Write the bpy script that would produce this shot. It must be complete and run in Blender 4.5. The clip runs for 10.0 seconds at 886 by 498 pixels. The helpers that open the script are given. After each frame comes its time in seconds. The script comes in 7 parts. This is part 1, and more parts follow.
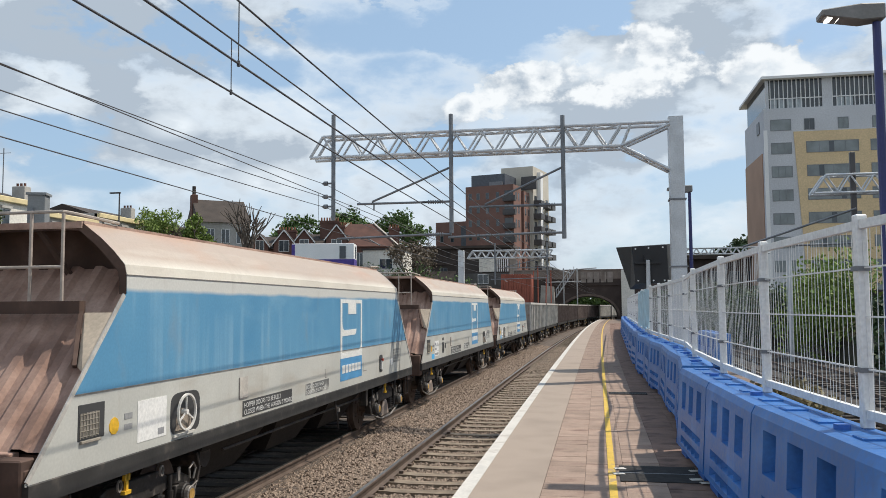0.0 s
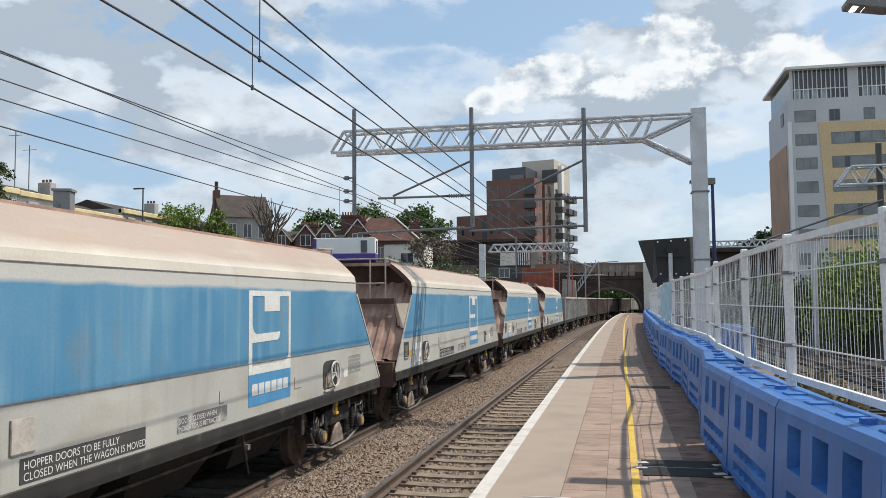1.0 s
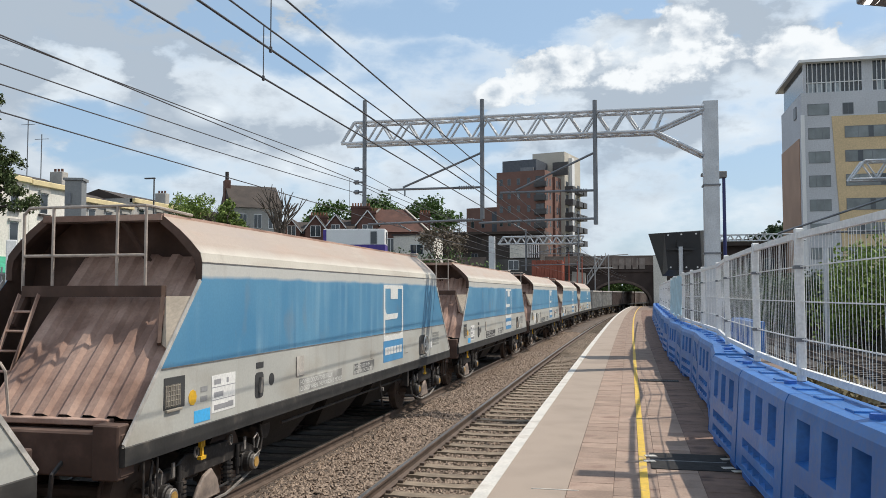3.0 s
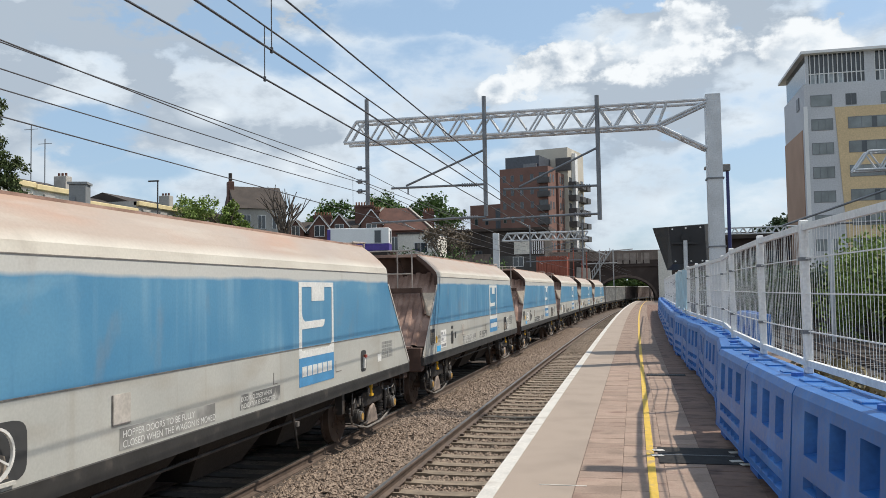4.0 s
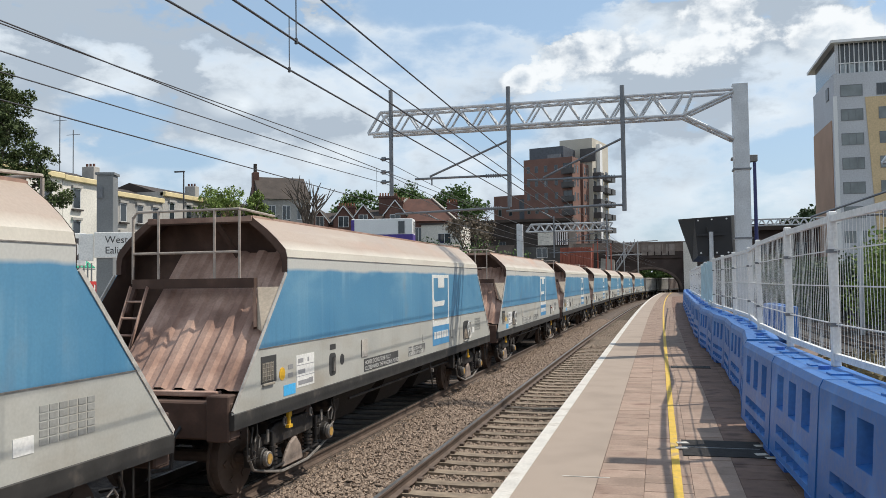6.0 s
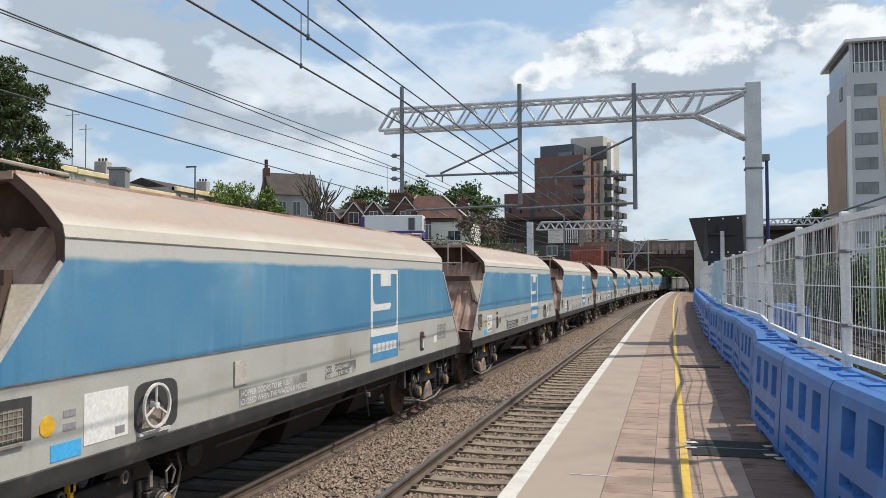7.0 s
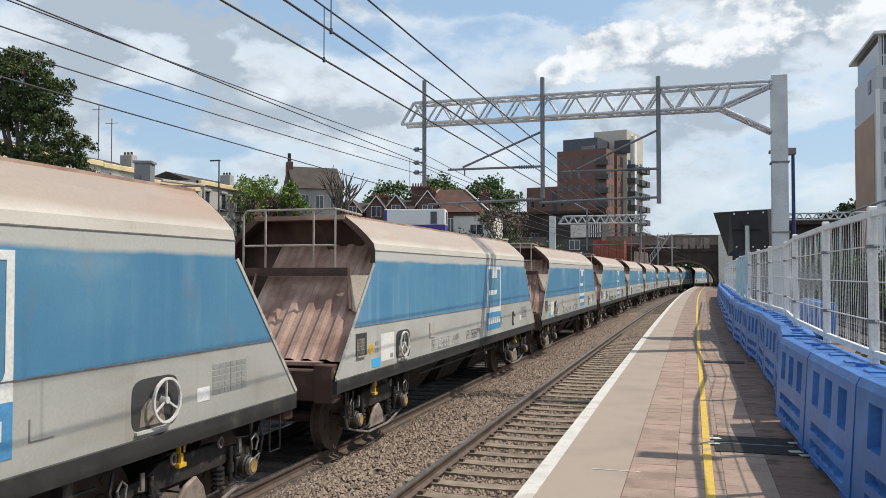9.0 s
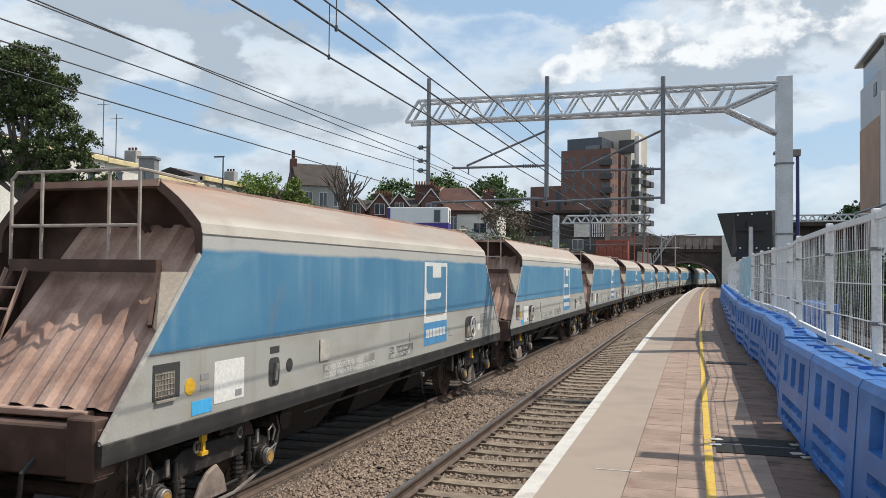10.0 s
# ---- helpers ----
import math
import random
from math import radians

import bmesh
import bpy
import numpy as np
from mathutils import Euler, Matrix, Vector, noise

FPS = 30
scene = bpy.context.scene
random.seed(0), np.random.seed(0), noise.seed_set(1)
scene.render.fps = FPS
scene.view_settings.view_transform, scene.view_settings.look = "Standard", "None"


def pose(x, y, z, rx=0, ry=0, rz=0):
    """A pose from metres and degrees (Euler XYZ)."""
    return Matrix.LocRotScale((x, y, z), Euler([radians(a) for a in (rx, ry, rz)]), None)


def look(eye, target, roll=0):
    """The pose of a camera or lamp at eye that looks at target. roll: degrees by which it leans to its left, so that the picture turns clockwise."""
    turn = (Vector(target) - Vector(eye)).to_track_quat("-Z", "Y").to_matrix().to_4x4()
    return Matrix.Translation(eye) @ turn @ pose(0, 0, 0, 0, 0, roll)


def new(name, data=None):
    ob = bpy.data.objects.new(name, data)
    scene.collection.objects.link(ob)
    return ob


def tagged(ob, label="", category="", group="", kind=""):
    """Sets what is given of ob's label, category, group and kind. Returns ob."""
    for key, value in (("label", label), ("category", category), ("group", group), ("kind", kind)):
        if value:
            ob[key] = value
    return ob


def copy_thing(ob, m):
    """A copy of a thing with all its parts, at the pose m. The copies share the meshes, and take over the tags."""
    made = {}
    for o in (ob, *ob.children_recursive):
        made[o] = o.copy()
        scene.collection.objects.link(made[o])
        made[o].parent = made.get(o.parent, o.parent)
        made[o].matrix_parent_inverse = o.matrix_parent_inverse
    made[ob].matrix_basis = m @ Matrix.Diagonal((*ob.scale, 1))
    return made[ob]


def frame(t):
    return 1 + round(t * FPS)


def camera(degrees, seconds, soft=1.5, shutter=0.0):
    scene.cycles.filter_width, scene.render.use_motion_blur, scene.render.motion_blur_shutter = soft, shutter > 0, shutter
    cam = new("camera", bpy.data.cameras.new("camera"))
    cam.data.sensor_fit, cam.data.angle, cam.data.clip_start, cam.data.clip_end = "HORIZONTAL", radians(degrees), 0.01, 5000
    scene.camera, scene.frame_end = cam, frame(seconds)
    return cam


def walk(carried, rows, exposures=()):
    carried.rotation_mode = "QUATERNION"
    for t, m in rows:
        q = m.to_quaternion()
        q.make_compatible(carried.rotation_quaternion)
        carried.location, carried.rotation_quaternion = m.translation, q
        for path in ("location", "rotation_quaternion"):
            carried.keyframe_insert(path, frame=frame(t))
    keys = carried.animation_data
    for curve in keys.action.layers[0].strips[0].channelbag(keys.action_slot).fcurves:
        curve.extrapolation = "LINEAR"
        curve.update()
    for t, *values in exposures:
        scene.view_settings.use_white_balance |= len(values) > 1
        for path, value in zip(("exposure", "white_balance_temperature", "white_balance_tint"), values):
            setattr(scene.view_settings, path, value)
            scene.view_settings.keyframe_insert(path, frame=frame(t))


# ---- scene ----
cam = camera(56.2, 10.0, soft=0.85)
walk(cam, [
    (0, pose(0, 0, 1.75, 94.06, 0.37, 10.37)),
    (0.5, pose(0, 0, 1.75, 93.85, 0.88, 11.28)),
    (1, pose(0, 0, 1.75, 93.65, 0.50, 11.83)),
    (1.5, pose(0, 0, 1.75, 93.47, 0.53, 12.20)),
    (2, pose(0, 0, 1.75, 93.19, 0.89, 12.57)),
    (2.5, pose(0, 0, 1.75, 93.10, -0.28, 12.35)),
    (4, pose(0, 0, 1.75, 92.93, 0.97, 12.81)),
    (4.5, pose(0, 0, 1.75, 92.75, 0.67, 12.96)),
    (5, pose(0, 0, 1.75, 92.55, 1.10, 13.50)),
    (5.5, pose(0, 0, 1.75, 92.44, 1.03, 14.04)),
    (7, pose(0, 0, 1.75, 92.12, 0.22, 15.09)),
    (7.5, pose(0, 0, 1.75, 92.08, 0.04, 15.49)),
    (8, pose(0, 0, 1.75, 91.87, 0.01, 15.87)),
    (8.5, pose(0, 0, 1.75, 91.83, 0.28, 16.27)),
    (9, pose(0, 0, 1.75, 91.70, 0.00, 16.61)),
    (9.5, pose(0, 0, 1.75, 91.61, -0.06, 16.82)),
    (10, pose(0, 0, 1.75, 91.58, -0.55, 16.81)),
])

# ---- world and light ----
SUN_DIR = Vector((0.61, 0.35, 1.0)).normalized()


def make_world():
    w = bpy.data.worlds.new("sky")
    scene.world = w
    w.use_nodes = True
    nt = w.node_tree
    nt.nodes.clear()

    def nd(kind, **kw):
        n = nt.nodes.new(kind)
        for k, v in kw.items():
            n.inputs[k.replace("_", " ")].default_value = v
        return n

    def math_(op, a, b=None):
        n = nt.nodes.new("ShaderNodeMath")
        n.operation = op
        for i, v in enumerate((a, b)):
            if v is None:
                continue
            if isinstance(v, (int, float)):
                n.inputs[i].default_value = v
            else:
                nt.links.new(v, n.inputs[i])
        return n.outputs[0]

    out = nd("ShaderNodeOutputWorld")
    bg = nd("ShaderNodeBackground", Strength=0.13)
    sky = nt.nodes.new("ShaderNodeTexSky")
    sky.sky_type = "NISHITA"
    sky.sun_disc = False
    sky.sun_elevation = math.asin(SUN_DIR.z)
    sky.sun_rotation = math.atan2(SUN_DIR.x, SUN_DIR.y)
    sky.dust_density = 1.5
    coord = nt.nodes.new("ShaderNodeTexCoord")
    d = coord.outputs["Generated"]

    def noise_(scale, detail, loc, stretch, rough=0.55):
        m = nt.nodes.new("ShaderNodeMapping")
        m.inputs["Location"].default_value = loc
        m.inputs["Scale"].default_value = (scale, scale, scale * stretch)
        nt.links.new(d, m.inputs["Vector"])
        n = nt.nodes.new("ShaderNodeTexNoise")
        n.inputs["Scale"].default_value = 1.0
        n.inputs["Detail"].default_value = detail
        n.inputs["Roughness"].default_value = rough
        nt.links.new(m.outputs[0], n.inputs["Vector"])
        return n.outputs["Fac"]

    def ellipse(az, el, wa, we, wobble):
        """How far inside a patch of sky a direction lies: 1 at its middle, 0 at its uneven rim."""
        a, e = radians(az), radians(el)
        c = Vector((math.sin(a) * math.cos(e), math.cos(a) * math.cos(e), math.sin(e)))
        sub = nt.nodes.new("ShaderNodeVectorMath")
        sub.operation = "SUBTRACT"
        nt.links.new(d, sub.inputs[0])
        sub.inputs[1].default_value = c
        mul = nt.nodes.new("ShaderNodeVectorMath")
        mul.operation = "MULTIPLY"
        nt.links.new(sub.outputs[0], mul.inputs[0])
        mul.inputs[1].default_value = (1 / radians(wa), 1 / radians(wa), 1 / radians(we))
        ln = nt.nodes.new("ShaderNodeVectorMath")
        ln.operation = "LENGTH"
        nt.links.new(mul.outputs[0], ln.inputs[0])
        return math_("ADD", math_("SUBTRACT", 1.0, ln.outputs["Value"]), wobble)

    def step(v, lo, hi, o0=0.0, o1=1.0):
        n = nt.nodes.new("ShaderNodeMapRange")
        n.interpolation_type = "SMOOTHSTEP"
        nt.links.new(v, n.inputs["Value"])
        for key, x in (("From Min", lo), ("From Max", hi), ("To Min", o0), ("To Max", o1)):
            n.inputs[key].default_value = x
        return n.outputs[0]

    def mixed(a, b, fac):
        n = nt.nodes.new("ShaderNodeMix")
        n.data_type = "RGBA"
        for key, v in (("A", a), ("B", b), ("Factor", fac)):
            if isinstance(v, tuple):
                n.inputs[key].default_value = (*v, 1)
            elif isinstance(v, (int, float)):
                n.inputs[key].default_value = v
            else:
                nt.links.new(v, n.inputs[key])
        return n.outputs["Result"]

    def centred(v, k):
        return math_("MULTIPLY", math_("SUBTRACT", v, 0.5), k)

    broad = noise_(3.6, 4.0, (3.1, 1.7, 0.4), 2.4)
    mid = noise_(9.0, 7.0, (0.3, 5.2, 2.2), 1.9, 0.58)
    puff = noise_(17.0, 7.0, (7.3, 0.2, 1.1), 1.3, 0.58)
    lit = noise_(17.0, 7.0, (7.52, 0.2, 1.42), 1.3, 0.58)
    # a soft grey-white layer with clear gaps
    soft = math_("ADD", math_("MULTIPLY", broad, 0.55), math_("MULTIPLY", mid, 0.55))
    for az, el, wa, we, k in GAPS:
        g = math_("MAXIMUM", ellipse(az, el, wa, we, centred(mid, 3.2)), 0.0)
        soft = math_("SUBTRACT", soft, math_("MULTIPLY", math_("MINIMUM", g, 0.6), k))
    tone = step(math_("ADD", math_("MULTIPLY", mid, 0.75), math_("MULTIPLY", broad, 0.35)), 0.46, 0.66)
    for az, el, wa, we, k in GREYS:
        g = math_("MAXIMUM", ellipse(az, el, wa, we, centred(mid, 3.2)), 0.0)
        tone = math_("ADD", tone, math_("MULTIPLY", math_("MINIMUM", g, 0.7), k))
    tone = math_("MINIMUM", math_("MAXIMUM", tone, 0.0), 1.0)
    veil = mixed(sky.outputs[0], (3.9, 5.7, 7.7), 0.50)
    layer = mixed((6.9, 7.5, 8.0), (3.75, 4.4, 5.15), tone)
    # heaped clouds: bright billowing rims over a greyer body
    heap = None
    for az, el, wa, we in HEAPS:
        g = ellipse(az, el, wa, we, math_("ADD", centred(puff, 3.6), centred(mid, 3.4)))
        heap = g if heap is None else math_("MAXIMUM", heap, g)
    inside = step(heap, -0.12, 0.42)
    soft = math_("ADD", soft, math_("MULTIPLY", inside, 0.5))
    col = mixed(veil, layer, step(soft, 0.36, 0.60))
    glow = math_("ADD", step(heap, 0.30, 1.5, 0.97, 0.0), math_("MULTIPLY", math_("SUBTRACT", puff, lit), 5.0))
    glow = math_("MINIMUM", math_("MAXIMUM", glow, 0.0), 1.0)
    col = mixed(col, (7.7, 8.0, 8.2), math_("MULTIPLY", inside, glow))
    nt.links.new(col, bg.inputs["Color"])
    nt.links.new(bg.outputs[0], out.inputs[0])


# azimuth from the track, elevation, half width and half height in degrees (and weight)
# the last gap, overhead and out of view, is added to lower fill light
GAPS = [(-22.5, 15.6, 4.0, 2.2, 0.36), (-16.0, 18.5, 6.0, 2.0, 0.34), (-7.0, 18.8, 6.0, 2.6, 0.50), (-2.0, 20.0, 5.0, 2.0, 0.55), (8.5, 8.2, 4.0, 1.6, 0.40), (-36.0, 11.0, 4.0, 2.0, 0.45),
        (-27.0, 18.5, 3.0, 2.0, 0.40), (-33.0, 8.5, 5.0, 1.4, 0.30), (14.0, 17.0, 3.0, 2.0, 0.35), (-12.0, 10.5, 5.0, 1.6, 0.35), (0.0, 60.0, 60.0, 30.0, 0.9)]
GREYS = [(9.0, 18.2, 5.5, 2.4, 1.3), (-35.0, 17.0, 9.0, 4.0, 1.5), (2.0, 12.6, 8.0, 2.4, 1.0), (-3.0, 9.0, 6.0, 1.6, 0.6), (-24.0, 10.8, 5.0, 1.2, 0.5), (5.0, 5.5, 6.0, 1.2, -0.6), (12.0, 14.5, 3.0, 1.6, -0.9),
         (-19.0, 13.4, 2.6, 1.4, -0.7), (-28.4, 12.0, 2.0, 1.0, -0.9), (-22.0, 8.7, 3.0, 1.2, -0.8), (-37.8, 8.4, 2.4, 1.4, -0.7), (-12.0, 7.8, 3.0, 1.0, -0.6), (7.5, 10.6, 2.4, 1.0, -0.5)]
HEAPS = [(-5.0, 14.6, 2.6, 1.5), (-3.2, 15.6, 1.7, 1.2), (-0.2, 16.0, 1.9, 1.2), (1.8, 16.4, 1.6, 1.1), (4.2, 16.8, 2.0, 1.5), (2.5, 15.2, 4.0, 1.4), (-8.8, 13.8, 1.0, 0.8), 
         (11.6, 14.9, 2.4, 1.7), (14.5, 11.0, 2.0, 1.2)]
make_world()
sun = new("sun", bpy.data.lights.new("sun", "SUN"))
sun.data.energy = 4.5
sun.data.angle = radians(0.6)
sun.data.color = (1.0, 0.925, 0.81)
sun.matrix_world = look(SUN_DIR * 50, (0, 0, 0))
scene.view_settings.exposure = -0.10

# ---- materials ----
MATS = {}


def mat(name, base, rough=0.6, metal=0.0, var=0.25, scale=2.0, fine=30.0, bump=0.0, stretch=(1, 1, 1), second=None, mask=(0.5, 0.62), rand=0.0, space="Object", emit=None, fine_var=0.12, spec=0.5):
    """A procedural surface: base colour varied by a broad and a fine noise, with a second colour where the broad noise is high."""
    if name in MATS:
        return MATS[name]
    m = bpy.data.materials.new(name)
    MATS[name] = m
    m.use_nodes = True
    nt = m.node_tree
    b = nt.nodes["Principled BSDF"]
    b.inputs["Roughness"].default_value = rough
    b.inputs["Metallic"].default_value = metal
    b.inputs["Specular IOR Level"].default_value = spec
    tc = nt.nodes.new("ShaderNodeTexCoord")
    mp = nt.nodes.new("ShaderNodeMapping")
    mp.inputs["Scale"].default_value = stretch
    if space == "World":
        g = nt.nodes.new("ShaderNodeNewGeometry")
        nt.links.new(g.outputs["Position"], mp.inputs["Vector"])
    else:
        nt.links.new(tc.outputs["Object"], mp.inputs["Vector"])

    def noise_(s, detail):
        n = nt.nodes.new("ShaderNodeTexNoise")
        n.inputs["Scale"].default_value = s
        n.inputs["Detail"].default_value = detail
        nt.links.new(mp.outputs[0], n.inputs["Vector"])
        return n.outputs["Fac"]

    broad, grain = noise_(scale, 4.0), noise_(fine, 5.0)

    def mixed(a, b2, fac, kind="MIX"):
        n = nt.nodes.new("ShaderNodeMix")
        n.data_type = "RGBA"
        n.blend_type = kind
        for key, v in (("A", a), ("B", b2), ("Factor", fac)):
            if isinstance(v, (tuple, list)):
                n.inputs[key].default_value = (*v[:3], 1)
            elif isinstance(v, (int, float)):
                n.inputs[key].default_value = v
            else:
                nt.links.new(v, n.inputs[key])
        return n.outputs["Result"]

    def ramp(v, lo, hi, o0=0.0, o1=1.0):
        n = nt.nodes.new("ShaderNodeMapRange")
        nt.links.new(v, n.inputs["Value"])
        for key, x in (("From Min", lo), ("From Max", hi), ("To Min", o0), ("To Max", o1)):
            n.inputs[key].default_value = x
        return n.outputs[0]

    dark = tuple(c * (1 - var) for c in base)
    light = tuple(min(1.0, c * (1 + var * 0.6)) for c in base)
    col = mixed(dark, light, ramp(broad, 0.3, 0.7))
    if second:
        col = mixed(col, second, ramp(broad, mask[0], mask[1]))
    gd = nt.nodes.new("ShaderNodeHueSaturation")
    nt.links.new(col, gd.inputs["Color"])
    nt.links.new(ramp(grain, 0.3, 0.7, 1 - fine_var, 1 + fine_var), gd.inputs["Value"])
    col = gd.outputs[0]
    if rand:
        oi = nt.nodes.new("ShaderNodeObjectInfo")
        h2 = nt.nodes.new("ShaderNodeHueSaturation")
        nt.links.new(col, h2.inputs["Color"])
        nt.links.new(ramp(oi.outputs["Random"], 0, 1, 1 - rand, 1 + rand), h2.inputs["Value"])
        col = h2.outputs[0]
    nt.links.new(col, b.inputs["Base Color"])
    nt.links.new(ramp(grain, 0.3, 0.7, max(0.02, rough - 0.08), min(1, rough + 0.08)), b.inputs["Roughness"])
    if bump:
        bp = nt.nodes.new("ShaderNodeBump")
        bp.inputs["Strength"].default_value = 0.6
        bp.inputs["Distance"].default_value = bump
        nt.links.new(grain, bp.inputs["Height"])
        nt.links.new(bp.outputs[0], b.inputs["Normal"])
    if emit:
        b.inputs["Emission Color"].default_value = (*emit[:3], 1)
        b.inputs["Emission Strength"].default_value = emit[3]
    return m


# ---- mesh building ----
class Shape:
    """Collects vertices and faces of one mesh."""

    def __init__(self):
        self.v, self.f, self.m = [], [], []

    def add(self, verts, faces, mi=0):
        o = len(self.v)
        self.v += [tuple(p) for p in verts]
        self.f += [tuple(i + o for i in q) for q in faces]
        self.m += [mi] * len(faces)
        return self

    def box(self, x0, x1, y0, y1, z0, z1, mi=0):
        v = [(x, y, z) for z in (z0, z1) for y in (y0, y1) for x in (x0, x1)]
        return self.add(v, [(0, 2, 3, 1), (4, 5, 7, 6), (0, 1, 5, 4), (1, 3, 7, 5), (3, 2, 6, 7), (2, 0, 4, 6)], mi)

    def cbox(self, c, s, mi=0):
        return self.box(c[0] - s[0] / 2, c[0] + s[0] / 2, c[1] - s[1] / 2, c[1] + s[1] / 2, c[2] - s[2] / 2, c[2] + s[2] / 2, mi)

    def prism(self, pts, axis, a, b, mi=0):
        """Extrudes a polygon (2D, counter-clockwise seen along +axis) from a to b along x, y or z."""
        def at(p, h):
            return {"x": (h, p[0], p[1]), "y": (p[0], h, p[1]), "z": (p[0], p[1], h)}[axis]
        n = len(pts)
        v = [at(p, a) for p in pts] + [at(p, b) for p in pts]
        f = [tuple(range(n))[::-1], tuple(range(n, 2 * n))] + [(i, (i + 1) % n, n + (i + 1) % n, n + i) for i in range(n)]
        if axis == "y":
            f = [q[::-1] for q in f]
        return self.add(v, f, mi)

    def tube(self, p, q, r, n=8, r2=None, caps=True, mi=0):
        p, q = Vector(p), Vector(q)
        w = (q - p).normalized()
        u = w.orthogonal().normalized()
        t = w.cross(u)
        r2 = r if r2 is None else r2
        v = [p + (u * math.cos(2 * math.pi * i / n) + t * math.sin(2 * math.pi * i / n)) * r for i in range(n)]
        v += [q + (u * math.cos(2 * math.pi * i / n) + t * math.sin(2 * math.pi * i / n)) * r2 for i in range(n)]
        f = [(i, (i + 1) % n, n + (i + 1) % n, n + i) for i in range(n)]
        if caps:
            f += [tuple(range(n))[::-1], tuple(range(n, 2 * n))]
        return self.add(v, f, mi)

    def path(self, pts, r, n=6, mi=0):
        """One continuous tube through the points."""
        pts = [Vector(p) for p in pts]
        v, f = [], []
        u = None
        for i, p in enumerate(pts):
            w = (pts[min(i + 1, len(pts) - 1)] - pts[max(i - 1, 0)]).normalized()
            u = w.orthogonal().normalized() if u is None else (u - w * u.dot(w)).normalized()
            t = w.cross(u)
            v += [p + (u * math.cos(2 * math.pi * k / n) + t * math.sin(2 * math.pi * k / n)) * r for k in range(n)]
        for i in range(len(pts) - 1):
            f += [(i * n + k, i * n + (k + 1) % n, (i + 1) * n + (k + 1) % n, (i + 1) * n + k) for k in range(n)]
        f += [tuple(range(n))[::-1], tuple(range(len(v) - n, len(v)))]
        return self.add(v, f, mi)

    def beam(self, p, q, w, h, up=(0, 0, 1), mi=0):
        p, q = Vector(p), Vector(q)
        d = (q - p).normalized()
        s = d.cross(Vector(up)).normalized()
        u = s.cross(d)
        v = [e + s * (a * w / 2) + u * (b * h / 2) for e in (p, q) for a, b in ((-1, -1), (1, -1), (1, 1), (-1, 1))]
        return self.add(v, [(3, 2, 1, 0), (4, 5, 6, 7), (0, 1, 5, 4), (1, 2, 6, 5), (2, 3, 7, 6), (3, 0, 4, 7)], mi)

    def ring(self, c, axis, r_out, r_in, h, n=20, mi=0):
        c, axis = Vector(c), Vector(axis).normalized()
        u = axis.orthogonal().normalized()
        t = axis.cross(u)
        v = []
        for r, o in ((r_out, -h / 2), (r_out, h / 2), (r_in, h / 2), (r_in, -h / 2)):
            v += [c + axis * o + (u * math.cos(2 * math.pi * i / n) + t * math.sin(2 * math.pi * i / n)) * r for i in range(n)]
        f = []
        for k in range(4):
            for i in range(n):
                f.append((k * n + i, k * n + (i + 1) % n, ((k + 1) % 4) * n + (i + 1) % n, ((k + 1) % 4) * n + i))
        return self.add(v, f, mi)

    def mesh(self, name, mats, bevel=0.0, smooth=False, weld=False):
        me = bpy.data.meshes.new(name)
        me.from_pydata(self.v, [], self.f)
        for m in (mats if isinstance(mats, (list, tuple)) else [mats]):
            me.materials.append(m)
        me.polygons.foreach_set("material_index", self.m)
        bm = bmesh.new()
        bm.from_mesh(me)
        if weld:
            bmesh.ops.remove_doubles(bm, verts=bm.verts, dist=0.0004)
        bmesh.ops.recalc_face_normals(bm, faces=bm.faces)
        if bevel:
            bmesh.ops.bevel(bm, geom=[e for e in bm.edges if len(e.link_faces) == 2 and e.calc_face_angle(0) > 0.5], offset=bevel, segments=1, affect="EDGES", clamp_overlap=True)
        bm.to_mesh(me)
        bm.free()
        if smooth:
            me.polygons.foreach_set("use_smooth", [True] * len(me.polygons))
        return me


def part(name, shape, material, parent=None, label="", at=None, bevel=0.0, smooth=False, weld=False):
    """Links a shape (or a finished mesh) as one object, under parent where given."""
    me = shape.mesh(name, material, bevel, smooth, weld) if isinstance(shape, Shape) else shape
    ob = new(name, me)
    if parent is not None:
        ob.parent = parent
    if at is not None:
        ob.matrix_basis = at
    if label:
        ob["label"] = label
    return ob


def thing(name, label, category, at=None, group="", kind="", shape=None, material=None, bevel=0.0, smooth=False):
    me = shape.mesh(name, material, bevel, smooth) if shape else None
    ob = new(name, me)
    if at is not None:
        ob.matrix_basis = at
    return tagged(ob, label, category, group, kind)


RAIL = -0.915  # rail head below the platform
EDGE = -1.33  # platform edge
NEAR, FAR = -2.72, -6.12  # centre lines of the two tracks


def bend(y):
    """The tracks curve gently to the right."""
    return 1.65e-4 * max(0.0, y) ** 2 + 0.3e-5 * max(0.0, y - 60) ** 3


def bend_yaw(y):
    return -math.degrees(math.atan(3.3e-4 * max(0.0, y) + 0.9e-5 * max(0.0, y - 60) ** 2))


def plat_bend(y):
    """The platform bends less than the tracks at first."""
    y = max(0.0, y)
    return 0.0022 * y + 1.0e-6 * y ** 3


def far_bend(y):
    """The train's track closes in a little on the near one and curves right."""
    return 0.008 * (y - 7.0) + 0.9e-4 * max(0.0, y) ** 2 + 0.6e-5 * max(0.0, y - 60) ** 3


def far_yaw(y):
    return -math.degrees(math.atan(0.008 + 1.8e-4 * max(0.0, y) + 1.8e-5 * max(0.0, y - 60) ** 2))

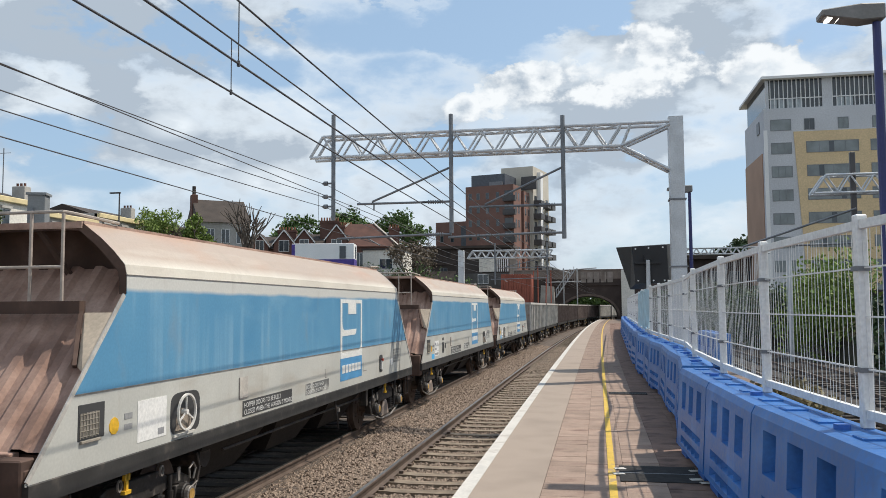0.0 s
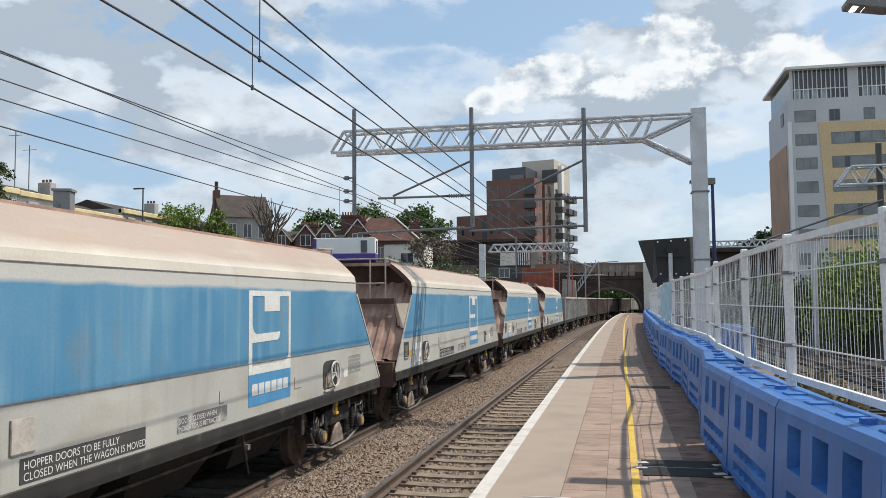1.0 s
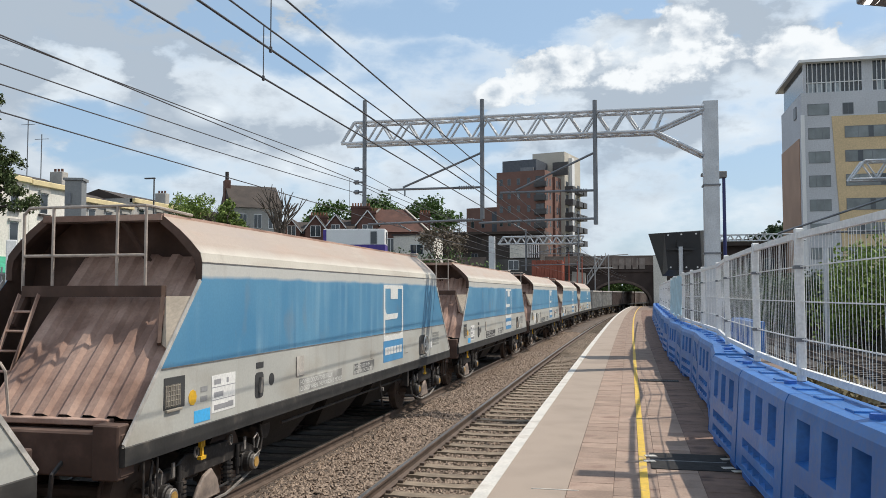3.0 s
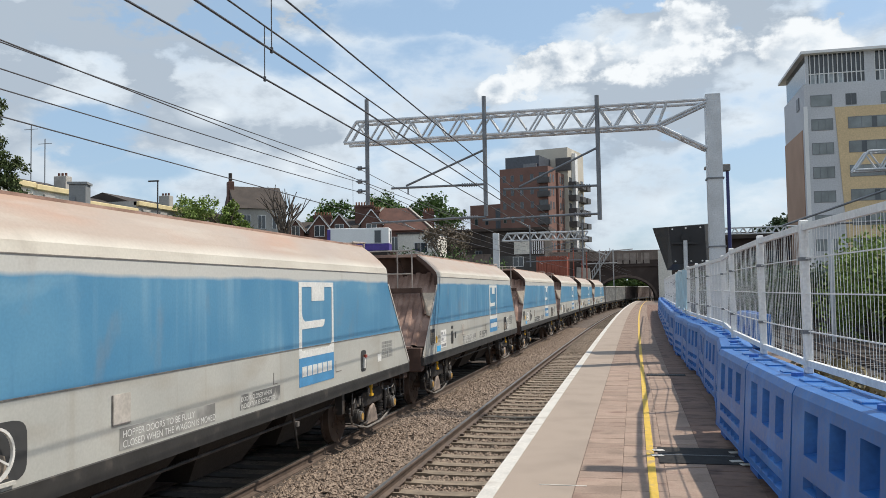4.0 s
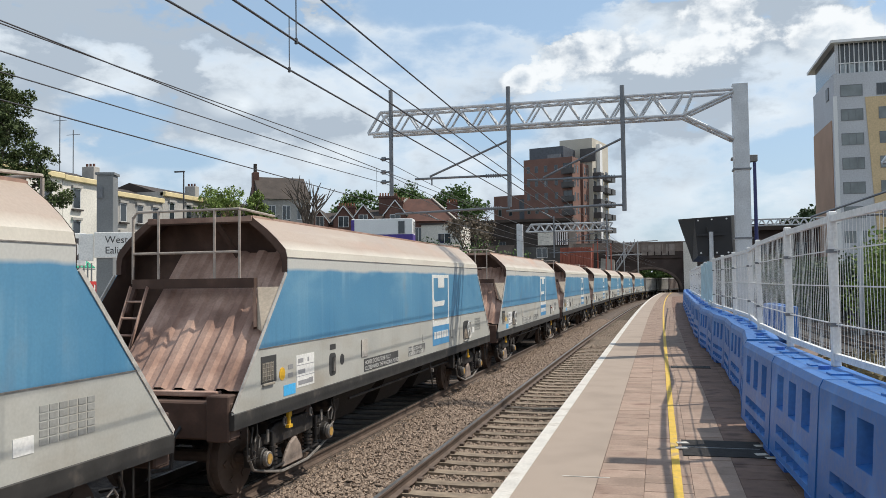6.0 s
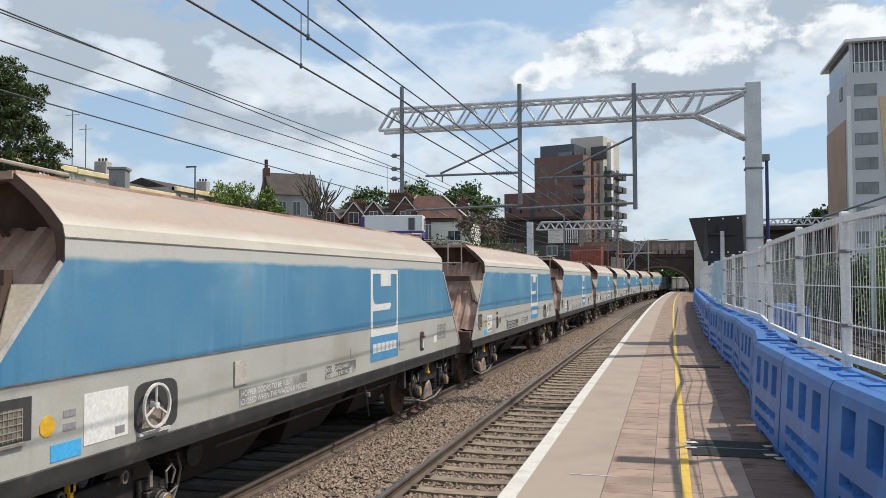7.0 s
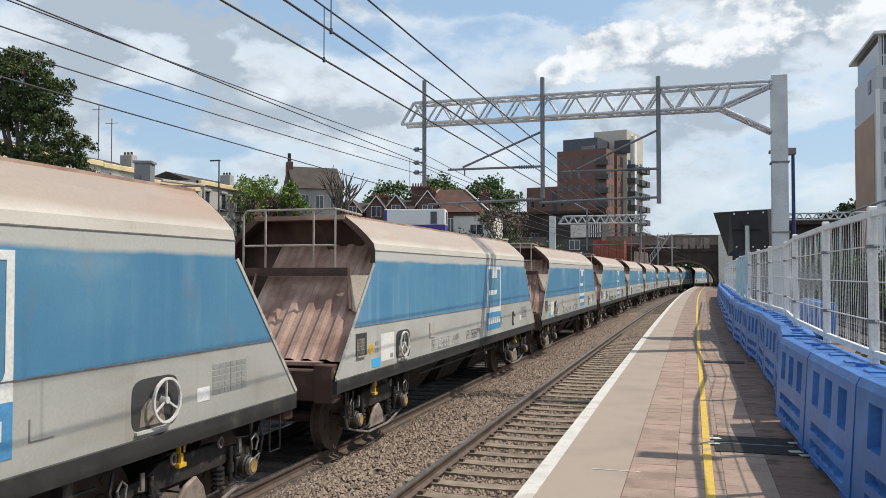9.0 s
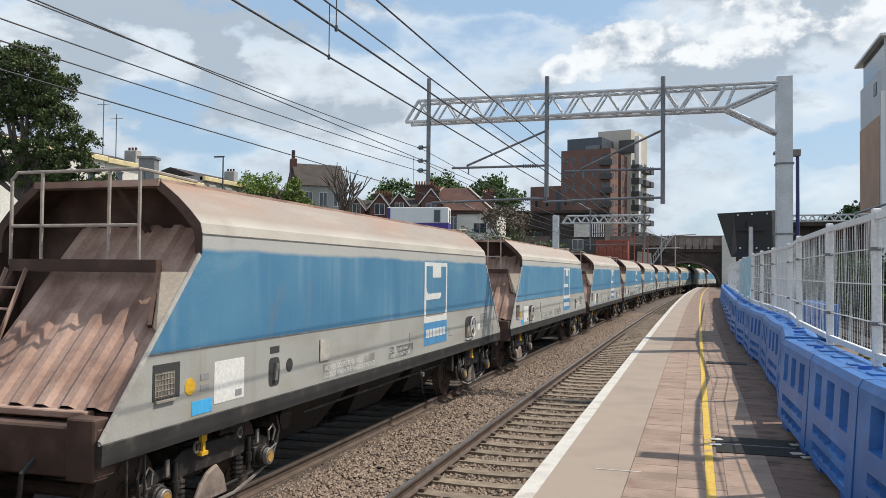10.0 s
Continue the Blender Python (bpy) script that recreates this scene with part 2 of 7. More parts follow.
# ---- surfaces ----
M_BALLAST = mat("ballast", (0.12, 0.092, 0.074), 0.9, var=0.45, scale=6, fine=26, bump=0.05, space="World", fine_var=0.45)
M_STONE = mat("ballast_stone", (0.41, 0.31, 0.235), 0.9, var=0.6, scale=14, fine=60, bump=0.01, space="World", second=(0.20, 0.148, 0.112), mask=(0.47, 0.57))
M_RAIL = mat("rusty_rail", (0.115, 0.082, 0.064), 0.75, 0.2, var=0.3, scale=4)
M_RAILTOP = mat("worn_rail_head", (0.35, 0.32, 0.30), 0.35, 0.9, var=0.2, scale=3)
M_SLEEPER = mat("concrete_sleeper", (0.22, 0.172, 0.125), 0.9, var=0.35, scale=5, fine=40, bump=0.006, rand=0.15)
M_TARMAC = mat("platform_tarmac", (0.345, 0.275, 0.220), 0.9, var=0.2, scale=0.9, fine=120, bump=0.003, space="World", second=(0.285, 0.228, 0.182), mask=(0.5, 0.72))
M_PAVER = mat("red_paver", (0.345, 0.252, 0.198), 0.92, var=0.26, scale=2.6, fine=45, bump=0.004, space="World", rand=0.14, second=(0.23, 0.155, 0.122), mask=(0.52, 0.72), spec=0.25)
# stained pavers by the barriers, darkened for the shade that falls there
M_PAVER_SHADE = mat("dirty_red_paver", (0.265, 0.172, 0.132), 0.92, var=0.4, scale=3.2, fine=45, bump=0.004, space="World", rand=0.16, second=(0.115, 0.076, 0.062), mask=(0.45, 0.66), spec=0.25)
M_JOINT = mat("paver_joint", (0.19, 0.137, 0.108), 0.95, var=0.2)
M_WHITE = mat("white_edge_paint", (0.60, 0.565, 0.51), 0.75, var=0.18, scale=3, fine=40, space="World", second=(0.44, 0.40, 0.35), mask=(0.52, 0.66))
M_YELLOW = mat("yellow_line_paint", (0.66, 0.43, 0.06), 0.75, var=0.18, scale=5, fine=50, space="World", second=(0.42, 0.29, 0.13), mask=(0.55, 0.66))
M_CONC = mat("concrete", (0.40, 0.37, 0.33), 0.9, var=0.25, scale=1.2, fine=40, bump=0.004, space="World")
M_BRICKD = mat("sooty_brick", (0.066, 0.048, 0.042), 0.9, var=0.35, scale=0.6, fine=9, bump=0.01, space="World")
M_GALV = mat("galvanised_steel", (0.55, 0.57, 0.59), 0.45, 0.35, var=0.15, scale=2.5, fine=30)
M_GALVD = mat("weathered_steel", (0.19, 0.20, 0.215), 0.5, 0.5, var=0.2, scale=2.5, fine=30)
M_WIRE = mat("copper_wire_dark", (0.085, 0.085, 0.09), 0.5, 0.6, var=0.1)
M_BLUE = mat("blue_barrier_plastic", (0.032, 0.155, 0.45), 0.40, var=0.12, scale=2.0, fine=25, second=(0.06, 0.23, 0.58), mask=(0.55, 0.8), rand=0.1)
M_BLUEIN = mat("blue_plastic_recess", (0.04, 0.14, 0.46), 0.55, var=0.15)
M_FENCE = mat("white_fence_paint", (0.74, 0.74, 0.73), 0.5, 0.1, var=0.08, scale=6)
M_BLACK = mat("black_housing", (0.018, 0.018, 0.02), 0.55, var=0.2, scale=3)
M_NAVY = mat("navy_post_paint", (0.025, 0.03, 0.13), 0.4, var=0.12, scale=3)
M_GLASS = mat("window_glass", (0.035, 0.045, 0.055), 0.06, 0.0, var=0.3, scale=0.7, spec=0.8)
M_GRASS = mat("rough_ground", (0.10, 0.10, 0.055), 0.95, var=0.4, scale=0.5, fine=8, bump=0.05, space="World", second=(0.17, 0.145, 0.11), mask=(0.45, 0.6))


# ---- ground, tracks and platform ----
def strip(xa, xb, z, y0, y1, step=6.0, curve=True):
    """A sheet between two offsets from the track line."""
    s = Shape()
    n = max(1, int((y1 - y0) / step))
    pts = []
    for i in range(n + 1):
        y = y0 + (y1 - y0) * i / n
        b = bend(y) if curve else 0
        pts += [(xa + b, y, z), (xb + b, y, z)]
    return s.add(pts, [(2 * i, 2 * i + 1, 2 * i + 3, 2 * i + 2) for i in range(n)])


def extruded(profile, y0, y1, step=6.0, curve=True, mi=0, s=None):
    """A profile (x, z) swept along the track line."""
    s = s or Shape()
    n = max(1, int((y1 - y0) / step))
    k = len(profile)
    v, f = [], []
    for i in range(n + 1):
        y = y0 + (y1 - y0) * i / n
        b = curve(y) if callable(curve) else (bend(y) if curve else 0)
        v += [(x + b, y, z) for x, z in profile]
    for i in range(n):
        for j in range(k):
            a, c = i * k + j, i * k + (j + 1) % k
            f.append((a, c, c + k, a + k))
    f += [tuple(range(k)), tuple(range(n * k, n * k + k))[::-1]]
    return s.add(v, f, mi)


ground = thing("ground", "rough earth and weeds beside the railway", "ground", kind="structure",
               shape=Shape().add([(-900, -300, -1.9), (900, -300, -1.9), (900, 2500, -1.9), (-900, 2500, -1.9)], [(0, 1, 2, 3)]), material=M_GRASS)
bed = thing("ballast_bed", "grey-brown stone ballast under two tracks", "ballast", kind="structure",
            shape=extruded([(-9.6, -1.9), (EDGE - 0.25, -1.9), (EDGE - 0.25, RAIL - 0.24), (NEAR - 1.0, RAIL - 0.24), (-4.42, RAIL - 0.11), (FAR, RAIL - 0.20), (-8.3, RAIL - 0.18)], -40, 330), material=M_BALLAST)


def build_tracks():
    for cx, label in ((NEAR, "empty railway track with rusty rails on concrete sleepers"), (FAR, "railway track under the freight train")):
        tr = thing("railway_track", label, "track", kind="structure")
        cv, cyaw = (bend, bend_yaw) if cx == NEAR else (far_bend, far_yaw)
        for side in (-1, 1):
            x = cx + side * 0.752
            prof = [(x - 0.075, RAIL - 0.155), (x + 0.075, RAIL - 0.155), (x + 0.075, RAIL - 0.14), (x + 0.012, RAIL - 0.12), (x + 0.012, RAIL - 0.045),
                    (x + 0.036, RAIL - 0.035), (x + 0.036, RAIL - 0.004), (x + 0.030, RAIL), (x - 0.030, RAIL), (x - 0.036, RAIL - 0.004), (x - 0.036, RAIL - 0.035), (x - 0.012, RAIL - 0.045),
                    (x - 0.012, RAIL - 0.12), (x - 0.075, RAIL - 0.14)]
            part("rail", extruded(prof, -40, 330, 5.0, cv), M_RAIL, tr, "rusty running rail")
            head = [(x - 0.028, RAIL + 0.0005), (x + 0.028, RAIL + 0.0005), (x + 0.028, RAIL + 0.002), (x - 0.028, RAIL + 0.002)]
            part("rail_head", extruded(head, -40, 330, 5.0, cv), M_RAILTOP, tr, "bright worn rail head")
        # sleepers of the train's track are coloured dark for the shade beneath it
        sl = Shape().prism([(-1.25, -0.20), (1.25, -0.20), (1.25, -0.02), (1.2, 0.0), (0.55, -0.0), (0.35, -0.012), (-0.35, -0.012), (-0.55, 0.0), (-1.2, 0.0), (-1.25, -0.02)], "y", -0.125, 0.125).mesh("sleeper", M_SLEEPER if cx == NEAR else mat("oily_sleeper", (0.050, 0.041, 0.034), 0.85, var=0.35, scale=5))
        clip = Shape()
        for side in (-1, 1):
            for o in (-0.11, 0.11):
                clip.cbox((side * 0.752 + o, 0, 0.02), (0.07, 0.12, 0.045))
        clip_me = clip.mesh("rail_clip", M_RAIL)
        far_s = Shape()
        n = 0
        y = -6.0
        while y < 150:
            if y < 62:
                at = pose(cx + cv(y), y, RAIL - 0.165, 0, 0, cyaw(y) + random.uniform(-0.3, 0.3))
                o = part("sleeper", sl, None, tr, at=at)
                if y < 40 and cx == NEAR:
                    part("rail_clip", clip_me, None, tr, at=at)
            else:
                b = cv(y)
                far_s.box(cx - 1.25 + b, cx + 1.25 + b, y - 0.12, y + 0.12, RAIL - 0.3, RAIL - 0.17)
            y += 0.65
        tagged(part("sleepers_far", far_s, M_SLEEPER, tr), kind="stuff")


build_tracks()


def build_stones():
    """Loose ballast stones over the bed."""
    rng = random.Random(4)
    v, f = [], []
    base = [(1, 0, 0), (-1, 0, 0), (0, 1, 0), (0, -1, 0), (0, 0, 1), (0, 0, -1)]
    tri = [(0, 2, 4), (2, 1, 4), (1, 3, 4), (3, 0, 4), (2, 0, 5), (1, 2, 5), (3, 1, 5), (0, 3, 5)]

    def stone(x, y, z, r):
        o = len(v)
        a = rng.uniform(0, 6.28)
        ca, sa = math.cos(a), math.sin(a)
        for p in base:
            k = r * rng.uniform(0.65, 1.25)
            px, py, pz = p[0] * k + rng.uniform(-0.4, 0.4) * r, p[1] * k + rng.uniform(-0.4, 0.4) * r, p[2] * k * 0.7
            v.append((x + px * ca - py * sa, y + px * sa + py * ca, z + pz))
        f.extend((i + o, j + o, k + o) for i, j, k in tri)

    for i in range(97000):
        y = 5 + 55 * rng.random() ** 1.6 if i < 85000 else rng.uniform(-8, 5)
        x = rng.uniform(-5.6, -1.7)
        top = RAIL - 0.20
        if -5.25 < x < -3.6:
            top = RAIL - 0.20 + 0.10 * (1 - abs(x + 4.45) / 0.85)
        elif abs(x - NEAR) < 1.25:
            top = RAIL - 0.225
            ph = ((y + 6.0) / 0.65) % 1.0
            if min(ph, 1 - ph) < 0.24:
                continue
        r = rng.uniform(0.020, 0.042) * (1 + max(y, 0) / 60)
        stone(x + bend(y), y, top + rng.uniform(-0.01, 0.03), r)
    me = bpy.data.meshes.new("ballast_stones")
    me.from_pydata(v, [], f)
    me.materials.append(M_STONE)
    tagged(new("ballast_stones", me), "loose grey-brown ballast stones between the rails", "ballast", kind="stuff")


build_stones()

PLAT_END = 118.0


def build_platform():
    pl = thing("platform", "station platform with tarmac edge strip and reddish pavers", "platform", kind="structure",
               shape=extruded([(EDGE + 0.25, -1.9), (3.6, -1.9), (3.6, -0.06), (EDGE, -0.06), (EDGE, -0.22), (EDGE + 0.25, -0.24)], -12, PLAT_END, 3, plat_bend), material=M_CONC)
    part("coping", extruded([(EDGE - 0.02, -0.055), (-0.56, -0.055), (-0.56, 0.0), (EDGE - 0.02, 0.0)], -12, PLAT_END, 3, plat_bend), M_TARMAC, pl, "smooth tarmac edge strip")
    part("edge_line", extruded([(EDGE - 0.022, 0.001), (EDGE + 0.12, 0.001), (EDGE + 0.12, 0.004), (EDGE - 0.022, 0.004)], -12, PLAT_END, 3, plat_bend), M_WHITE, pl, "scuffed white painted edge line")
    part("warning_line", extruded([(0.082, 0.0045), (0.158, 0.0045), (0.158, 0.008), (0.082, 0.008)], -12, PLAT_END, 3, plat_bend), M_YELLOW, pl, "worn yellow painted line")
    part("paver_bed", extruded([(-0.56, -0.055), (3.6, -0.055), (3.6, -0.006), (-0.56, -0.006)], -12, PLAT_END, 3, plat_bend), M_JOINT, pl)
    return pl


PLATFORM = build_platform()


# ---- overhead line gantries ----
def lattice(s, x0, x1, y, zb, zt, w, bays, r=0.05):
    """A boxed lattice boom across the tracks."""
    for yy in (y - w / 2, y + w / 2):
        s.tube((x0, yy, zb), (x1, yy, zb), r)
        s.tube((x0 + 0.35, yy, zt), (x1, yy, zt), r)
        s.tube((x0, yy, zb), (x0 + 0.35, yy, zt), r)
        d = (x1 - x0 - 0.35) / bays
        for i in range(bays):
            a = x0 + 0.35 + d * i
            s.tube((a, yy, zt), (a + d / 2, yy, zb), r * 0.7, 6)
            s.tube((a + d / 2, yy, zb), (a + d, yy, zt), r * 0.7, 6)
    for z in (zb, zt):
        d = (x1 - x0 - 0.35) / bays
        for i in range(bays):
            a = x0 + 0.35 + d * i
            s.tube((a, y - w / 2, z), (a + d / 2, y + w / 2, z), r * 0.55, 6)
            s.tube((a + d / 2, y + w / 2, z), (a + d, y - w / 2, z), r * 0.55, 6)


def cantilever(parent, px, y, wx, z_arm, z_tie, z_reg):
    """A registration bracket: tie tube, arm, insulator and steady arm, from a drop post at px to the wire at wx."""
    s = Shape()
    s.tube((px, y, z_tie), (wx + 0.05, y, z_arm + 0.05), 0.028)
    s.tube((px - 0.6, y, z_arm), (wx - 0.35, y, z_arm), 0.03)
    s.tube((wx + 0.1, y, z_arm), (wx + 0.1, y, z_arm - 0.18), 0.02)
    s.tube((px - 0.7, y, z_reg), (wx - 0.9, y, z_reg - 0.06), 0.03)
    s.tube((wx - 0.1, y, z_reg - 0.05), (wx + 0.25, y + 0.05, z_reg - 0.25), 0.015)
    part("cantilever_arm", s, M_GALVD, parent, "galvanised cantilever tubes")
    for z in (z_arm, z_reg):
        ins = Shape()
        ins.tube((px, y, z), (px - 0.75, y, z), 0.03)
        for i in range(7):
            ins.tube((px - 0.22 - i * 0.06, y, z), (px - 0.245 - i * 0.06, y, z), 0.052, 10)
        part("insulator", ins, M_GALVD, parent, "ribbed grey insulator")


def build_gantry():
    g = thing("overhead_line_gantry", "grey steel lattice gantry holding the overhead wires", "gantry")
    s = Shape()
    lattice(s, -7.35, 0.72, 21.0, 5.73, 6.28, 0.45, 11, 0.043)
    for yy in (20.775, 21.225):
        s.tube((0.72, yy, 6.28), (1.87, yy, 6.28), 0.043)
        s.tube((0.72, yy, 5.73), (1.87, yy, 6.22), 0.04)
        s.tube((0.72, yy, 5.73), (0.95, yy, 6.28), 0.03)
    part("boom", s, M_GALV, g, "lattice boom")
    m = Shape()
    m.box(1.86, 2.21, 20.80, 21.2, -1.0, 6.42)
    for z in (2.7, 4.35):
        part("mast_collar", Shape().box(1.83, 2.24, 20.77, 21.23, z, z + 0.035), M_GALVD, g)
    part("mast", m, M_GALV, g, "tall plated steel mast")
    k = Shape()
    for yy in (20.8, 21.2):
        k.tube((1.86, yy, 5.1), (0.7, yy, 5.73), 0.042)
    for i in range(5):
        u0, u1 = i / 5, (i + 1) / 5
        ya, yb = (20.8, 21.2) if i % 2 else (21.2, 20.8)
        k.tube((1.86 - 1.16 * u0, ya, 5.1 + 0.63 * u0), (1.86 - 1.16 * u1, yb, 5.1 + 0.63 * u1), 0.022, 6)
    part("knee_brace", k, M_GALV, g)
    for x, zt, zb in ((-6.7, 6.85, 4.05), (-3.56, 6.72, 3.65), (-0.72, 6.55, 3.45)):
        part("drop_post", Shape().tube((x, 20.74, zb), (x, 20.74, zt), 0.055, 10), M_GALVD, g, "vertical drop tube")
    cantilever(g, -3.56, 20.74, -5.7, 4.46, 5.35, 3.62)
    cantilever(g, -0.72, 20.74, -2.75, 4.3, 5.25, 3.6)
    for z in (4.42, 4.68, 5.03):
        h = Shape()
        h.tube((-6.7, 20.74, z), (-7.0, 20.74, z), 0.025)
        h.tube((-6.86, 20.74, z), (-6.96, 20.74, z), 0.06, 8)
        part("feeder_bracket", h, M_GALVD, g)
    g2 = thing("overhead_line_gantry", "smaller steel lattice cantilever gantry near the bridge", "gantry")
    s = Shape()
    lattice(s, -8.5, -2.75, 56.0, 5.1, 5.6, 0.4, 9)
    part("boom", s, M_GALV, g2)
    part("mast", Shape().box(-9.15, -8.75, 55.8, 56.2, -1.2, 5.65), M_GALV, g2, "plated steel mast", bevel=0.02)
    for x in (-6.6, -3.1):
        part("drop_post", Shape().tube((x, 55.7, 3.3), (x, 55.7, 6.1), 0.05, 8), M_GALVD, g2)
    cantilever(g2, -3.1, 55.7, -6.0, 4.4, 5.1, 3.7)


build_gantry()


def build_wires():
    def wire(name, x, z, r, label, y0=-40.0, y1=110.0, sag=0.0, low=-4.0, drop=0.0):
        c = Shape()
        pts = []
        for i in range(51):
            y = y0 + (y1 - y0) * i / 50
            b = bend(y) if y1 > 60 else 0.0
            pts.append((x + b, y, z + sag * (y - low) ** 2))
        c.path(pts, r, 6)
        return thing(name, label, "wire", shape=c, material=M_WIRE)

    wire("contact_wire", -5.70, 3.45, 0.008, "dark contact wire over the train's track")
    wire("catenary_wire", -5.70, 4.17, 0.008, "dark catenary wire over the train's track")
    wire("contact_wire", -2.95, 3.55, 0.0085, "dark contact wire over the empty track")
    wire("catenary_wire", -2.95, 4.00, 0.008, "dark catenary wire over the empty track")
    wire("contact_wire", -2.45, 3.48, 0.0085, "dark contact wire over the empty track")
    wire("catenary_wire", -2.45, 3.93, 0.008, "dark catenary wire over the empty track")
    for z, za in ((4.58, 5.03), (4.285, 4.68), (4.06, 4.42)):
        wire("feeder_cable", -6.96, z, 0.009, "dark feeder cable strung between gantries", y1=21.0, sag=(za - z) / 625)
        wire("feeder_cable", -6.96, za - 0.25, 0.009, "dark feeder cable strung between gantries", y0=21.0, y1=56.0, sag=0.25 / 306, low=38.5)
    for x, y, zb, zt in ((-2.95, 6.36, 3.55, 4.0), (-2.45, 5.4, 3.48, 3.93), (-5.7, 16.5, 3.45, 4.17)):
        x = x + bend(y)
        d = thing("dropper", "thin dropper wire with a clamp between two wires", "wire")
        part("hanger", Shape().tube((x, y, zb), (x, y, zt), 0.0045, 6), M_WIRE, d)
        part("clamp", Shape().cbox((x, y, zb), (0.022, 0.018, 0.045)), M_WIRE, d, bevel=0.004)


build_wires()


# ---- water-filled barriers and mesh fence ----
def barrier_mesh():
    """One barrier unit 2 m long, front at x=0 facing -x, from y=0 to 2."""
    H, L, T = 1.0, 1.94, 0.46
    s = Shape()
    # front skin with openings: cells between grid lines
    ys = [0.0, 0.26, 0.56, 0.80, 1.10, 1.34, 1.64, L]
    hole_y = {1, 3, 5}
    zs = [0.10, 0.15, 0.24, 0.31, 0.40, 0.46, 0.51, 0.55, 0.86, 0.94]
    hole_z = {7}
    groove_z = {1, 3}
    lean = 0.06
    def xf(z):
        return lean * z / H
    for i in range(len(ys) - 1):
        for j in range(len(zs) - 1):
            z0, z1 = zs[j], zs[j + 1]
            y0, y1 = ys[i], ys[i + 1]
            deep = 0.13 if (i in hole_y and j in hole_z) else (0.06 if (j in groove_z and 0 < i < len(ys) - 2) else 0.0)
            a = [(xf(z0), y0, z0), (xf(z0), y1, z0), (xf(z1), y1, z1), (xf(z1), y0, z1)]
            if not deep:
                s.add(a, [(0, 1, 2, 3)])
            else:
                ins = 0.03 if deep > 0.1 else 0.02
                b = [(x + deep, y + (ins if k in (0, 3) else -ins), z + (ins if k < 2 else -ins)) for k, (x, y, z) in enumerate(a)]
                s.add(a + b, [(0, 1, 5, 4), (1, 2, 6, 5), (2, 3, 7, 6), (3, 0, 4, 7)])
                s.add(b, [(0, 1, 2, 3)], 1 if deep > 0.1 else 0)
    # rim, top, ends, back, feet
    s.add([(xf(0.94), 0, 0.94), (xf(0.94), L, 0.94), (xf(0.94) + 0.03, L, H), (xf(0.94) + 0.03, 0, H)], [(0, 1, 2, 3)])
    s.add([(xf(0.94) + 0.03, 0, H), (xf(0.94) + 0.03, L, H), (T, L, H), (T, 0, H)], [(0, 1, 2, 3)])
    s.add([(T, 0, 0.1), (T, L, 0.1), (T, L, H), (T, 0, H)], [(3, 2, 1, 0)])
    for y in (0, L):
        s.add([(0, y, 0.1), (xf(0.94), y, 0.94), (xf(0.94) + 0.03, y, H), (T, y, H), (T, y, 0.1)], [(0, 1, 2, 3, 4)])
    s.add([(0, 0, 0.1), (T, 0, 0.1), (T, L, 0.1), (0, L, 0.1)], [(0, 1, 2, 3)])
    return s.mesh("barrier_body", [M_BLUE, M_BLUEIN], weld=True)


def along(chain, y):
    for (xa, ya), (xb, yb) in zip(chain[:-1], chain[1:]):
        if y <= yb:
            return xa + (xb - xa) * (y - ya) / (yb - ya)
    return chain[-1][0]


FRONT_FAR = [(1.02, 11.0), (1.16, 14.0), (1.18, 16.0), (1.12, 19.0), (1.05, 22.5), (1.08, 27.0), (1.28, 37.5), (1.58, 54.0), (2.0, 68.0)]


def water_barrier(me, at, label, group):
    ob = thing("water_barrier", label, "barrier", at, group)
    part("body", me, None, ob)
    for yy in (0.25, 0.95, 1.6):
        part("lug", Shape().box(0.20, 0.36, yy, yy + 0.16, 1.0, 1.012), M_BLUE, ob)
    part("filler_cap", Shape().tube((0.26, 0.72, 1.0), (0.26, 0.72, 1.03), 0.05, 10), M_BLUEIN, ob)
    for yy in (0.15, 1.4):
        part("foot", Shape().box(0.04, 0.44, yy, yy + 0.4, 0.0, 0.10), M_BLUEIN, ob)
    return ob


def build_barriers():
    me = barrier_mesh()
    near_pts = [(1.72, 0.9), (1.50, 2.8), (1.27, 4.72), (1.09, 6.68), (1.01, 8.65), (0.94, 10.62)]
    far_pts = []
    y, k = 11.0, 0
    while y < 68:
        far_pts.append((along(FRONT_FAR, y) + (0.04 if k % 2 else -0.03), y))
        y += 1.97
        k += 1
    for chain in (near_pts, far_pts):
        for a, b in zip(chain[:-1], chain[1:]):
            yaw = -math.degrees(math.atan2(b[0] - a[0], b[1] - a[1]))
            water_barrier(me, pose(a[0], a[1], 0, 0, 0, yaw), "blue plastic water-filled barrier with slots, on the platform", "row of blue barriers")


build_barriers()


def fence_panel(w, h=1.24):
    """A mesh panel between posts: top and bottom rails, wires; origin at the near lower end, along +y."""
    s = Shape()
    n = int(w / 0.075)
    for i in range(n + 1):
        y = 0.04 + (w - 0.08) * i / n
        off = 0.012 * math.sin(i * 0.9)
        s.beam((off, y, 0.09), (-off, y, h), 0.0034, 0.0034)
    for z in (0.36, 0.68, 0.98):
        s.beam((0, 0, z), (0, w, z), 0.010, 0.010)
    return s


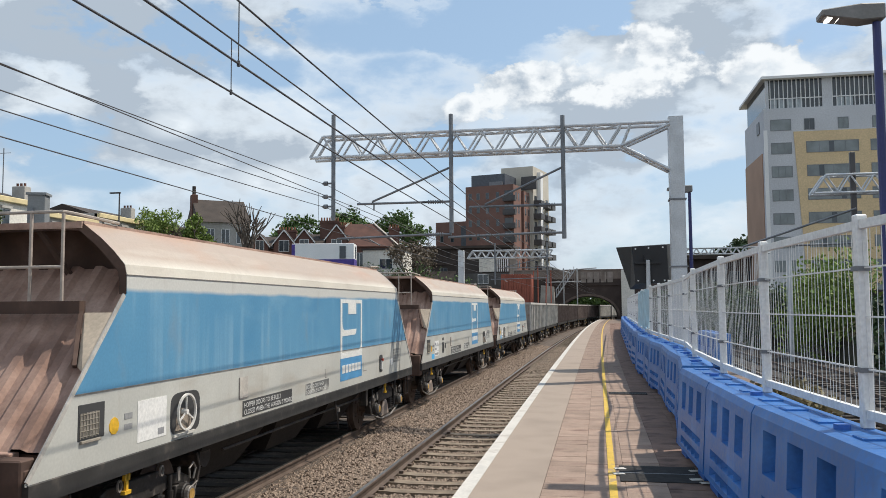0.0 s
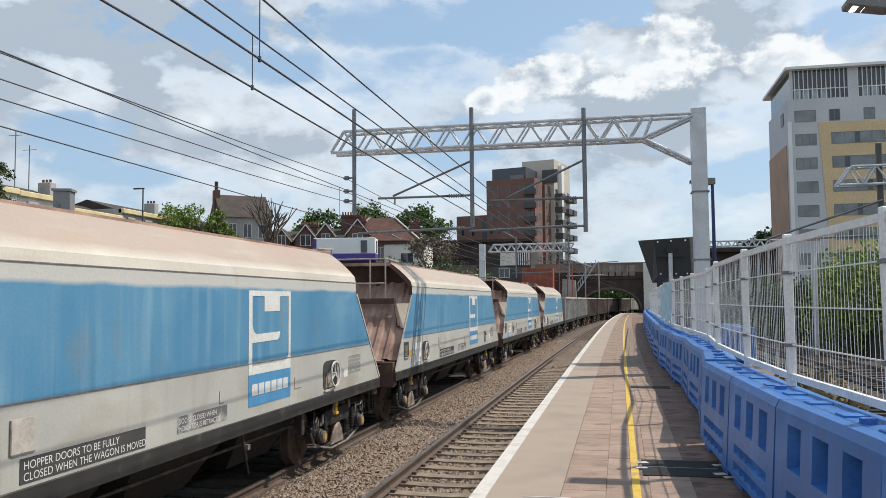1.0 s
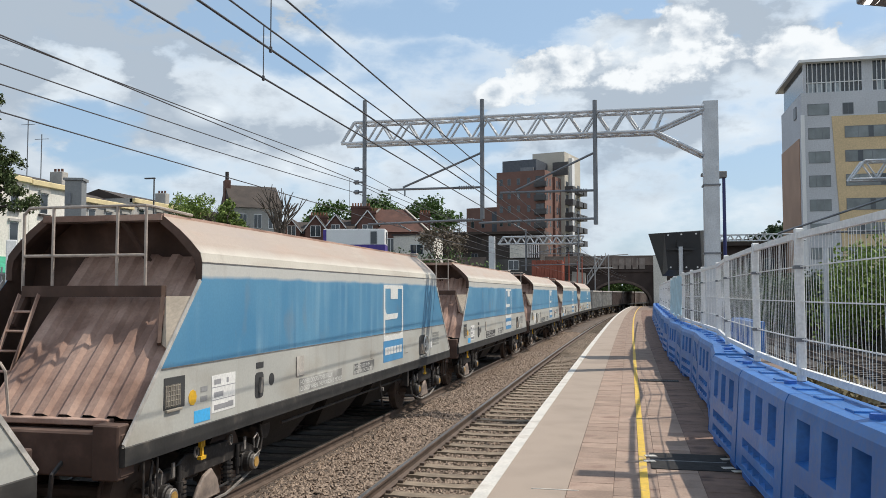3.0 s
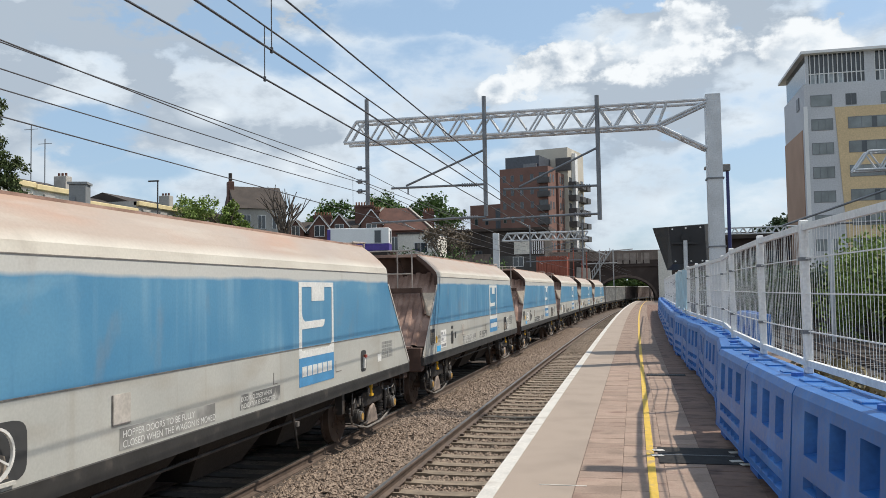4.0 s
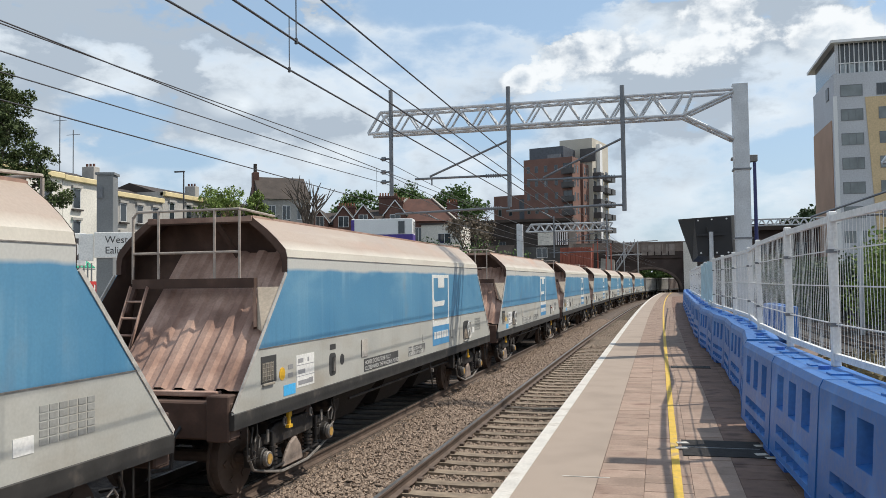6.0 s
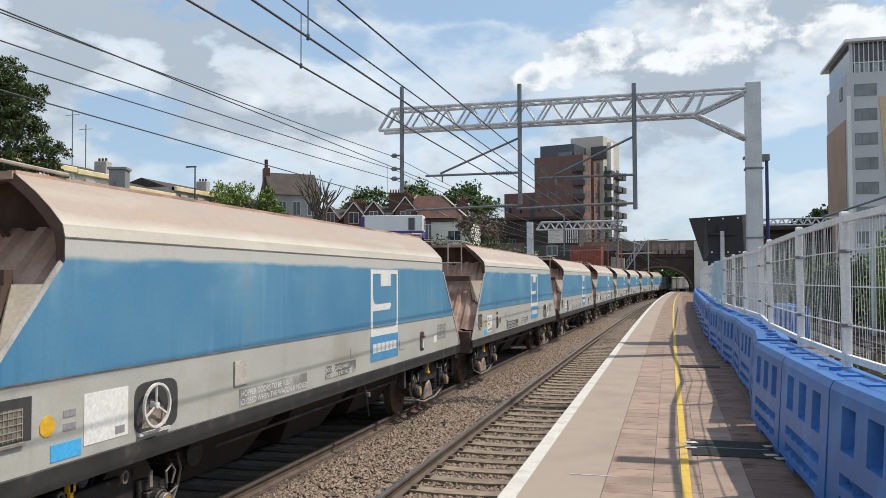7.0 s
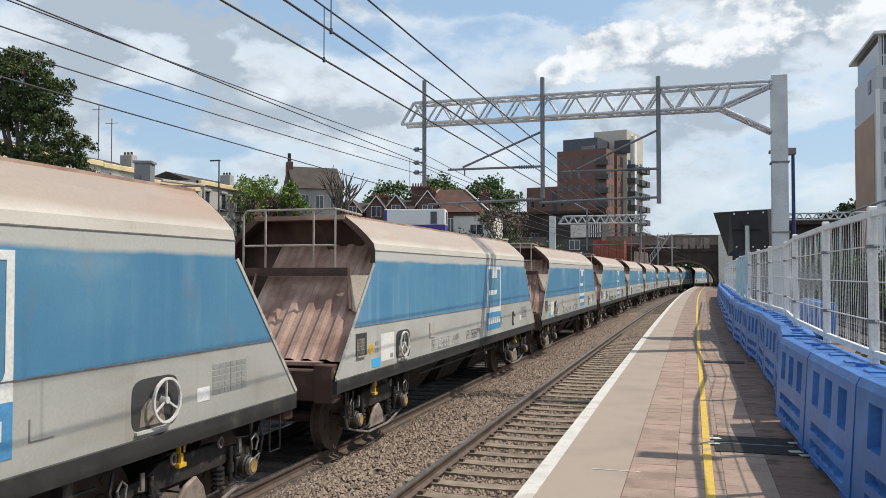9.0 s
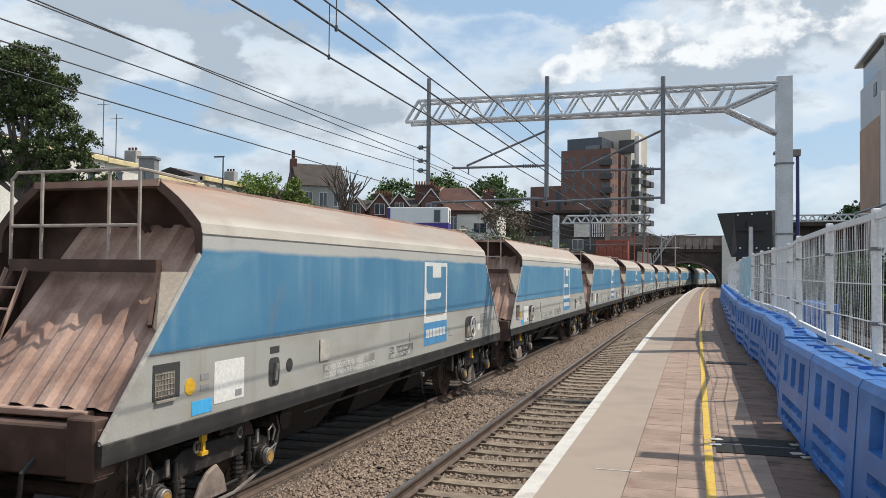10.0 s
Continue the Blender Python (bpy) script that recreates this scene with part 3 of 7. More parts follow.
def build_fence():
    chain = [(2.02, 2.9), (1.62, 5.5), (1.45, 7.62), (1.40, 9.75), (1.43, 12.75), (1.60, 15.6), (1.56, 18.2), (1.50, 20.4), (1.46, 22.8), (1.47, 25.2), (1.52, 28.0), (1.62, 32.0), (1.70, 37.5), (1.78, 42.0), (1.9, 48.0), (2.0, 54.0)]
    for a, b in zip(chain[:-1], chain[1:]):
        w = math.hypot(b[0] - a[0], b[1] - a[1])
        yaw = -math.degrees(math.atan2(b[0] - a[0], b[1] - a[1]))
        ob = thing("fence_panel", "white steel mesh fence panel standing on the blue barriers", "fence", pose(a[0], a[1], 1.0, 0, 0, yaw), "mesh fence on barriers")
        part("post", Shape().box(-0.035, 0.035, -0.035, 0.035, 0.0, 1.31), M_FENCE, ob, bevel=0.008)
        part("top_rail", Shape().box(-0.02, 0.02, 0.035, w - 0.035, 1.22, 1.275), M_FENCE, ob)
        part("bottom_rail", Shape().box(-0.02, 0.02, 0.035, w - 0.035, 0.06, 0.115), M_FENCE, ob)
        part("wire_mesh", fence_panel(w), M_FENCE, ob)
        for z in (0.34, 0.96):
            part("clamp", Shape().box(-0.045, 0.045, -0.05, 0.05, z, z + 0.03), M_GALVD, ob)


build_fence()


def build_lamps():
    for x, y, z in ((3.25, 10.1, 5.0), (2.72, 24.5, 5.0)):
        ob = thing("street_lamp", "navy blue platform lamp post with a grey LED head", "lamp post", pose(x, y, 0), "platform lamps")
        part("post", Shape().tube((0, 0, 0), (0, 0, z), 0.06, 12, 0.045), M_NAVY, ob)
        hd = Shape().add([(0.08, -0.09, z + 0.02), (0.08, 0.09, z + 0.02), (0.08, 0.09, z + 0.2), (0.08, -0.09, z + 0.2),
                          (-0.18, -0.12, z - 0.0), (-0.18, 0.12, z - 0.0), (-0.18, 0.12, z + 0.2), (-0.18, -0.12, z + 0.2),
                          (-0.62, -0.13, z + 0.08), (-0.62, 0.13, z + 0.08), (-0.62, 0.13, z + 0.15), (-0.62, -0.13, z + 0.15)],
                         [(0, 1, 2, 3), (0, 4, 5, 1), (3, 2, 6, 7), (0, 3, 7, 4), (1, 5, 6, 2), (4, 8, 9, 5), (7, 6, 10, 11), (4, 7, 11, 8), (5, 9, 10, 6), (8, 11, 10, 9)])
        part("lamp_head", hd, mat("lamp_grey", (0.22, 0.21, 0.20), 0.5, 0.3), ob, "grey lamp head", bevel=0.012)
        e = Shape()
        for a in (-0.55, -0.43):
            e.box(a, a + 0.085, -0.09, 0.09, z + 0.045 - (a + 0.43) * 0.1, z + 0.06 - (a + 0.43) * 0.1)
        part("led_panel", e, mat("led", (0.9, 0.9, 0.85), 0.4, emit=(1, 0.95, 0.88, 6.0)), ob, "lit white LED panel")


build_lamps()


def build_monitor():
    ob = thing("monitor_housing", "black flared monitor housing on a grey pole, seen from behind", "monitor housing", pose(1.43, 24.0, 0))
    s = Shape()
    v = [(-0.30, 0.0, 2.40), (0.62, 0.0, 2.40), (0.58, 0.0, 3.48), (-0.38, 0.0, 3.45)]
    fr = [(-0.42, 0.75, 2.25), (0.78, 0.75, 2.25), (0.74, 0.75, 3.56), (-0.80, 0.75, 3.48)]
    s.add(v + fr, [(0, 1, 2, 3), (0, 4, 5, 1), (1, 5, 6, 2), (2, 6, 7, 3), (3, 7, 4, 0), (4, 7, 6, 5)])
    part("housing", s, M_BLACK, ob)
    part("pole", Shape().tube((0.05, -0.1, 0), (0.05, -0.1, 3.05), 0.06, 10), M_GALV, ob, "grey pole")
    b = Shape()
    b.cbox((0.05, -0.06, 2.98), (0.7, 0.08, 0.06))
    b.cbox((0.05, -0.06, 3.13), (0.2, 0.1, 0.16))
    part("bracket", b, M_BLACK, ob)
    for x, z in ((-0.28, 3.38), (0.08, 3.4), (0.47, 3.41), (0.2, 2.48), (0.5, 2.48), (-0.22, 2.48)):
        part("bolt", Shape().tube((x, 0.0, z), (x, -0.02, z), 0.025, 8), M_FENCE, ob, "pale bolt head")


build_monitor()

# ---- the freight train ----
def stripes_mat():
    """Hopper side paint: cream hood, grey sill and a blue band, with dust, rain streaks and chalky wear."""
    m = bpy.data.materials.new("hopper_side_paint")
    m.use_nodes = True
    nt = m.node_tree
    b = nt.nodes["Principled BSDF"]
    tc = nt.nodes.new("ShaderNodeTexCoord")
    sep = nt.nodes.new("ShaderNodeSeparateXYZ")
    nt.links.new(tc.outputs["Object"], sep.inputs[0])
    oi = nt.nodes.new("ShaderNodeObjectInfo")
    shift = nt.nodes.new("ShaderNodeVectorMath")
    shift.operation = "ADD"
    nt.links.new(tc.outputs["Object"], shift.inputs[0])
    sc = nt.nodes.new("ShaderNodeMath")
    sc.operation = "MULTIPLY"
    nt.links.new(oi.outputs["Random"], sc.inputs[0])
    sc.inputs[1].default_value = 60.0
    cmb = nt.nodes.new("ShaderNodeCombineXYZ")
    nt.links.new(sc.outputs[0], cmb.inputs[1])
    nt.links.new(cmb.outputs[0], shift.inputs[1])

    def noise_(scale, st, detail=4.0):
        mp = nt.nodes.new("ShaderNodeMapping")
        mp.inputs["Scale"].default_value = st
        nt.links.new(shift.outputs[0], mp.inputs["Vector"])
        n = nt.nodes.new("ShaderNodeTexNoise")
        n.inputs["Scale"].default_value = scale
        n.inputs["Detail"].default_value = detail
        nt.links.new(mp.outputs[0], n.inputs["Vector"])
        return n.outputs["Fac"]

    def ramp(v, lo, hi, o0=0.0, o1=1.0):
        n = nt.nodes.new("ShaderNodeMapRange")
        nt.links.new(v, n.inputs["Value"])
        for key, x in (("From Min", lo), ("From Max", hi), ("To Min", o0), ("To Max", o1)):
            n.inputs[key].default_value = x
        return n.outputs[0]

    def op(kind, a, c):
        n = nt.nodes.new("ShaderNodeMath")
        n.operation = kind
        for i, v in enumerate((a, c)):
            if isinstance(v, (int, float)):
                n.inputs[i].default_value = v
            else:
                nt.links.new(v, n.inputs[i])
        return n.outputs[0]

    def mixed(a, c, fac):
        n = nt.nodes.new("ShaderNodeMix")
        n.data_type = "RGBA"
        for key, v in (("A", a), ("B", c), ("Factor", fac)):
            if isinstance(v, tuple):
                n.inputs[key].default_value = (*v, 1)
            elif isinstance(v, (int, float)):
                n.inputs[key].default_value = v
            else:
                nt.links.new(v, n.inputs[key])
        return n.outputs["Result"]

    z = sep.outputs["Z"]
    edge = noise_(1.2, (1, 1, 0.2))
    streak = noise_(5.0, (1, 1, 0.05), 6.0)
    broad = noise_(0.8, (1, 1, 1))
    fine = noise_(35.0, (1, 1, 1), 3.0)
    zz = op("ADD", z, op("MULTIPLY", op("SUBTRACT", edge, 0.5), 0.10))
    blue = mixed((0.080, 0.250, 0.420), (0.112, 0.295, 0.455), ramp(broad, 0.35, 0.65))
    blue = mixed(blue, (0.27, 0.44, 0.56), op("MULTIPLY", op("MULTIPLY", ramp(streak, 0.50, 0.78), ramp(noise_(0.55, (1, 1, 1.6)), 0.42, 0.66)), 0.85))
    blue = mixed(blue, (0.050, 0.165, 0.30), op("MULTIPLY", ramp(noise_(9.0, (1, 1, 0.04), 3.0), 0.58, 0.80), ramp(z, 2.5, 1.87, 0.0, 0.55)))
    blue = mixed(blue, (0.24, 0.42, 0.54), op("MULTIPLY", ramp(noise_(1.1, (1, 0.6, 1.4), 5.0), 0.54, 0.70), ramp(z, 2.35, 2.85, 0.05, 0.75)))
    grey = mixed((0.455, 0.455, 0.42), (0.53, 0.525, 0.48), ramp(broad, 0.35, 0.65))
    grey = mixed(grey, (0.34, 0.29, 0.23), op("MULTIPLY", ramp(streak, 0.58, 0.80), 0.5))
    grey = mixed(grey, (0.33, 0.27, 0.20), op("MULTIPLY", ramp(noise_(0.7, (1, 1, 2.5), 6.0), 0.52, 0.75), 0.55))
    cream = mixed((0.545, 0.50, 0.425), (0.62, 0.58, 0.50), ramp(broad, 0.35, 0.65))
    dusty = mixed(cream, (0.42, 0.335, 0.27), ramp(zz, 3.13, 3.26))
    dusty = mixed(dusty, (0.45, 0.285, 0.20), op("MULTIPLY", ramp(noise_(0.9, (1, 0.35, 1), 6.0), 0.50, 0.66), ramp(zz, 3.18, 3.36, 0.0, 0.85)))
    dusty = mixed(dusty, (0.50, 0.44, 0.37), op("MULTIPLY", ramp(noise_(2.5, (1, 0.25, 2.5), 5.0), 0.55, 0.70), 0.5))
    col = mixed(grey, blue, ramp(z, 1.868, 1.872))
    col = mixed(col, (0.57, 0.565, 0.53), ramp(zz, 2.845, 2.895))
    col = mixed(col, dusty, ramp(z, 3.028, 3.032))
    col = mixed(col, (0.30, 0.25, 0.20), op("MULTIPLY", ramp(noise_(2.2, (1, 1, 0.5)), 0.60, 0.80), 0.35))
    h = nt.nodes.new("ShaderNodeHueSaturation")
    nt.links.new(col, h.inputs["Color"])
    own = nt.nodes.new("ShaderNodeSeparateColor")
    nt.links.new(oi.outputs["Color"], own.inputs[0])
    nt.links.new(op("MULTIPLY", ramp(fine, 0.3, 0.7, 0.95, 1.05), own.outputs[0]), h.inputs["Value"])
    nt.links.new(h.outputs[0], b.inputs["Base Color"])
    nt.links.new(ramp(broad, 0.3, 0.7, 0.38, 0.55), b.inputs["Roughness"])
    bp = nt.nodes.new("ShaderNodeBump")
    bp.inputs["Strength"].default_value = 0.25
    bp.inputs["Distance"].default_value = 0.02
    nt.links.new(noise_(1.6, (1, 1, 1), 2.0), bp.inputs["Height"])
    nt.links.new(bp.outputs[0], b.inputs["Normal"])
    return m


M_SIDE = stripes_mat()
M_RUST = mat("dusty_brown_steel", (0.33, 0.205, 0.158), 0.9, var=0.32, scale=1.6, fine=30, bump=0.003, second=(0.47, 0.325, 0.26), mask=(0.42, 0.66), rand=0.12)
# brown of beams and headstocks; inside the hoods it also stands for shade
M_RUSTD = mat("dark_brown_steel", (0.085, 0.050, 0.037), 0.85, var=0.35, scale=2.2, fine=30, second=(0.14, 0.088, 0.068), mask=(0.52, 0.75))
M_SOLE = mat("black_sole_bar", (0.034, 0.032, 0.030), 0.65, var=0.4, scale=3, second=(0.10, 0.085, 0.072), mask=(0.60, 0.74))
M_BOGIE = mat("oily_black_bogie", (0.035, 0.031, 0.029), 0.55, var=0.4, scale=6, fine=40, second=(0.10, 0.078, 0.062), mask=(0.52, 0.7))
M_GREASE = mat("grey_cast_steel", (0.25, 0.23, 0.21), 0.55, 0.3, var=0.35, scale=8)
M_HANDRAIL = mat("pale_handrail_paint", (0.42, 0.36, 0.31), 0.7, var=0.25, scale=8)
M_LOAD = mat("stone_dust_load", (0.40, 0.33, 0.28), 0.95, var=0.25, scale=3, bump=0.03)
M_LOGOW = mat("white_logo_paint", (0.72, 0.72, 0.69), 0.5, var=0.08, scale=3)
M_LOGOB = mat("blue_panel_paint", (0.085, 0.285, 0.52), 0.5, var=0.12, scale=3)
M_STICKY = mat("yellow_sticker", (0.72, 0.42, 0.03), 0.5, var=0.1)
M_STICKB = mat("light_blue_sticker", (0.07, 0.42, 0.78), 0.5, var=0.08)
M_BOARD = mat("white_data_panel", (0.78, 0.77, 0.74), 0.5, var=0.06, scale=4)
M_INK = mat("black_ink", (0.05, 0.05, 0.05), 0.6, var=0.1)
M_WHEELP = mat("white_handwheel_paint", (0.68, 0.66, 0.62), 0.5, var=0.15, scale=9)



def fading_mat():
    """Black panel paint that goes grey and patchy with the object's own degree of fading."""
    m = mat("warning_panel_paint", (0.05, 0.05, 0.05), 0.6, var=0.1)
    nt = m.node_tree
    b = nt.nodes["Principled BSDF"]
    old = b.inputs["Base Color"].links[0].from_socket
    oi = nt.nodes.new("ShaderNodeObjectInfo")
    own = nt.nodes.new("ShaderNodeSeparateColor")
    nt.links.new(oi.outputs["Color"], own.inputs[0])
    tc = nt.nodes.new("ShaderNodeTexCoord")
    ns = nt.nodes.new("ShaderNodeTexNoise")
    ns.inputs["Scale"].default_value = 4.0
    nt.links.new(tc.outputs["Object"], ns.inputs["Vector"])
    mr = nt.nodes.new("ShaderNodeMapRange")
    nt.links.new(ns.outputs["Fac"], mr.inputs["Value"])
    for key, x in (("From Min", 0.35), ("From Max", 0.6), ("To Min", 0.45), ("To Max", 1.0)):
        mr.inputs[key].default_value = x
    mu = nt.nodes.new("ShaderNodeMath")
    mu.operation = "MULTIPLY"
    nt.links.new(mr.outputs[0], mu.inputs[0])
    nt.links.new(own.outputs[0], mu.inputs[1])
    mx = nt.nodes.new("ShaderNodeMix")
    mx.data_type = "RGBA"
    nt.links.new(mu.outputs[0], mx.inputs["Factor"])
    nt.links.new(old, mx.inputs["A"])
    mx.inputs["B"].default_value = (0.46, 0.45, 0.42, 1)
    nt.links.new(mx.outputs["Result"], b.inputs["Base Color"])
    return m


M_WARN = fading_mat()
SLOT_Y = 4.0  # lever recess of the wagons with their handwheel at the rear
HB = 7.49   # half the length of the body at the sill
HT = 6.02   # half the length of the hood
HW = 1.32   # half the width
FAR_END = -0.50  # the leading end is a little shorter
PROFILE = [(HW, 1.16), (HW, 3.03), (1.295, 3.14), (1.17, 3.28), (1.02, 3.42), (0.80, 3.585)]


def end_y(z):
    """Where the slanted end of the side lies at a height."""
    return HB if z < 1.18 else (HB - (z - 1.18) * 0.868 if z < 2.83 else HT)


def text_mesh(words, size, material, name="lettering"):
    cu = bpy.data.curves.new(name, "FONT")
    cu.body = words
    cu.size = size
    cu.align_x = "LEFT"
    ob = bpy.data.objects.new(name, cu)
    scene.collection.objects.link(ob)
    me = bpy.data.meshes.new_from_object(ob.evaluated_get(bpy.context.evaluated_depsgraph_get()))
    bpy.data.objects.remove(ob)
    me.materials.clear()
    me.materials.append(material)
    return me


def face_text(y, z):
    """Pose of lettering on the platform-facing side (x up along +y, facing +x)."""
    return Matrix(((0, 0, 1, HW + 0.006), (1, 0, 0, y), (0, 1, 0, z), (0, 0, 0, 1)))


def plate(y0, y1, z0, z1, d=0.004, x=HW):
    return Shape().box(x - 0.002, x + d, y0, y1, z0, z1)


def build_bogie(wagon, yc):
    """One bogie: side frames, wheelsets, springs, axle boxes and brake gear."""
    bg = part("bogie", Shape().box(-0.9, 0.9, yc - 0.22, yc + 0.22, 0.42, 0.80), M_BOGIE, wagon, "oily black bogie", bevel=0.02)
    m_cast = mat("dirty_cast_frame", (0.030, 0.026, 0.024), 0.6, var=0.5, scale=7, second=(0.15, 0.128, 0.11), mask=(0.60, 0.70))
    m_dust = mat("dusty_spring_plate", (0.27, 0.215, 0.18), 0.75, var=0.4, scale=6)
    for sx in (-1, 1):
        f = Shape()
        pr = [(yc - 1.24, 0.62), (yc - 1.24, 0.52), (yc - 0.84, 0.60), (yc - 0.60, 0.55), (yc + 0.60, 0.55), (yc + 0.84, 0.60), (yc + 1.24, 0.52), (yc + 1.24, 0.62),
              (yc + 1.05, 0.70), (yc + 0.72, 0.72), (yc + 0.5, 0.82), (yc - 0.5, 0.82), (yc - 0.72, 0.72), (yc - 1.05, 0.70)]
        f.prism(pr, "x", sx * 1.04, sx * 1.14)
        part("side_frame", f, m_cast, bg, "cast side frame with worn grey edges", bevel=0.015)
        tb = Shape()
        tb.path([(sx * 1.17, yc - 1.34, 0.56), (sx * 1.17, yc - 1.22, 0.36), (sx * 1.17, yc - 0.80, 0.25), (sx * 1.17, yc - 0.40, 0.17), (sx * 1.17, yc + 0.40, 0.17),
                 (sx * 1.17, yc + 0.80, 0.25), (sx * 1.17, yc + 1.22, 0.36), (sx * 1.17, yc + 1.34, 0.56)], 0.020)
        part("tie_bar", tb, M_GREASE, bg, "worn grey tie bar")
        pl = Shape().prism([(yc - 0.36, 0.20), (yc + 0.30, 0.20), (yc + 0.22, 0.42), (yc + 0.08, 0.56), (yc - 0.10, 0.50), (yc - 0.22, 0.40)], "x", sx * 1.10, sx * 1.16)
        part("spring_plate", pl, m_dust, bg, "dusty spring plate", bevel=0.02)
        for o in (-0.56, 0.56):
            sp = Shape()
            for k in range(6):
                sp.ring((sx * 1.10, yc + o, 0.26 + k * 0.052), (0, 0.1, 1), 0.075, 0.045, 0.026, 10)
            sp.tube((sx * 1.10, yc + o, 0.24), (sx * 1.10, yc + o, 0.56), 0.05, 10)
            part("spring", sp, M_BOGIE, bg, "coil spring")
        for o in (-1.0, 1.0):
            a = Shape()
            a.cbox((sx * 1.08, yc + o, 0.47), (0.16, 0.30, 0.22))
            a.tube((sx * 1.13, yc + o, 0.46), (sx * 1.23, yc + o, 0.46), 0.130, 18)
            ab = part("axle_box", a, m_cast, bg, "grey axle box", bevel=0.012)
            cap = part("end_cap", Shape().tube((sx * 1.23, yc + o, 0.46), (sx * 1.29, yc + o, 0.46), 0.098, 18), M_GREASE, ab, "round grey end cap", bevel=0.008)
            part("cap_mark", Shape().tube((sx * 1.29, yc + o, 0.46), (sx * 1.297, yc + o, 0.46), 0.066, 14), mat("ochre_cap_paint", (0.46, 0.27, 0.07), 0.7, var=0.35, scale=12), cap, "ochre painted cap")
            d = Shape()
            d.tube((sx * 1.17, yc + o * 0.70, 0.36), (sx * 1.17, yc + o * 0.70, 0.74), 0.026, 10)
            d.tube((sx * 1.17, yc + o * 0.70, 0.46), (sx * 1.17, yc + o * 0.70, 0.56), 0.042, 10)
            part("damper", d, m_cast, bg)
            lk = Shape().path([(sx * 1.20, yc + o * 1.20, 0.60), (sx * 1.21, yc + o * 1.24, 0.72), (sx * 1.21, yc + o * 1.18, 0.80), (sx * 1.20, yc + o * 1.10, 0.74), (sx * 1.20, yc + o * 1.12, 0.62)], 0.014)
            part("shackle", lk, M_GREASE, bg, "worn steel shackle")
            part("link_plate", Shape().cbox((sx * 1.19, yc + o * 0.86, 0.72), (0.02, 0.05, 0.16)), M_GREASE, bg)
            hs_ = Shape()
            hs_.ring((sx * 1.22, yc + o * 0.42, 0.84), (1, 0.2, 0), 0.065, 0.045, 0.02, 14)
            part("lifting_ring", hs_, M_GREASE, bg)
            hb = Shape()
            hb.path([(sx * 1.2, yc + o * 1.28, 0.90), (sx * 1.21, yc + o * 1.34, 0.72), (sx * 1.2, yc + o * 1.30, 0.55), (sx * 1.18, yc + o * 1.2, 0.50)], 0.016)
            part("brake_hose", hb, M_BOGIE, bg)
    br = Shape()
    for o in (-0.48, 0.48):
        br.tube((-0.85, yc + o, 0.42), (0.85, yc + o, 0.42), 0.03)
        for sx in (-1, 1):
            br.cbox((sx * 0.75, yc + o, 0.46), (0.12, 0.07, 0.32))
    br.tube((1.14, yc - 0.8, 0.24), (1.14, yc + 0.85, 0.30), 0.018)
    part("brake_gear", br, M_BOGIE, bg)
    hk = Shape()
    hk.box(1.22, 1.25, yc - 0.34, yc - 0.30, 0.76, 0.95)
    hk.box(1.21, 1.26, yc - 0.38, yc - 0.26, 0.74, 0.78)
    hk.box(1.21, 1.25, yc - 0.36, yc - 0.27, 0.88, 0.97)
    part("brake_lever", hk, M_STICKY, bg, "yellow brake lever")
    wheels = []
    for o in (-1.0, 1.0):
        w = Shape()
        for sx in (-1, 1):
            w.tube((sx * 0.68, 0, 0), (sx * 0.715, 0, 0), 0.49, 28)
            w.tube((sx * 0.715, 0, 0), (sx * 0.815, 0, 0), 0.46, 28)
            w.tube((sx * 0.815, 0, 0), (sx * 0.835, 0, 0), 0.15, 12)
            for k in range(6):
                an = k * math.pi / 3
                w.cbox((sx * 0.82, 0.28 * math.cos(an), 0.28 * math.sin(an)), (0.02, 0.07, 0.07))
        w.tube((-1.05, 0, 0), (1.05, 0, 0), 0.08, 10)
        wheels.append(part("wheelset", w, M_RAIL, bg, "steel wheelset", at=pose(0, yc + o, 0.46)))
    return wheels


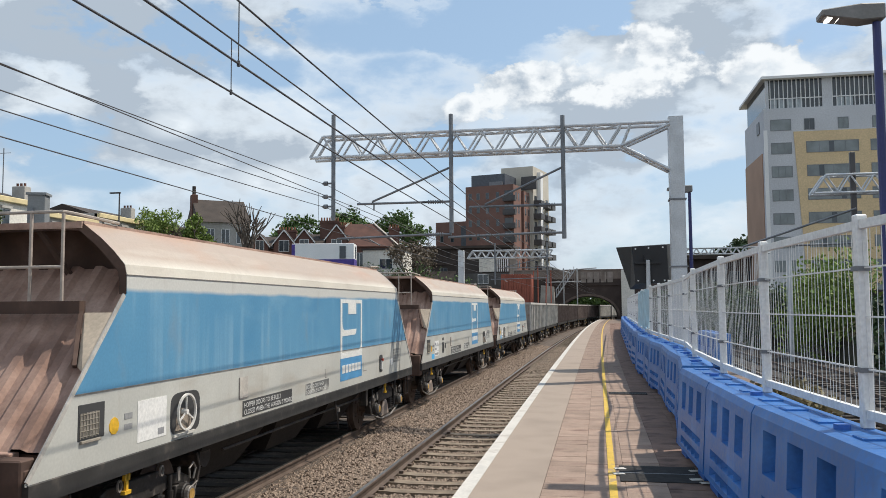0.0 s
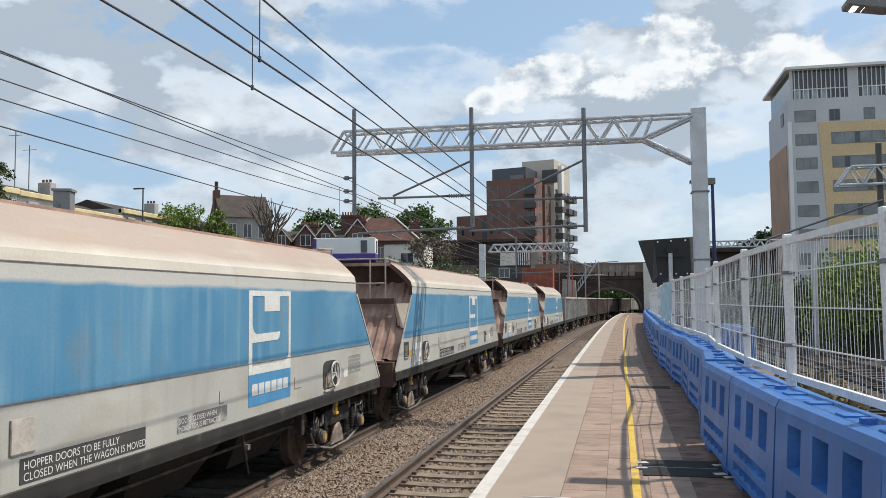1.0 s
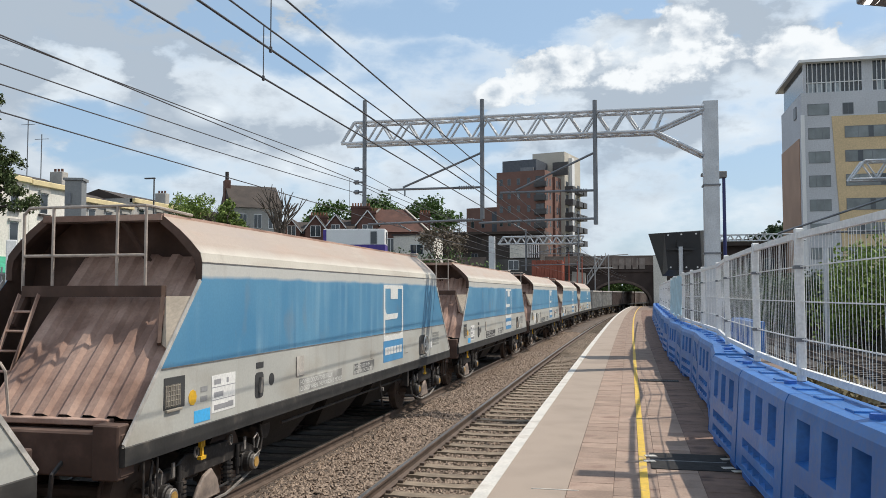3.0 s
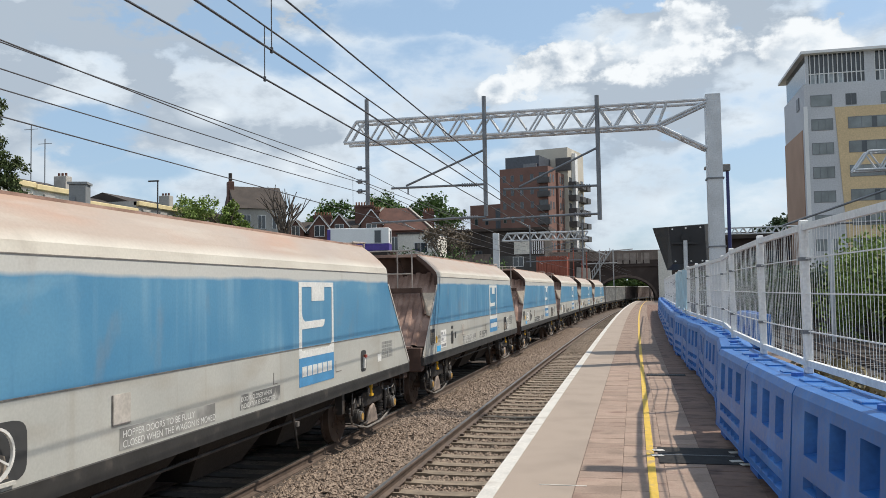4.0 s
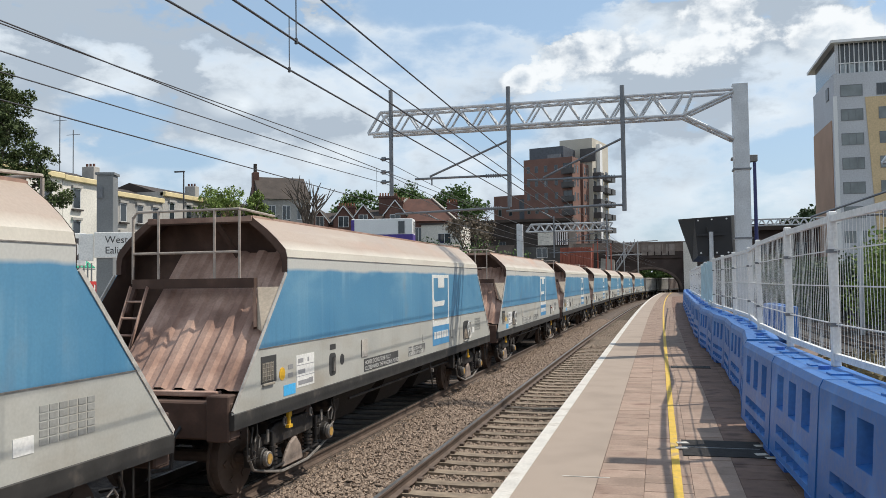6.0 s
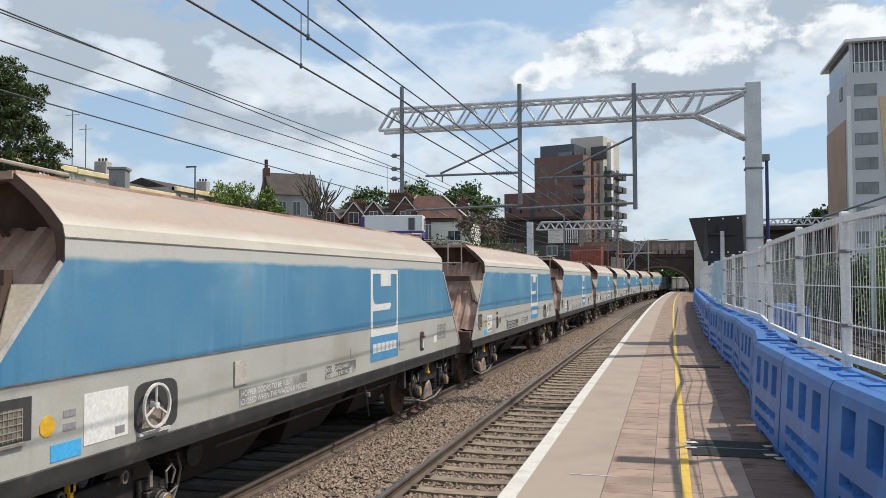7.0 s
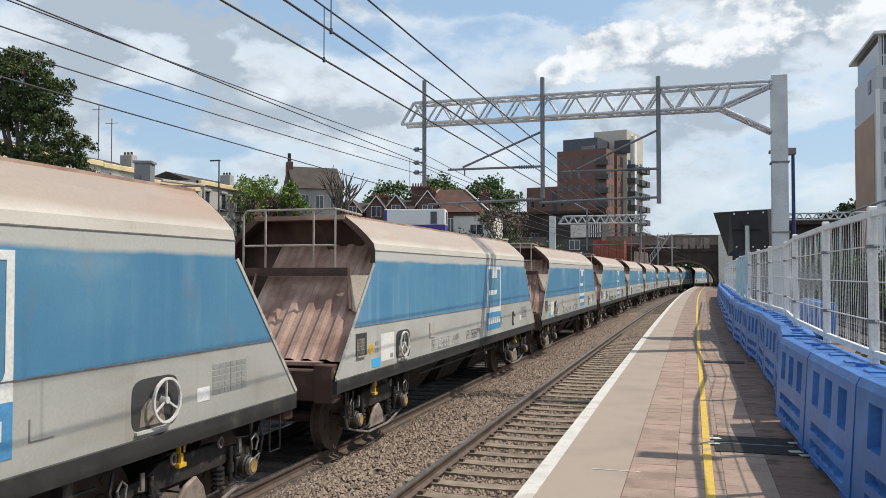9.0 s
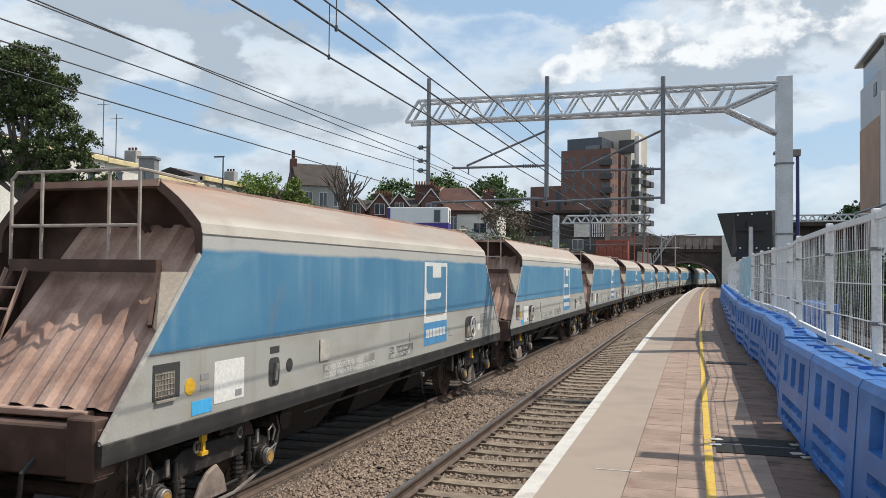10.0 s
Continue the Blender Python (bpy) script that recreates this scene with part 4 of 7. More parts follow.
def build_hopper(wheel_near):
    """A bogie aggregate hopper wagon; origin on the rail level at its middle, ends at y = -7.49 and 7.49."""
    wg = new("hopper_wagon")
    # body skin
    s = Shape()
    for sx in (-1, 1):
        n = 12
        for (xa, za), (xb, zb) in zip(PROFILE[:-1], PROFILE[1:]):
            cuts = [za, zb] if za > 2.9 else [za, 1.18, 1.87, 2.83, zb]
            for z0, z1 in zip(cuts[:-1], cuts[1:]):
                u0, u1 = (z0 - za) / (zb - za), (z1 - za) / (zb - za)
                x0, x1 = xa + (xb - xa) * u0, xa + (xb - xa) * u1
                e0, e1 = end_y(z0), end_y(z1)
                for i in range(n):
                    a, c = i / n, (i + 1) / n
                    l0, l1 = 2 * e0 + FAR_END, 2 * e1 + FAR_END
                    s.add([(sx * x0, a * l0 - e0, z0), (sx * x0, c * l0 - e0, z0), (sx * x1, c * l1 - e1, z1), (sx * x1, a * l1 - e1, z1)], [(0, 1, 2, 3)])
    top = PROFILE[-1]
    # the second slot darkens the inside of the skin, as the hood's shade
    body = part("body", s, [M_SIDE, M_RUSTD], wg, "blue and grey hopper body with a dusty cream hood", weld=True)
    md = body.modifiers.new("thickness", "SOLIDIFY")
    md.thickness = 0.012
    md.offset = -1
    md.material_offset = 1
    rim = Shape()
    for sx in (-1, 1):
        rim.box(min(sx * 0.72, sx * 0.81), max(sx * 0.72, sx * 0.81), -HT, HT + FAR_END, 3.57, 3.61)
    for e in (-1, 1):
        rim.box(-0.8, 0.8, min(e * HT + (FAR_END if e > 0 else 0), e * (HT - 0.9)), max(e * HT + (FAR_END if e > 0 else 0), e * (HT - 0.9)), 3.575, 3.595)
    part("top_rim", rim, M_RUST, body)
    part("load", Shape().box(-0.86, 0.86, -HT + 0.9, HT - 0.9, 3.25, 3.46), M_LOAD, wg, "pale stone dust load")
    seam = Shape()
    seam.box(HW, HW + 0.008, -HT, HT + FAR_END, 3.025, 3.035)
    seam.box(HW, HW + 0.006, -HB + 0.62, HB - 0.62 + FAR_END, 1.862, 1.876)
    part("seam_strip", seam, M_GREASE, body)
    # sole bar
    sb = Shape()
    for sx in (-1, 1):
        sb.prism([(sx * 1.18, 0.96), (sx * 1.335, 0.98), (sx * 1.335, 1.16), (sx * 1.30, 1.18), (sx * 1.18, 1.18)][::sx], "y", -HB + 0.02, HB - 0.02 + FAR_END)
    part("sole_bar", sb, M_SOLE, wg, "black sole bar")
    # ends
    for e in (-1, 1):
        so = FAR_END if e > 0 else 0.0
        hood = Shape()
        prof = [(x, z) for x, z in PROFILE if z >= 3.03]
        prof = [(HW, 2.83)] + prof
        full = [(-x, z) for x, z in prof] + [(x, z) for x, z in prof[::-1]]
        inner = [(x * 0.94, z - 0.07 if z > 3.0 else z) for x, z in full]
        n = len(full)
        v = [(x, e * (so + HT + 0.012), z) for x, z in full] + [(x, e * (so + HT + 0.012), z) for x, z in inner] + [(x, e * (so + HT - 0.08), z) for x, z in inner]
        fc = [(i, i + 1, n + i + 1, n + i) for i in range(n - 1)] + [(n + i, n + i + 1, 2 * n + i + 1, 2 * n + i) for i in range(n - 1)]
        hood.add(v, fc)
        part("hood_rim", hood, M_RUSTD, body, "brown hood rim")
        # slope sheet with trapezoid corrugations, and a deep bay for the ladder beside it
        def yb_(a, b):
            return min(e * (a + so), e * (b + so)), max(e * (a + so), e * (b + so))
        sl = Shape()
        yb, zb, yt, zt = 7.20, 1.40, 5.58, 3.12
        xs, hs = [-0.55], [0.0]
        x = -0.50
        while x < 1.1:
            xs += [x, x + 0.045, x + 0.135, x + 0.18]
            hs += [0.0, 0.045, 0.045, 0.0]
            x += 0.285
        xs.append(1.30)
        hs.append(0.0)
        d = Vector((0, yt - yb, zt - zb)).normalized()
        nr = Vector((0, d.z, -d.y))
        pts = []
        for (yy, z0) in ((yb, zb), (yt, zt)):
            for xx, hh in zip(xs, hs):
                pts.append((xx, e * (so + yy + nr.y * hh), z0 + nr.z * hh))
        k = len(xs)
        sl.add(pts, [(i, i + 1, k + i + 1, k + i) for i in range(k - 1)])
        part("slope_sheet", sl, M_RUST, wg, "dusty pinkish brown corrugated end sheet", weld=True)
        # the bay's dark brown carries the shade inside it
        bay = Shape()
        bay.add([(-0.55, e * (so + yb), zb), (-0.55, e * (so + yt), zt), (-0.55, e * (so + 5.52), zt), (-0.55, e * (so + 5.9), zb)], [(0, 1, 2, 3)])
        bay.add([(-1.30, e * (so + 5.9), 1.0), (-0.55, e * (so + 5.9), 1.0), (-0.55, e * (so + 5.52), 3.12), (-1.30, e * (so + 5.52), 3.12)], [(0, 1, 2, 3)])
        part("ladder_bay", bay, M_RUSTD, wg, "recess beside the end sheet, its shade put into the colour")
        part("end_wall", Shape().box(-1.3, 1.3, *yb_(7.10, 7.14), 0.98, 1.37), M_RUSTD, wg)
        # back wall of the hood, with the hood's shade put into its colour
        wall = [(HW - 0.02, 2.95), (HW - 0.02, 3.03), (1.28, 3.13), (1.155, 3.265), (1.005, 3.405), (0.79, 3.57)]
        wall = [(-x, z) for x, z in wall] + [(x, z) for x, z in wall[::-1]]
        part("bulkhead", Shape().add([(x, e * (5.50 + so), z) for x, z in wall], [tuple(range(len(wall)))]), M_RUSTD, wg, "bulkhead under the hood, coloured dark for the shade there")
        part("hood_lintel", Shape().box(-0.80, 0.80, *yb_(6.00, 6.05), 3.53, 3.60), M_RUST, wg, "brown lintel plate of the hood")
        part("sheet_lip", Shape().box(-0.56, 1.0, *yb_(7.16, 7.30), 1.335, 1.40), M_RUST, wg, bevel=0.01)
        # bright edge of the side sheet, and the gusset plates beside the beam
        for sx in (-1, 1):
            fl = Shape().beam((sx * (HW + 0.001), e * (so + end_y(1.19)), 1.19), (sx * (HW + 0.001), e * (so + end_y(2.82)), 2.82), 0.045, 0.018, (1, 0, 0))
            part("edge_flange", fl, mat("worn_edge_strip", (0.50, 0.47, 0.43), 0.6, var=0.3, scale=5), wg, "pale worn edge strip")
        quad = [(0.99, 6.24, 2.64), (1.30, 6.24, 2.64), (1.30, 6.72, 2.08), (1.18, 6.62, 2.12)]
        quad += [(x, y - 0.02, z) for x, y, z in quad]
        gs = Shape().add([(x, e * (y + so), z) for x, y, z in quad], [(0, 1, 2, 3), (7, 6, 5, 4), (0, 4, 5, 1), (1, 5, 6, 2), (2, 6, 7, 3), (3, 7, 4, 0)])
        part("gusset_plate", gs, mat("dusty_cream_plate", (0.52, 0.43, 0.33), 0.85, var=0.25, scale=3), wg, "dusty cream gusset plate")
        # cross beam, posts and handrails
        bm_ = Shape()
        bm_.box(-0.87, 0.97, *yb_(6.20, 6.30), 2.63, 2.76)
        bm_.beam((-0.85, e * (6.25 + so), 2.64), (-0.85, e * (6.45 + so), 2.3), 0.05, 0.06)
        bm_.beam((0.96, e * (6.26 + so), 2.64), (1.16, e * (6.63 + so), 2.12), 0.04, 0.05)
        bm_.beam((0.22, e * (5.98 + so), 3.56), (0.42, e * (5.62 + so), 3.0), 0.12, 0.03)
        part("end_beam", bm_, M_RUSTD, wg, "rusty cross beam")
        hr = Shape()
        for px, zt2 in ((-0.87, 3.62), (-0.47, 3.68), (0.38, 3.68), (0.75, 3.66)):
            hr.tube((px, e * (6.28 + so), 2.7), (px, e * (6.28 + so), zt2), 0.018, 8)
        hr.path([(-0.87, e * (6.28 + so), 3.60), (-0.80, e * (6.28 + so), 3.68), (0.75, e * (6.28 + so), 3.68), (0.80, e * (6.20 + so), 3.67), (0.82, e * (5.4 + so), 3.64)], 0.018)
        hr.tube((-0.87, e * (6.28 + so), 3.11), (0.75, e * (6.28 + so), 3.11), 0.018)
        part("handrail", hr, M_HANDRAIL, wg, "thin tubular handrails")
        ld = Shape()
        for sx in (-0.86, -0.60):
            ld.beam((sx, e * (6.80 + so), 1.70), (sx, e * (6.34 + so), 2.66), 0.05, 0.012, (1, 0, 0))
        for k2 in range(4):
            z2 = 1.80 + k2 * 0.22
            ld.tube((-0.86, e * (so + 6.752 - k2 * 0.105), z2), (-0.60, e * (so + 6.752 - k2 * 0.105), z2), 0.014)
        part("ladder", ld, M_RUST, wg, "dusty end ladder")
        gh = Shape()
        gh.path([(-0.48, e * (7.26 + so), 1.38), (-0.46, e * (7.30 + so), 1.86), (-0.40, e * (7.31 + so), 1.95), (-0.26, e * (7.31 + so), 1.95), (-0.20, e * (7.30 + so), 1.86), (-0.18, e * (7.26 + so), 1.38)], 0.016)
        part("grab_rail", gh, M_HANDRAIL, wg, "bent tubular grab rail")
        hs2 = Shape()
        hs2.box(-1.28, 1.28, min(e * (7.22 + so), e * (7.47 + so)), max(e * (7.22 + so), e * (7.47 + so)), 0.86, 1.30)
        part("headstock", hs2, M_RUSTD, wg, "brown steel headstock", bevel=0.02)
        for sx in (-1, 1):
            cb = Shape().box(min(sx * 0.98, sx * 1.27), max(sx * 0.98, sx * 1.27), min(e * (7.30 + so), e * (7.50 + so)), max(e * (7.30 + so), e * (7.50 + so)), 0.84, 1.38)
            part("corner_block", cb, M_RUSTD, wg, "dark corner block of the headstock", bevel=0.015)
        cp = Shape()
        cp.cbox((0, e * (7.62 + so), 0.98), (0.22, 0.5, 0.24))
        cp.path([(0.62, e * (7.45 + so), 1.0), (0.62, e * (7.6 + so), 0.9), (0.60, e * (7.62 + so), 0.55), (0.35, e * (7.62 + so), 0.5)], 0.025)
        part("coupler", cp, M_BOGIE, wg)
        st = Shape()
        st.path([(1.30, e * (7.1 + so), 0.96), (1.30, e * (7.1 + so), 0.55), (1.30, e * (6.85 + so), 0.55), (1.30, e * (6.85 + so), 0.96)], 0.011)
        part("step", st, M_BOGIE, wg)
    # hopper chutes and under gear
    # near-black colour carries the shade under the wagon body
    m_under = mat("black_underframe", (0.016, 0.014, 0.013), 0.8, var=0.4, scale=4)
    for c in (-2.55, 0.0, 2.55):
        u = Shape()
        u.add([(-1.15, c - 1.2, 1.15), (1.15, c - 1.2, 1.15), (1.15, c + 1.2, 1.15), (-1.15, c + 1.2, 1.15), (-0.6, c - 0.7, 0.32), (0.6, c - 0.7, 0.32), (0.6, c + 0.7, 0.32), (-0.6, c + 0.7, 0.32)],
              [(0, 1, 5, 4), (1, 2, 6, 5), (2, 3, 7, 6), (3, 0, 4, 7), (4, 5, 6, 7)])
        part("chute", u, m_under, wg, "discharge chute, coloured dark for the shade under the body")
    part("centre_sill", Shape().box(-0.25, 0.25, -7.2, 6.7, 0.80, 1.12).box(-1.2, 1.2, -7.2, 6.7, 1.10, 1.17), m_under, wg)
    ug = Shape()
    ug.tube((-0.5, -3.4, 0.72), (0.9, -3.4, 0.72), 0.16, 14)
    ug.tube((1.1, -3.3, 0.78), (1.1, 3.6, 0.78), 0.022)
    ug.tube((1.24, 1.05, 0.97), (1.27, 1.1, 0.62), 0.022)
    ug.tube((1.27, 1.1, 0.62), (1.27, 1.18, 0.42), 0.015)
    ug.cbox((1.2, 3.1, 0.8), (0.12, 0.12, 0.34))
    part("under_gear", ug, M_BOGIE, wg)
    vg = Shape().cbox((1.28, 1.12, 0.78), (0.05, 0.07, 0.07))
    part("vent_cock", vg, M_GREASE, wg)
    # side markings and fittings
    y0, z0, wd, hd = 1.12 if wheel_near else 1.05, 1.72, 1.40, 1.12
    lg = Shape()

    def bar(pts):
        lg.prism([(y0 + a * wd, z0 + b * hd) for a, b in pts], "x", HW - 0.002, HW + 0.005)
    def rect(a, b, c, d):
        bar([(a, c), (b, c), (b, d), (a, d)])
    rect(0, 1, 0, 0.095), rect(0, 1, 0.935, 1), rect(0, 0.075, 0.095, 0.935), rect(0.945, 1, 0.095, 0.935)
    rect(0.345, 0.715, 0.745, 0.935)
    bar([(0.075, 0.375), (0.67, 0.385), (0.71, 0.42), (0.725, 0.485), (0.17, 0.475), (0.12, 0.50), (0.09, 0.54), (0.075, 0.60)])
    bar([(0.86, 0.095), (0.945, 0.095), (0.945, 0.20), (0.93, 0.15), (0.90, 0.12)])
    part("logo", lg, M_LOGOW, body, "white square emblem")
    nb = part("name_panel", plate(y0, y0 + wd, 1.30, 1.72, 0.004), M_LOGOB, body, "blue panel under the emblem")
    for i in range(6):
        part("name_bar", Shape().box(HW, HW + 0.008, y0 + 0.10 + i * 0.205, y0 + 0.27 + i * 0.205, 1.44, 1.59), M_LOGOW, nb, "white bar")
    # caged opening near the end, stickers and the data panel
    m_cage = mat("pale_cage_wire", (0.36, 0.32, 0.26), 0.7)
    c0 = -6.79
    lo = part("cage_box", Shape().box(HW - 0.01, HW + 0.006, c0, c0 + 0.42, 1.43, 1.77), M_INK, body, "black framed wire cage", bevel=0.003)
    part("cage_back", plate(c0 + 0.02, c0 + 0.32, 1.45, 1.69, 0.008), mat("dim_cage_back", (0.19, 0.17, 0.145), 0.8, var=0.5, scale=14), lo)
    for i in range(7):
        part("cage_bar", Shape().box(HW + 0.008, HW + 0.014, c0 + 0.025 + i * 0.048, c0 + 0.031 + i * 0.048, 1.45, 1.69), m_cage, lo)
    for i in range(5):
        part("cage_bar", Shape().box(HW + 0.008, HW + 0.015, c0 + 0.02, c0 + 0.32, 1.465 + i * 0.052, 1.471 + i * 0.052), m_cage, lo)
    part("cage_sill", Shape().box(HW, HW + 0.03, c0 + 0.03, c0 + 0.34, 1.405, 1.432), m_cage, lo, bevel=0.004)
    part("round_sticker", Shape().tube((HW, -6.20, 1.50), (HW + 0.005, -6.20, 1.50), 0.088, 9), M_STICKY, body, "yellow sticker")
    for z in (1.43, 1.54):
        part("small_label", Shape().box(HW, HW + 0.004, -6.02, -5.87, z, z + 0.06), mat("grey_stencil", (0.28, 0.28, 0.28), 0.6), body)
    bd = part("data_panel", plate(-5.77, -5.18, 1.26, 1.70), M_BOARD, body, "white data panel")
    m_print = mat("grey_print", (0.30, 0.30, 0.31), 0.6)
    for z in (1.555, 1.405):
        part("data_rule", Shape().box(HW + 0.004, HW + 0.006, -5.77, -5.18, z, z + 0.008), m_print, bd)
    for i, w in ((0, 0.16), (0, 0.05), (1, 0.22), (2, 0.40)):
        part("data_bar", Shape().box(HW + 0.004, HW + 0.006, -5.71 + (0.3 if w < 0.1 else 0), -5.71 + (0.3 if w < 0.1 else 0) + w, 1.59 - i * 0.15, 1.65 - i * 0.15), m_print, bd)
    part("panel_figure", Shape().box(HW + 0.004, HW + 0.006, -5.36, -5.23, 1.29, 1.36), m_print, bd)
    part("blue_sticker", plate(-6.16, -5.80, 1.20, 1.34), M_STICKB, body, "light blue sticker")
    yw = -4.74 if wheel_near else 4.15
    def recess(yc, zc, hw, hh, name="recess"):
        pts = []
        for i in range(24):
            an = 2 * math.pi * i / 24
            c, si = math.cos(an), math.sin(an)
            pts.append((yc + hw * math.copysign(abs(c) ** 0.45, c), zc + hh * math.copysign(abs(si) ** 0.45, si)))
        return Shape().prism(pts, "x", HW - 0.01, HW + 0.004)
    rc = part("wheel_recess", recess(yw, 1.46, 0.35, 0.245), M_INK, body, "black rounded recess")
    m_inner = mat("dusty_recess_plate", (0.30, 0.25, 0.20), 0.8, var=0.5, scale=9)
    part("inner_plate", Shape().prism([(yw - 0.24, 1.27), (yw + 0.14, 1.26), (yw + 0.10, 1.44), (yw - 0.10, 1.52), (yw - 0.22, 1.42)], "x", HW + 0.003, HW + 0.008), m_inner, rc, "dusty plate inside the recess")
    part("recess_lip", Shape().box(HW, HW + 0.03, yw - 0.30, yw + 0.20, 1.205, 1.235), mat("pale_lip_paint", (0.56, 0.54, 0.49), 0.6, var=0.2), rc)
    wy = yw + (-0.09 if wheel_near else 0.08)
    hwheel = Shape().ring((HW + 0.07, wy, 1.475), (1, 0, 0), 0.215, 0.192, 0.024, 28)
    for k in range(3):
        an = math.pi / 2 + k * 2 * math.pi / 3
        hwheel.beam((HW + 0.06, wy, 1.475), (HW + 0.06, wy + 0.195 * math.cos(an), 1.475 + 0.195 * math.sin(an)), 0.018, 0.014, (1, 0, 0))
    hwheel.tube((HW, wy, 1.475), (HW + 0.08, wy, 1.475), 0.032, 10)
    part("handwheel", hwheel, M_WHEELP, rc, "white three-spoked handwheel")
    if not wheel_near:
        rc2 = part("lever_recess", recess(-4.50, 1.46, 0.13, 0.17), M_INK, body, "black lever recess")
        part("lever", Shape().beam((HW + 0.02, -4.50, 1.36), (HW + 0.02, -4.47, 1.56), 0.06, 0.03, (1, 0, 0)), M_GREASE, rc2)
        part("round_hole", Shape().tube((HW - 0.01, -4.12, 1.50), (HW + 0.004, -4.12, 1.50), 0.085, 16), M_INK, body)
        part("small_plate", plate(-4.60, -4.38, 1.68, 1.76), M_INK, body)
    else:
        sl_ = part("small_slot", recess(SLOT_Y, 1.45, 0.15, 0.19), M_INK, body, "black lever recess")
        part("lever", Shape().beam((HW + 0.02, SLOT_Y - 0.02, 1.32), (HW + 0.02, SLOT_Y + 0.02, 1.54), 0.07, 0.03, (1, 0, 0)), M_WHEELP, sl_, "pale lever")
        part("lever_tip", Shape().cbox((HW + 0.03, SLOT_Y + 0.03, 1.53), (0.04, 0.10, 0.05)), mat("red_lever_paint", (0.36, 0.06, 0.04), 0.6, var=0.2), sl_, "red lever tip")
    for yy, z, w, h in ((-3.13, 1.60, 0.28, 0.28), (0.35, 1.58, 0.2, 0.27), (2.78, 1.54, 0.34, 0.32)):
        if yy < 0:
            ht = part("hatch_plate", plate(yy - w / 2, yy + w / 2, z - h / 2, z + h / 2), mat("faded_plate", (0.50, 0.46, 0.41), 0.7, var=0.2, scale=9), body, "faded grey hatch plate")
            part("hatch_edge", plate(yy - w / 2 - 0.016, yy - w / 2, z - h / 2, z + h / 2, 0.012), M_GREASE, ht)
            part("hatch_edge", plate(yy - w / 2, yy + w / 2, z - h / 2 - 0.014, z - h / 2, 0.010), M_GREASE, ht)
        else:
            part("hatch_edge", plate(yy - w / 2, yy - w / 2 + 0.014, z - h / 2, z + 0.02), M_GREASE, body)
            part("hatch_edge", plate(yy - w / 2 + 0.014, yy + w / 2 - 0.08, z - h / 2, z - h / 2 + 0.012), M_GREASE, body)
    wn = part("warning_panel", plate(-3.16, -1.34, 1.20, 1.41), M_WARN, body, "dark warning panel with white lettering")
    for i, words in enumerate(("HOPPER DOORS TO BE FULLY", "CLOSED WHEN THE WAGON IS MOVED")):
        part("lettering", text_mesh(words, 0.098, M_LOGOW), None, wn, "white lettering", at=face_text(-3.12, 1.315 - i * 0.095))
    tp = part("second_panel", plate(-0.72, 0.46, 1.23, 1.42, 0.003), mat("faded_panel", (0.16, 0.16, 0.155), 0.6, var=0.4, scale=5, second=(0.44, 0.43, 0.40), mask=(0.50, 0.62)), body, "worn dark panel with white lettering")
    for i, words in enumerate(("DOORS CLOSED WHEN", "INDICATOR IS RETRACTED")):
        part("lettering", text_mesh(words, 0.082, M_LOGOW), None, tp, "white lettering", at=face_text(-0.70, 1.335 - i * 0.085))
    for i in range(5):
        for k in range(6):
            part("grid_mark", Shape().box(HW, HW + 0.004, 5.1 + k * 0.115, 5.195 + k * 0.115, 1.40 + i * 0.066, 1.452 + i * 0.066), mat("grey_grid", (0.33, 0.33, 0.31), 0.6), body)
    part("tag_plate", plate(4.82, 5.04, 1.36, 1.50), M_BOARD, body)
    wheels = build_bogie(wg, -5.50) + build_bogie(wg, 5.0)
    return wg


